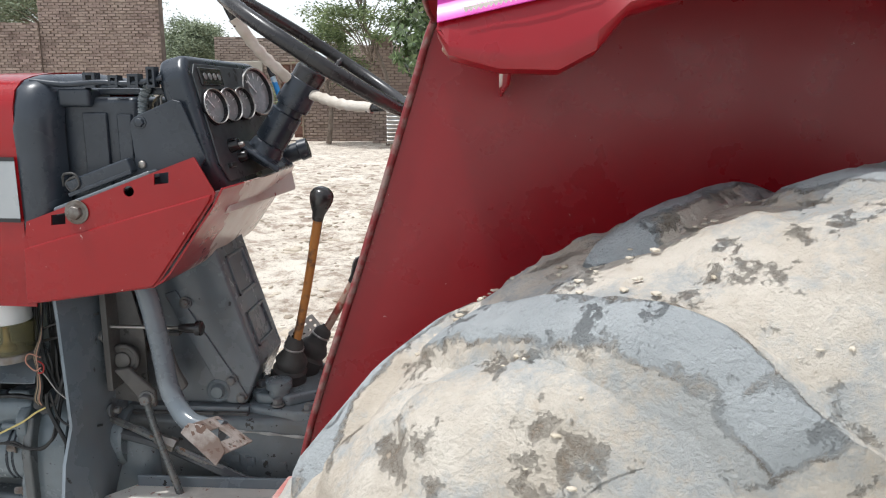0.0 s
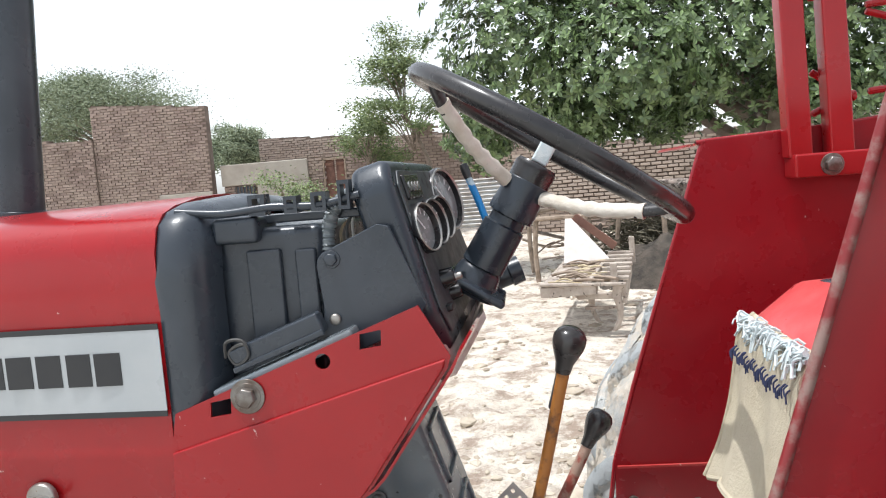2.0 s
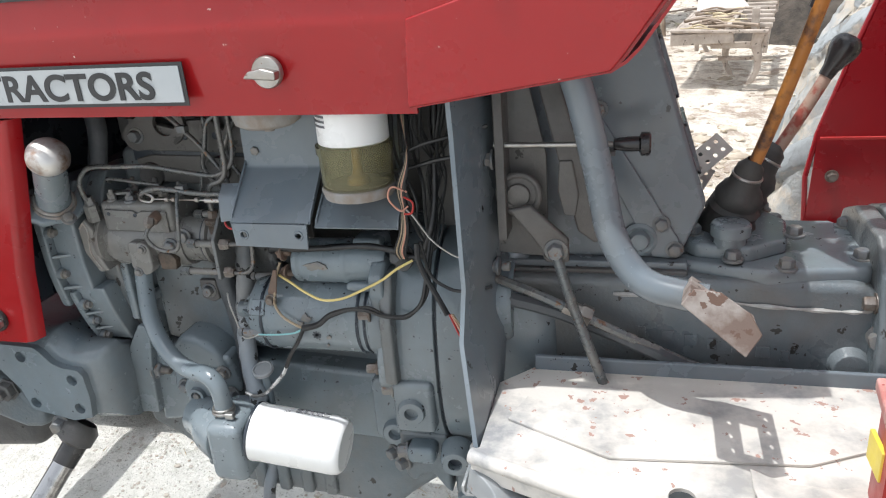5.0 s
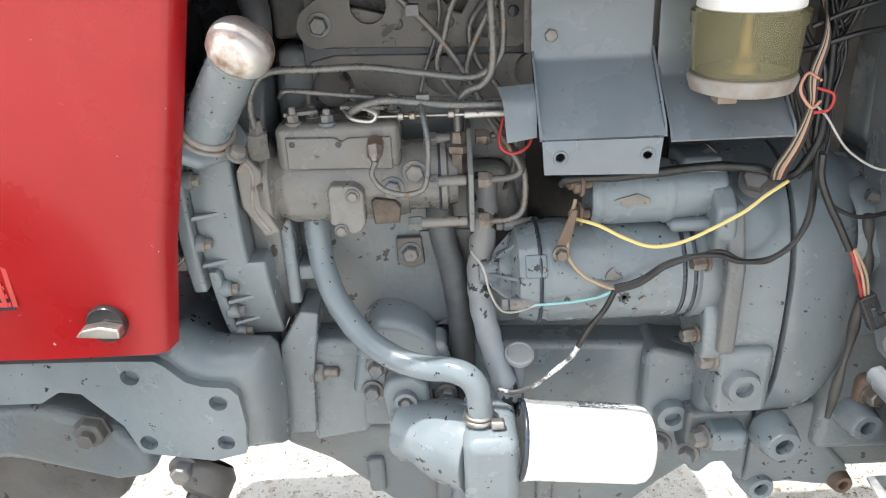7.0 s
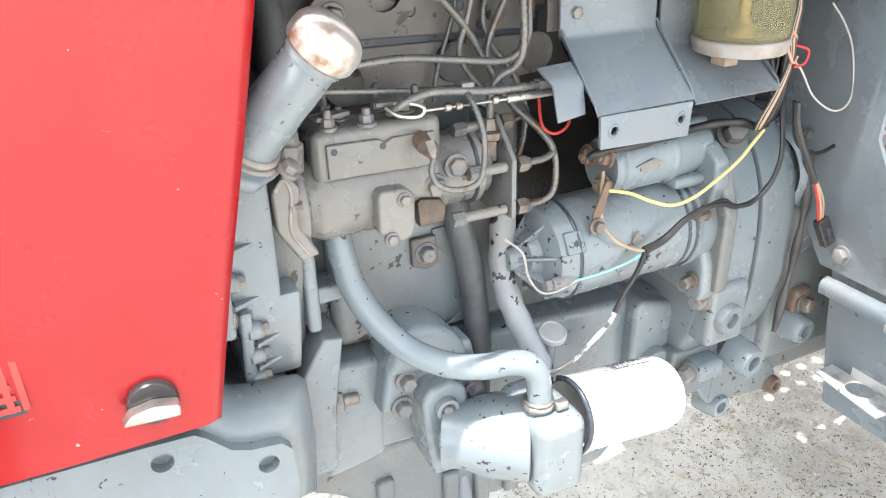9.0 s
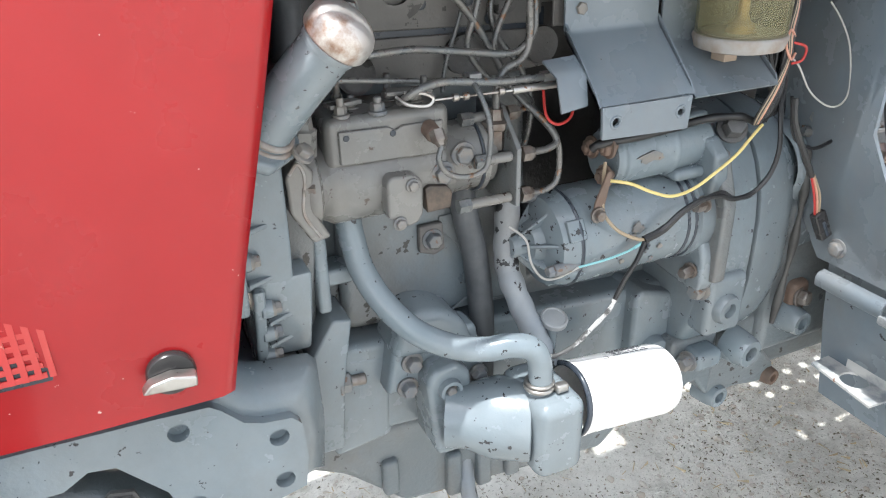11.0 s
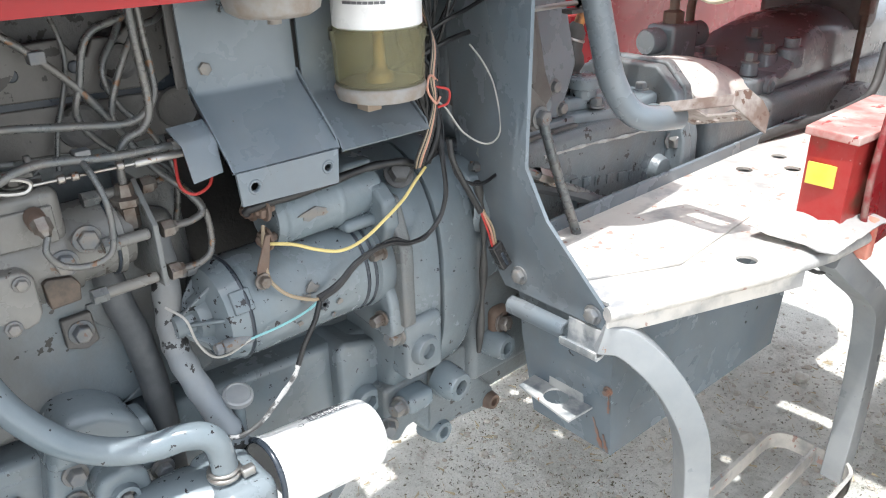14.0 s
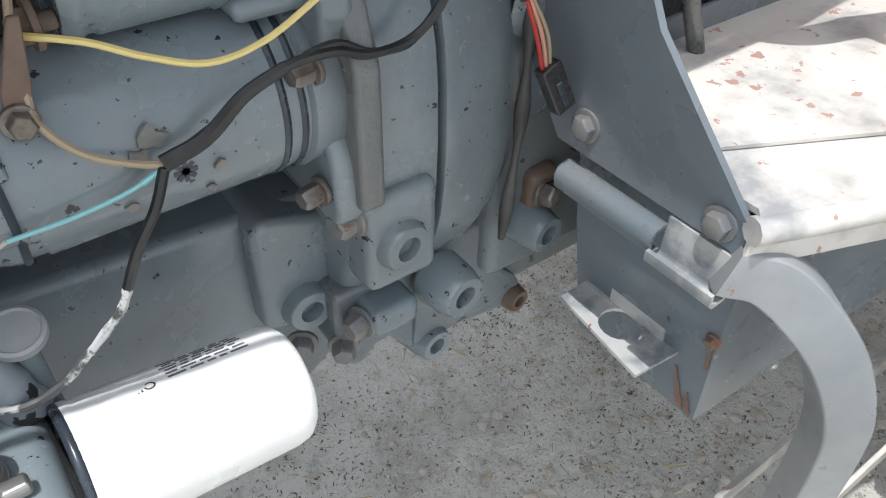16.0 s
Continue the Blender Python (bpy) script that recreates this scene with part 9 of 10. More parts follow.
    bolts(ax, [(-1.285, 1.222, 0.585)], (0, -1, 0), 0.012, 0.014)
    bm = B()
    tube(bm, [(-1.0, 1.33, 0.47), (-1.005, 1.30, 0.42), (-0.99, 1.27, 0.35), (-0.97, 1.25, 0.28), (-0.96, 1.25, 0.2)], 0.010, 10)
    part("drain_hose", bm, HOSE, ax)
    bm = B()
    prism(bm, [(0.72, 0.36), (2 * YC - 0.72, 0.36), (2 * YC - 0.72, 0.44), (1.7, 0.50), (1.02, 0.50), (0.72, 0.44)], "x", -1.96, -1.88, 0.015, 2)
    part("axle_tube", bm, GREY_DIRTY_SHADED, ax)
    bm = B()
    box(bm, -1.96, -1.60, 1.22, 1.50, 0.47, 0.66, 0.02, 2)
    part("axle_carrier", bm, GREY_DIRTY_SHADED, ax)
    # front wheels, out of sight for most of the way
    for s in (-1, 1):
        bm = B()
        cy = YC + s * 0.72
        rows = []
        for i in range(41):
            a = 2 * math.pi * i / 40
            rows.append([(-1.92 + r * math.cos(a), cy + y, 0.37 + r * math.sin(a)) for y, r in ((-0.08, 0.2), (-0.1, 0.26), (-0.09, 0.35), (-0.04, 0.375), (0.04, 0.375), (0.09, 0.35), (0.1, 0.26), (0.08, 0.2))])
        loft(bm, rows)
        w = part("front_wheel", bm, RUBBER, tractor, "black ribbed front tyre")
        bm = B()
        lathe(bm, [(-0.07, 0.21), (-0.05, 0.2), (0.0, 0.15), (0.0, 0)], (-1.92, cy, 0.37), (0, 1, 0), 24)
        part("rim", bm, WHITE_PAINT, w)


build_front()


# ---- far walls ----
def brick_wall(name, p, along, length, height, mat, back, label, bl=0.25, bh=0.09, bd=0.11, top=None, openings=(), parts_in=None, thick=0.3, lean=0.0):
    """A mortared core with bricks proud of it, from p along a level direction; top(u): height at u. openings: (u0, u1, z0, z1)."""
    a = Vector(along).normalized()
    nrm = Vector((a.y, -a.x, 0))
    if nrm.y > 0:
        nrm = -nrm
    p = Vector(p)
    rng = random.Random(len(name) * 7 + int(length * 10))
    hgt = top or (lambda u: height)
    steps = max(2, int(length / 0.5))
    bm = B()
    us = sorted({*np.linspace(0, length, steps), *(v for o in openings for v in o[:2])})
    for u0, u1 in zip(us, us[1:]):
        um = (u0 + u1) / 2
        spans = [(-0.15, hgt(um))]
        for o0, o1, z0, z1 in openings:
            if o0 <= um <= o1:
                spans = [s for lo, hi in spans for s in ((lo, min(hi, z0)), (max(lo, z1), hi)) if s[1] - s[0] > 0.02]
        for lo, hi in spans:
            t = bmesh.new()
            vs = []
            for u in (u0, u1):
                for w in (-0.02, -thick):
                    for z in (lo, hi):
                        vs.append(t.verts.new(p + a * u + nrm * w + Vector((0, 0, z))))
            for q in ((0, 1, 5, 4), (2, 3, 7, 6), (1, 3, 7, 5), (0, 2, 6, 4), (0, 1, 3, 2), (4, 5, 7, 6)):
                t.faces.new([vs[i] for i in q])
            merge(bm, t)
    wall = tagged(part(name, bm, back, None, smooth=False), label, "wall", kind="structure")
    V, F = [], []
    rows = int(max(hgt(u) for u in np.linspace(0, length, 30)) / bh)
    singles = 0
    shared = None
    for r in range(rows):
        z = r * bh
        u = -bl * (0.5 if r % 2 else 0)
        while u < length:
            u0, u1 = max(u, 0), min(u + bl - rng.uniform(0.012, 0.05), length)
            u += bl
            um = (u0 + u1) / 2
            if u1 - u0 < 0.05 or z + bh > hgt(um) + 0.02 or any(o0 - 0.02 < um < o1 + 0.02 and z0 - 0.03 < z < z1 for o0, o1, z0, z1 in openings):
                continue
            out = rng.uniform(-0.012, 0.03)
            zz = z + rng.uniform(-0.008, 0.008)
            q = [p + a * uu + nrm * w + Vector((0, 0, h)) for w in (-0.03, out) for h in (zz, zz + bh - rng.uniform(0.012, 0.034)) for uu in (u0, u1)]
            if parts_in and parts_in[0] <= um <= parts_in[1] and parts_in[2] <= z <= parts_in[3] and singles < 290 and u1 - u0 > bl - 0.05:
                singles += 1
                if shared is None:
                    t = B()
                    box(t, 0, bl - 0.03, -0.03, 0.0, 0, bh - 0.026, 0.006, 1)
                    shared = bpy.data.meshes.new("brick")
                    finish(t, False)
                    t.to_mesh(shared)
                    t.free()
                    shared.materials.append(mat)
                ob = new("brick", shared)
                ob.parent = wall
                m = Matrix.Identity(4)
                m.col[0].xyz, m.col[1].xyz, m.col[2].xyz = a, -nrm, (0, 0, 1)
                m.col[3].xyz = p + a * u0 + Vector((0, 0, zz)) + nrm * out
                ob.matrix_world = m
                continue
            k = len(V)
            V += q
            F += [(k + 4, k + 5, k + 7, k + 6), (k + 0, k + 2, k + 6, k + 4), (k + 1, k + 5, k + 7, k + 3), (k + 2, k + 3, k + 7, k + 6), (k, k + 4, k + 5, k + 1)]
    me = bpy.data.meshes.new("brick_courses")
    me.from_pydata([tuple(v) for v in V], [], F)
    me.materials.append(mat)
    ob = new("brick_courses", me)
    ob.parent = wall
    tagged(ob, kind="stuff")
    return wall


rg = random.Random(5)
jag = [rg.uniform(-0.05, 0.05) for _ in range(60)]
house = brick_wall("wall_house_front", (-14.75, 25.0, 0), (1, 0, 0), 4.05, 4.65, BRICK, MORTAR, "old two-tone brick house wall with worn courses", top=lambda u: 4.98 - 0.085 * u + jag[int(u * 4)] * 0.6, thick=0.35)
brick_wall("wall_house_side", (-14.75, 25.0, 0), (-0.45, 1, 0), 6.0, 4.9, BRICK_PALE, MORTAR, "sunlit side wall of the brick house", top=lambda u: 5.0, thick=0.3)
brick_wall("wall_low_left", (-24.0, 24.9, 0), (1, 0, 0), 9.25, 4.0, BRICK, MORTAR, "lower brick wall joined to the house", top=lambda u: 4.15 - 0.03 * u + jag[int(u * 3)], thick=0.35)
bm = B()
box(bm, -12.6, -10.72, 24.96, 25.05, 0, 1.78, 0.02)
part("plaster_patch", bm, PLASTER, house, "grey cement plaster patch")
brick_wall("wall_back", (-10.7, 30.0, 0), (1, 0, 0), 13.0, 3.5, BRICK_PALE, MORTAR, "long dusty brick boundary wall", top=lambda u: 3.78 - 0.055 * u + jag[int(u * 3) % 60], thick=0.3)
yard = brick_wall("wall_yard", (-10.4, 25.3, 0), (1, 0, 0), 7.0, 2.6, BRICK, MORTAR, "low brick yard wall with a wooden door", top=lambda u: 2.62 if u < 3.5 else 2.72 + jag[int(u * 3)] * 0.5, openings=((3.52, 4.28, 0, 2.55),), thick=0.3)
bm = B()
box(bm, -10.45, -7.4, 25.2, 25.32, 1.9, 2.62, 0.03)
box(bm, -9.2, -7.4, 25.2, 25.32, 0, 1.9, 0.02)
part("plaster_band", bm, PLASTER, yard, "pale plaster band")


def yard_door():
    d = thing("door_1", "brown wooden double door in the yard wall, half open", "door", kind="structure")
    for k, (x0, x1) in enumerate(((-6.86, -6.52), (-6.46, -6.14))):
        bm = B()
        box(bm, x0, x1, 25.36, 25.42, 0.1, 2.5, 0.01)
        for z in (0.2, 1.2, 2.3):
            box(bm, x0 + 0.02, x1 - 0.02, 25.33, 25.37, z, z + 0.12, 0.01)
        part("leaf", bm, BROWN_WOOD, d)
    bm = B()
    box(bm, -6.90, -6.84, 25.28, 25.45, 0, 2.58, 0.01)
    box(bm, -6.16, -6.10, 25.28, 25.45, 0, 2.58, 0.01)
    box(bm, -6.90, -6.10, 25.28, 25.45, 2.5, 2.58, 0.01)
    part("door_frame", bm, WOOD, d)
    # barred window
    w = thing("window_1", "small barred window in the yard wall", "window", kind="structure")
    bm = B()
    box(bm, -10.0, -9.3, 25.22, 25.27, 0.9, 1.85, 0.01)
    part("dark_opening", bm, BLACK, w)
    for k in range(6):
        bm = B()
        cyl(bm, (-9.95 + 0.12 * k, 25.2, 0.9), (-9.95 + 0.12 * k, 25.2, 1.85), 0.015, n=8)
        part("bar", bm, RUST, w)


yard_door()
near_wall = brick_wall("wall_right", (-0.6, 19.5, 0), (1, -0.28, 0), 13.0, 2.2, BRICK_PALE, MORTAR, "dusty brick wall behind the big tree", top=lambda u: 2.05 + 0.02 * u + jag[int(u * 4) % 60] * 0.5, thick=0.25, parts_in=(0.6, 5.2, 0.45, 2.1))
brick_wall("wall_broken", (-3.6, 24.0, 0), (1, 0.1, 0), 2.6, 3.0, BRICK, MORTAR, "broken brick wall end", top=lambda u: 3.3 - 0.6 * math.floor(u * 1.3) + jag[int(u * 5)], thick=0.3)


# ---- corrugated sheet gate ----
def tin_sheet():
    n = 60
    bm = B()
    rows = []
    for j in range(n + 1):
        z = 0.25 + 1.2 * j / n
        rows.append([(x, 19.2 + 0.02 * math.sin(j * 1.25), z) for x in (-2.5, -1.6, -0.7)])
    sheet(bm, rows, 0.004)
    s = tagged(part("tin_sheet", bm, TIN, None), "grey corrugated tin sheet leaning by the wall", "sheet metal")
    for x in (-2.4, -0.8):
        bm = B()
        cyl(bm, (x, 19.25, -0.05), (x, 19.25, 1.5), 0.03, n=8)
        part("post", bm, WOOD, s)


tin_sheet()


# ---- trees ----
def build_big_tree():
    t = thing("broadleaf_tree", "large spreading tree with glossy dark broad leaves", "tree")
    rng = random.Random(11)
    root = Vector((3.6, 12.6, -0.05))
    bm = B()
    tube(bm, [root, root + Vector((0.05, 0, 0.7)), root + Vector((-0.1, 0.1, 1.6)), root + Vector((0.1, 0.1, 2.6))], lambda q: 0.30 - 0.12 * q, 14)
    part("trunk", bm, BARK, t)
    tips = []
    for k in range(11):
        a = k * 2.4
        L = rng.uniform(2.2, 4.6)
        base = root + Vector((0, 0.1, 1.3 + 0.13 * k))
        end = base + Vector((math.cos(a) * L, math.sin(a) * L * 0.7, rng.uniform(0.3, 2.6)))
        mid = (base + end) / 2 + Vector((rng.uniform(-0.3, 0.3), rng.uniform(-0.3, 0.3), 0.35))
        bm = B()
        tube(bm, [base, mid, end], lambda q: 0.11 * (1 - q) + 0.02, 8)
        part("limb", bm, BARK, t)
        tips += [mid, end]
    V, F = [], []

    def leaf(p, d, up, l, w):
        d = d.normalized()
        s = d.cross(up)
        if s.length < 1e-4:
            return
        s = s.normalized()
        nn = s.cross(d)
        k = len(V)
        pts = [(0, 0, 0), (0.34, 0.35, 0.10), (0.5, 0.68, 0.08), (0.0, 1.0, -0.10), (-0.5, 0.68, 0.08), (-0.34, 0.35, 0.10), (0, 0.62, -0.02)]
        V.extend(tuple(p + s * (u * w) + d * (v * l) + nn * (h * w)) for u, v, h in pts)
        F.extend([(k, k + 1, k + 6), (k + 1, k + 2, k + 6), (k + 2, k + 3, k + 6), (k + 3, k + 4, k + 6), (k + 4, k + 5, k + 6), (k + 5, k, k + 6)])

    lobes = [(Vector((-0.1, 12.1, 3.4)), (1.5, 1.4, 1.35)), (Vector((1.3, 11.3, 2.95)), (1.5, 1.2, 1.15)), (Vector((2.9, 11.6, 3.1)), (1.6, 1.3, 1.25)), (Vector((4.8, 11.6, 3.1)), (1.9, 1.5, 1.35)), (Vector((6.6, 12.2, 3.3)), (1.8, 1.5, 1.6)),
             (Vector((0.6, 12.4, 4.9)), (2.0, 1.8, 1.4)), (Vector((3.0, 12.4, 5.0)), (2.5, 2.0, 1.6)), (Vector((5.6, 12.6, 5.0)), (2.4, 2.0, 1.6)), (Vector((-0.85, 12.6, 2.3)), (0.65, 0.8, 0.75)), (Vector((0.55, 12.0, 2.2)), (0.8, 0.8, 0.55)), (Vector((1.9, 12.3, 2.2)), (0.7, 0.7, 0.4)), (Vector((3.9, 11.0, 2.2)), (0.6, 0.6, 0.45)), (Vector((4.0, 12.5, 6.3)), (3.0, 2.2, 1.2))]
    for c, s in lobes:
        vol = s[0] * s[1] * s[2]
        for _ in range(int(260 + 430 * (s[0] * s[1] + s[1] * s[2] + s[0] * s[2]) / 3)):
            while True:
                q = Vector((rng.gauss(0, 1), rng.gauss(0, 1), rng.gauss(0, 1)))
                if q.length > 0.1:
                    break
            q.normalize()
            rad = rng.uniform(0.45, 1.06) + 0.16 * noise.noise(q * 2.3 + c)
            p = c + Vector((q.x * s[0], q.y * s[1], q.z * s[2])) * rad
            if q.y > 0.55 and rng.random() < 0.6:
                continue
            axis = (q + Vector((rng.uniform(-0.5, 0.5), rng.uniform(-0.5, 0.5), rng.uniform(0.0, 0.7)))).normalized()
            x, y, z = frame_of(axis)
            m = rng.randint(6, 9)
            for i in range(m):
                a = 2 * math.pi * i / m + rng.uniform(-0.3, 0.3)
                d = (x * math.cos(a) + y * math.sin(a)) + z * rng.uniform(-0.1, 0.7)
                leaf(p, d, z, rng.uniform(0.085, 0.135), rng.uniform(0.04, 0.06))
    me = bpy.data.meshes.new("crown")
    me.from_pydata(V, [], F)
    me.materials.append(LEAF)
    ob = new("crown", me)
    ob.parent = t


build_big_tree()


def feathery_tree(name, root, height, spread, n, label, mat, seed, leaf=0.05, flat=0.6, lean=0.0, clumps=26, trunk_r=0.09, clear=0.35):
    rng = random.Random(seed)
    t = thing(name, label, "tree")
    root = Vector(root)
    top = root + Vector((lean, 0, height * 0.8))
    bm = B()
    tube(bm, [root, root + Vector((lean * 0.1 + 0.1, 0, height * 0.3)), root + Vector((lean * 0.6 - 0.1, 0, height * 0.6)), top], lambda q: trunk_r * (1 - 0.85 * q), 8)
    part("trunk", bm, BARK, t)
    V, F = [], []
    for k in range(clumps):
        h = rng.uniform(clear, 1.0)
        a = rng.uniform(0, 2 * math.pi)
        rr = spread * math.sqrt(rng.random()) * (1.0 - 0.55 * abs(h - 0.65) / 0.4)
        c = root + Vector((lean * h + rr * math.cos(a), rr * math.sin(a), height * h))
        start = root + Vector((lean * h * 0.8, 0, height * max(h - 0.22, clear * 0.8)))
        bm = B()
        tube(bm, [start, (start + c) / 2 + Vector((0, 0, 0.12 * height * 0.3)), c], lambda q: trunk_r * 0.32 * (1 - 0.8 * q), 5, 4)
        part("limb", bm, BARK, t)
        s = spread * rng.uniform(0.26, 0.42)
        for i in range(n):
            q = Vector((rng.gauss(0, 0.5), rng.gauss(0, 0.5), rng.gauss(0, 0.5) * flat)) * s
            p = c + q
            d = Vector((rng.uniform(-1, 1), rng.uniform(-1, 1), rng.uniform(-0.6, 0.4))).normalized()
            u = d.orthogonal().normalized()
            kk = len(V)
            l, w = leaf * rng.uniform(0.7, 1.6), leaf * rng.uniform(0.22, 0.4)
            V.extend(tuple(v) for v in (p, p + d * l * 0.5 + u * w, p + d * l, p + d * l * 0.5 - u * w))
            F.append((kk, kk + 1, kk + 2, kk + 3))
    me = bpy.data.meshes.new("crown")
    me.from_pydata(V, [], F)
    me.materials.append(mat)
    ob = new("crown", me)
    ob.parent = t
    return t


feathery_tree("acacia_tree", (-2.9, 22.6, 0), 6.1, 1.55, 330, "slender feathery acacia tree", LEAF_PALE, 3, leaf=0.085, lean=-1.0, clumps=26, clear=0.5, flat=0.42)
feathery_tree("acacia_bush", (-4.9, 23.5, 0.0), 3.7, 1.2, 420, "pale feathery bush behind the yard wall", LEAF_PALE, 4, leaf=0.075, clumps=16, clear=0.5)
feathery_tree("thorn_bush", (-7.6, 23.0, 0), 2.1, 1.7, 150, "sparse grey green thorn bush by the yard wall", LEAF_PALE, 8, leaf=0.09, clumps=18, clear=0.3, trunk_r=0.05)
feathery_tree("shade_tree", (-20.4, 36.0, 0), 7.9, 4.3, 1100, "wide pale green shade tree behind the house", LEAF_FAR, 5, leaf=0.10, clumps=44, flat=0.4, clear=0.66, trunk_r=0.2)
feathery_tree("distant_tree", (-22.4, 60.0, 0), 7.2, 3.4, 900, "round dark green tree far behind the wall", LEAF_FAR, 6, leaf=0.16, clumps=34, flat=0.5, clear=0.55, trunk_r=0.2)


# ---- things lying in the yard ----
def build_bench():
    # local axes: across, along, up; the bench runs away from the tractor
    at = pose(0.17, 7.03, 0, 0, 0, -9.5)
    b = thing("bench", "broken weathered wooden bench with half its slats gone", "bench")

    def plank(name, u0, u1, v0, v1, z0, z1, tilt=(0, 0, 0), mat=SUNWOOD):
        bm = B()
        c = Vector(((u0 + u1) / 2, (v0 + v1) / 2, (z0 + z1) / 2))
        hx, hy, hz = (u1 - u0) / 2, (v1 - v0) / 2, (z1 - z0) / 2
        box(bm, -hx, hx, -hy, hy, -hz, hz, min(0.006, hz * 0.5), 2, m=at @ pose(*c, *tilt))
        return part(name, bm, mat, b)

    for u, v, s in ((0.31, 0.06, 1), (0.04, 0.48, -1), (0.31, 1.85, 1), (-0.28, 1.85, -1)):
        bm = B()
        rows = []
        for z, off, w in ((0.0, 0.05, 0.022), (0.03, 0.035, 0.026), (0.1, 0.0, 0.024), (0.2, -0.005, 0.03), (0.3, 0.02, 0.042), (0.4, 0.0, 0.05)):
            rows.append([at @ Vector((u - s * off + w * math.cos(a), v + w * math.sin(a), z)) for a in np.linspace(0, 2 * math.pi, 9)[:-1]])
        loft(bm, rows, closed=True, caps=True)
        part("leg", bm, SUNWOOD, b, "curved turned leg")
    plank("end_board", -0.37, 0.12, 0.0, 0.03, 0.325, 0.415, (0, -2, 0))
    plank("end_rail", -0.37, 0.38, -0.02, 0.05, 0.413, 0.438, (0, 1.5, 0))
    plank("stretcher", -0.06, 0.32, 0.10, 0.15, 0.275, 0.325)
    plank("stretcher", 0.0, 0.30, 0.16, 0.19, 0.17, 0.2)
    plank("side_rail", 0.34, 0.375, 0.05, 1.95, 0.24, 0.41)
    plank("side_rail", -0.375, -0.345, 0.05, 1.95, 0.34, 0.42)
    plank("seat_board", -0.34, -0.10, 0.06, 1.5, 0.405, 0.425)
    plank("seat_board", -0.09, 0.10, 0.06, 1.45, 0.40, 0.42)
    plank("middle_rail", 0.085, 0.125, 0.02, 1.9, 0.43, 0.475, (0, 0, -2))
    for k in range(7):
        plank("slat", 0.13, 0.40 + 0.01 * (k % 2), 0.16 + 0.27 * k, 0.25 + 0.27 * k, 0.43 + 0.008 * k, 0.462 + 0.008 * k, (0, 2 - k % 3, 3 - 2 * (k % 3)))
    plank("post_stub", 0.24, 0.30, 0.12, 0.17, 0.40, 0.585)
    plank("post_stub", 0.36, 0.42, 1.80, 1.86, 0.38, 0.66)
    plank("post_stub", -0.33, -0.29, 1.55, 1.6, 0.05, 0.44)
    # the triangular white board leans up at the far end with a dark plank behind its long edge
    bm = B()
    lean = at @ pose(0, 1.42, 0.445, 52, 0, 0)
    prism(bm, [(-0.31, 0.0), (0.17, 0.0), (0.16, 0.05), (-0.24, 0.58), (-0.31, 0.58)], "z", -0.012, 0.012, 0.004, 2, m=lean)
    tagged(part("white_board", bm, WHITEWASH, None), "broken whitewashed board leaning on the far end of the bench", "board")
    plank("brace", -0.28, 0.28, 1.80, 1.84, 0.70, 0.79, (0, 40, 0), BROWN_WOOD)
    rng = random.Random(4)
    for k in range(42):
        bm = B()
        u, v = rng.uniform(-0.33, 0.02), rng.uniform(0.06, 1.3)
        a = rng.uniform(-0.7, 0.7)
        L = rng.uniform(0.12, 0.4)
        z = 0.432 + 0.05 * rng.random()
        r = rng.uniform(0.006, 0.015)
        tube(bm, [at @ Vector((u, v, z)), at @ Vector((u + L * 0.5, v + a * 0.15, z + rng.uniform(-0.01, 0.03))), at @ Vector((min(u + L, 0.3), v + a * 0.3, z))], r, 6, 3)
        tagged(part("stick", bm, WOOD if k % 3 else STRAW, None), "dry pale stick lying on the bench", "stick", "sticks on the bench")


build_bench()


def build_tyre_pile():
    for k, (x, y, z) in enumerate(((2.36, 14.2, 0.80),)):
        t = thing("old_tyre", "old pale tractor tyre lying on a wooden stand", "tyre")
        bm = B()
        ring(bm, (x, y, z + 0.16), (0, -0.1, 1), 0.42, 0.17, 40, 12, 0.9)
        part("carcass", bm, CONCRETE, t)
        bm = B()
        for i in range(26):
            a = 2 * math.pi * i / 26
            for s in (-1, 1):
                p = Vector((x + 0.58 * math.cos(a), y + 0.58 * math.sin(a), z + 0.16 + s * 0.06))
                box(bm, -0.02, 0.03, -0.022, 0.022, -0.075, 0.075, 0.008, 1, m=Matrix.Translation(p) @ pose(0, 0, 0, 0, 0, math.degrees(a)) @ pose(0, 0, 0, s * 28, 0, 0))
        part("tread", bm, CONCRETE, t)
        bm = B()
        lathe(bm, [(0, 0.30), (0.01, 0.0)], (x, y, z + 0.2), (0, 0, 1), 24)
        part("dark_well", bm, BLACK, t)
    s = thing("wooden_stand", "rough wooden stand under the old tyre", "stand")
    for dx in (-0.4, 0.4):
        for dy in (-0.35, 0.35):
            bm = B()
            cyl(bm, (2.36 + dx, 14.2 + dy, -0.05), (2.36 + dx, 14.2 + dy, 0.76), 0.05, n=8)
            part("leg", bm, WOOD, s)
    bm = B()
    box(bm, 1.8, 2.92, 13.75, 14.65, 0.74, 0.80, 0.01)
    part("deck", bm, WOOD, s)


build_tyre_pile()


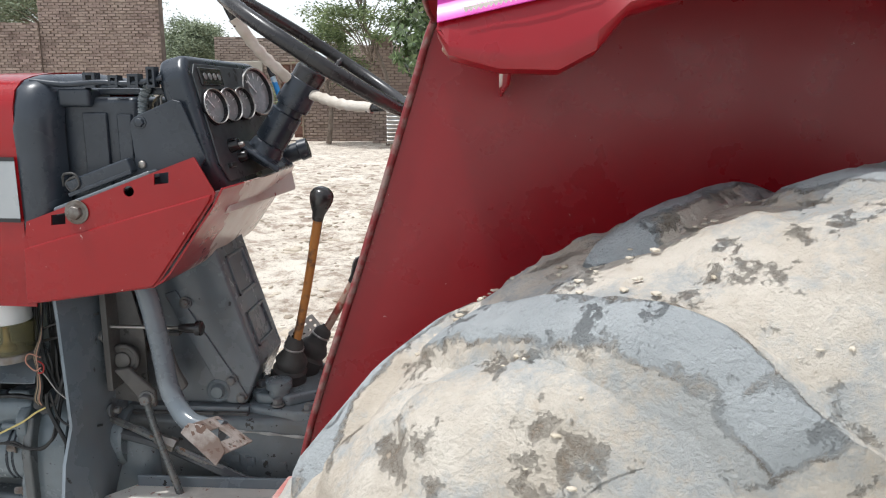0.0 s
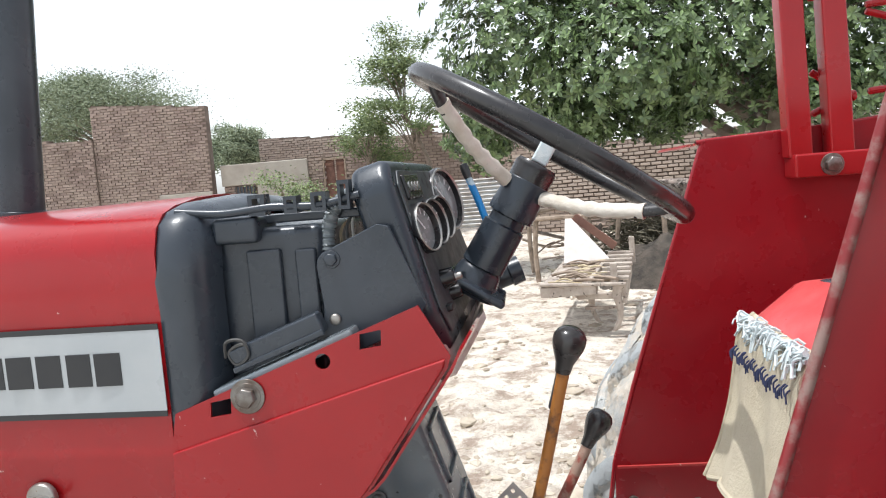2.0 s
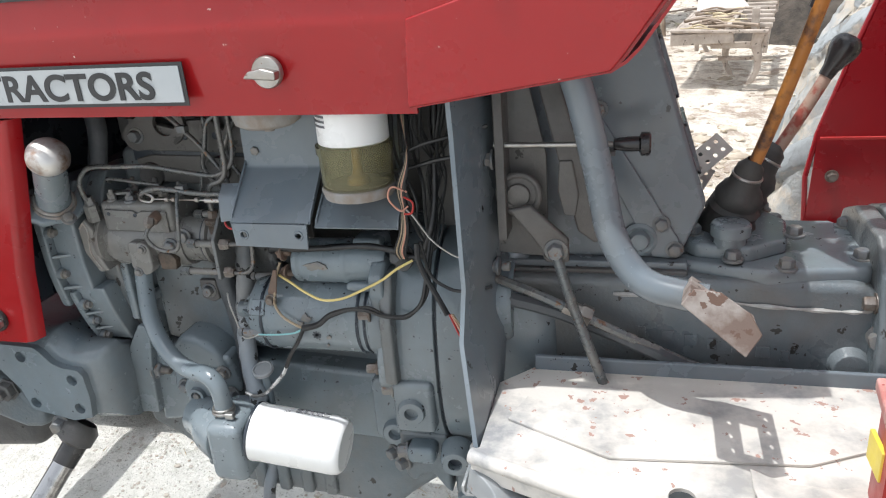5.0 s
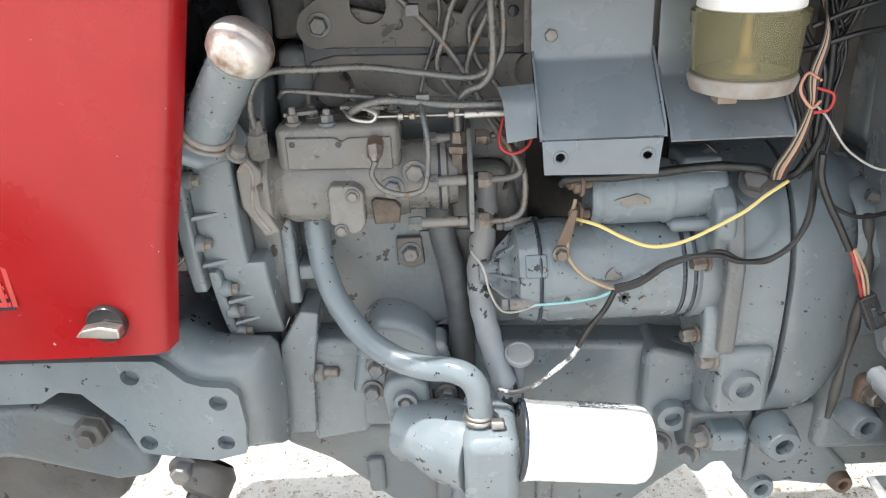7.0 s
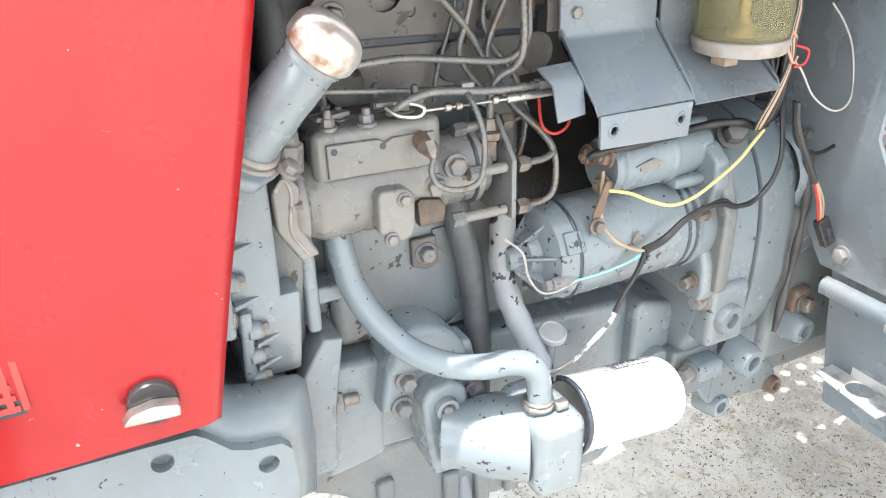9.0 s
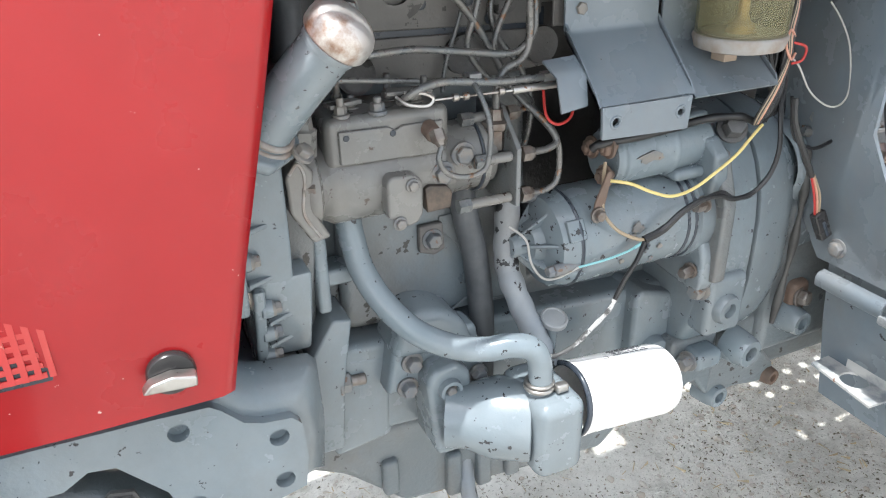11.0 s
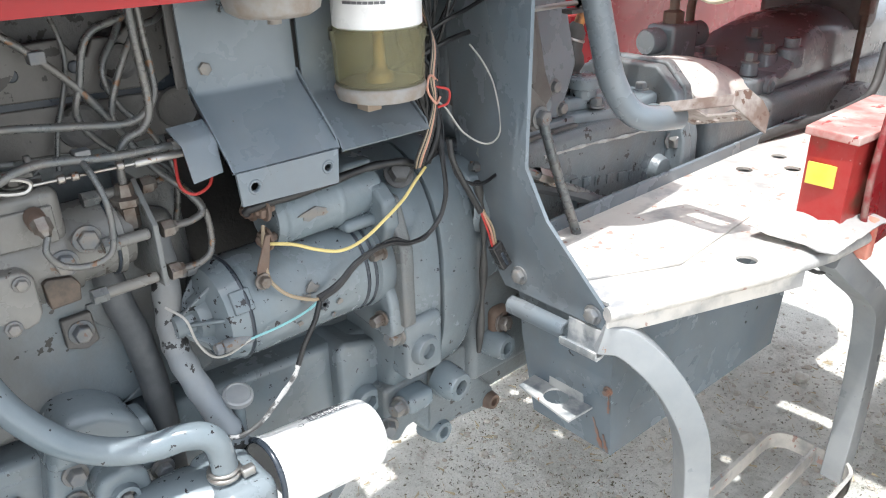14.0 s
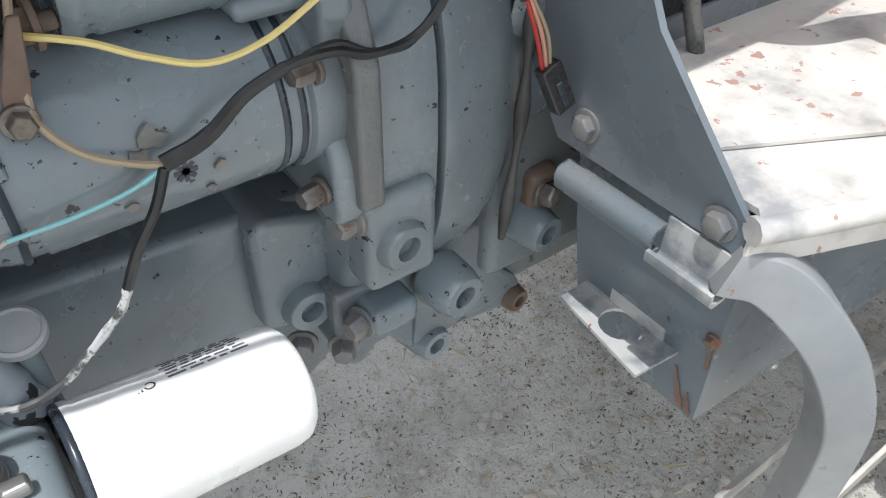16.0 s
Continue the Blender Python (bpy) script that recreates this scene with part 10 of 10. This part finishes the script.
def build_feeder():
    f = thing("pole_frame", "rough pole frame of crooked branches in the yard", "frame")
    rng = random.Random(21)
    posts = [(-0.15, 10.6), (0.5, 10.3), (0.95, 10.7), (1.5, 10.4), (1.9, 10.9), (-0.2, 11.8), (0.7, 11.9), (1.7, 11.7)]
    for x, y in posts:
        bm = B()
        tube(bm, [(x, y, -0.05), (x + rng.uniform(-0.03, 0.03), y, 0.4), (x + rng.uniform(-0.05, 0.05), y, 0.85)], 0.035, 7, 4)
        part("post", bm, WOOD, f)
    for a, b in ((0, 1), (1, 2), (2, 3), (3, 4), (5, 6), (6, 7), (0, 5), (4, 7)):
        (x0, y0), (x1, y1) = posts[a], posts[b]
        bm = B()
        tube(bm, [(x0 - 0.1, y0, 0.82), ((x0 + x1) / 2, (y0 + y1) / 2, 0.86 + rng.uniform(-0.05, 0.05)), (x1 + 0.1, y1, 0.83)], 0.03, 7, 5)
        part("rail", bm, WOOD, f)
    for k in range(60):
        x, y = rng.uniform(0.3, 2.6), rng.uniform(10.9, 12.4)
        bm = B()
        L, a = rng.uniform(0.4, 1.0), rng.uniform(0, 6.28)
        z = rng.uniform(0.05, 0.5)
        tube(bm, [(x, y, z), (x + math.cos(a) * L * 0.5, y + math.sin(a) * L * 0.3, z + rng.uniform(-0.05, 0.15)), (x + math.cos(a) * L, y + math.sin(a) * L * 0.6, z + rng.uniform(-0.1, 0.2))], rng.uniform(0.012, 0.03), 5, 3)
        part("branch", bm, BARK if k % 2 else WOOD, f)
    # a rough heap added under the brush, its dark colour standing for tree shade
    bm = B()
    rows = []
    for i in range(25):
        row = []
        for j in range(25):
            u, v = -1 + i / 12, -1 + j / 12
            d = max(0.0, 1 - u * u - v * v) ** 0.55
            q = noise.fractal((u * 3, v * 3, 2.0), 0.8, 2.0, 5)
            row.append((1.55 + 0.95 * u, 10.1 + 0.7 * v, ground_z(1.55 + 0.95 * u, 10.1 + 0.7 * v) - 0.03 + d * (0.5 + 0.2 * q)))
        rows.append(row)
    loft(bm, rows)
    tagged(part("dung_mound", bm, MOUND_SHADE, None), "added mound under dry brush, coloured dark for the tree's shade", "mound")


build_feeder()


# ---- loose ground cover ----
def scatter():
    rng = random.Random(77)
    V, F = [], []
    for _ in range(2200):
        x, y = rng.uniform(-2.4, 2.0), rng.uniform(0.2, 6.0)
        if rng.random() < 0.5:
            x, y = rng.uniform(-1.2, 0.8), rng.uniform(0.6, 2.2)
        a, L = rng.uniform(0, 6.28), rng.uniform(0.008, 0.03)
        w = rng.uniform(0.0005, 0.0012)
        d = Vector((math.cos(a), math.sin(a), 0))
        s = Vector((-d.y, d.x, 0)) * w
        p = Vector((x, y, ground_z(x, y) + 0.004))
        k = len(V)
        V.extend(tuple(v) for v in (p - s, p + s, p + s + d * L + Vector((0, 0, rng.uniform(0, 0.008))), p - s + d * L))
        F.append((k, k + 1, k + 2, k + 3))
    me = bpy.data.meshes.new("straw_litter")
    me.from_pydata(V, [], F)
    me.materials.append(STRAW)
    tagged(new("straw_litter", me), "bits of dry straw strewn over the earth", "straw", kind="stuff")
    # dark chaff trodden into the dust
    V, F = [], []
    for _ in range(16000):
        x, y = rng.gauss(-0.5, 0.55), rng.uniform(0.35, 2.1)
        if noise.noise((x * 3, y * 3, 1.0)) < rng.uniform(-0.5, 0.3):
            continue
        a, L = rng.uniform(0, 6.28), rng.uniform(0.0025, 0.010)
        w = rng.uniform(0.0005, 0.0015)
        d = Vector((math.cos(a), math.sin(a), 0))
        s = Vector((-d.y, d.x, 0)) * w
        p = Vector((x, y, ground_z(x, y) + 0.003))
        k = len(V)
        V.extend(tuple(v) for v in (p - s * 0.4, p + s * 0.6, p + s + d * L * 0.6 + Vector((0, 0, rng.uniform(0, 0.005))), p + d * L, p - s + d * L * 0.5))
        F.append((k, k + 1, k + 2, k + 3, k + 4))
    me = bpy.data.meshes.new("dark_chaff")
    me.from_pydata(V, [], F)
    me.materials.append(CHAFF)
    tagged(new("dark_chaff", me), "dark specks of chaff trodden into pale dust", "chaff", kind="stuff")
    # churned clods of earth in the yard
    V, F = [], []
    ico = bmesh.new()
    bmesh.ops.create_icosphere(ico, subdivisions=1, radius=1.0)
    iv = [v.co.copy() for v in ico.verts]
    jf = [tuple(v.index for v in f.verts) for f in ico.faces]
    ico.free()
    for _ in range(5200):
        y = 3.3 + 13.0 * rng.random() ** 1.4
        x = rng.uniform(-0.45, 0.42) * y + 0.02 * y
        if noise.noise((x * 0.9, y * 0.9, 4.0)) < rng.uniform(-0.55, 0.35):
            continue
        r = rng.uniform(0.008, 0.028) if rng.random() < 0.9 else rng.uniform(0.03, 0.06)
        z = ground_z(x, y)
        k = len(V)
        sx, sy, sz = rng.uniform(0.8, 1.7), rng.uniform(0.8, 1.7), rng.uniform(0.35, 0.7)
        V.extend((x + v.x * r * sx * rng.uniform(0.75, 1.2), y + v.y * r * sy * rng.uniform(0.75, 1.2), z + v.z * r * sz * rng.uniform(0.75, 1.2)) for v in iv)
        F.extend(tuple(k + i for i in f) for f in jf)
    me = bpy.data.meshes.new("earth_clods")
    me.from_pydata(V, [], F)
    me.materials.append(CLOD_EARTH)
    tagged(new("earth_clods", me), "dry crumbled clods and dung over the yard earth", "clods", kind="stuff")
    # small crumbs of earth lying under and beside the tractor
    V, F = [], []
    for _ in range(7000):
        x, y = rng.uniform(-2.0, 0.9), rng.uniform(0.5, 2.2)
        if noise.noise((x * 2.2, y * 2.2, 7.0)) < rng.uniform(-0.6, 0.35):
            continue
        r = rng.uniform(0.0018, 0.0055) if rng.random() < 0.94 else rng.uniform(0.006, 0.012)
        z = ground_z(x, y)
        k = len(V)
        sx, sy = rng.uniform(0.8, 1.5), rng.uniform(0.8, 1.5)
        V.extend((x + v.x * r * sx * rng.uniform(0.75, 1.2), y + v.y * r * sy * rng.uniform(0.75, 1.2), z + v.z * r * 0.6) for v in iv)
        F.extend(tuple(k + i for i in f) for f in jf)
    me = bpy.data.meshes.new("earth_crumbs")
    me.from_pydata(V, [], F)
    me.materials.append(PEBBLE)
    tagged(new("earth_crumbs", me), "small dry crumbs of earth under the tractor", "crumbs", kind="stuff")
    # brushwood heap in the yard
    V, F = [], []
    for _ in range(2600):
        x, y = rng.gauss(1.45, 0.42), rng.gauss(11.0, 0.3)
        top = 0.95 * math.exp(-((x - 1.45) / 0.9) ** 2 - ((y - 11.0) / 0.8) ** 2)
        z = rng.uniform(0, 1) ** 0.6 * top
        a, L = rng.uniform(0, 6.28), rng.uniform(0.08, 0.3)
        w = rng.uniform(0.006, 0.025)
        d = Vector((math.cos(a), math.sin(a), rng.uniform(-0.4, 0.5)))
        s = d.cross(Vector((rng.uniform(-1, 1), rng.uniform(-1, 1), 1))).normalized() * w
        p = Vector((x, y, z))
        k = len(V)
        V.extend(tuple(v) for v in (p - s, p + s, p + d * L))
        F.append((k, k + 1, k + 2))
    me = bpy.data.meshes.new("brushwood")
    me.from_pydata(V, [], F)
    me.materials.append(CHAFF)
    tagged(new("brushwood", me), "dark heap of dry brushwood under the tree", "brushwood", kind="stuff")
    bm = B()
    for _ in range(900):
        x, y = rng.uniform(-1.6, 1.2), rng.uniform(0.5, 3.5)
        r = rng.uniform(0.003, 0.010) if rng.random() < 0.93 else rng.uniform(0.012, 0.022)
        t = bmesh.new()
        bmesh.ops.create_icosphere(t, subdivisions=1, radius=r)
        for v in t.verts:
            v.co = Vector((v.co.x * rng.uniform(0.7, 1.4), v.co.y * rng.uniform(0.7, 1.4), v.co.z * 0.6))
        merge(bm, t, Matrix.Translation((x, y, ground_z(x, y) + r * 0.2)))
    me = bpy.data.meshes.new("pebbles")
    bm.to_mesh(me)
    bm.free()
    me.materials.append(PEBBLE)
    tagged(new("pebbles", me), "small clods and pebbles on the earth", "pebbles", kind="stuff")


scatter()
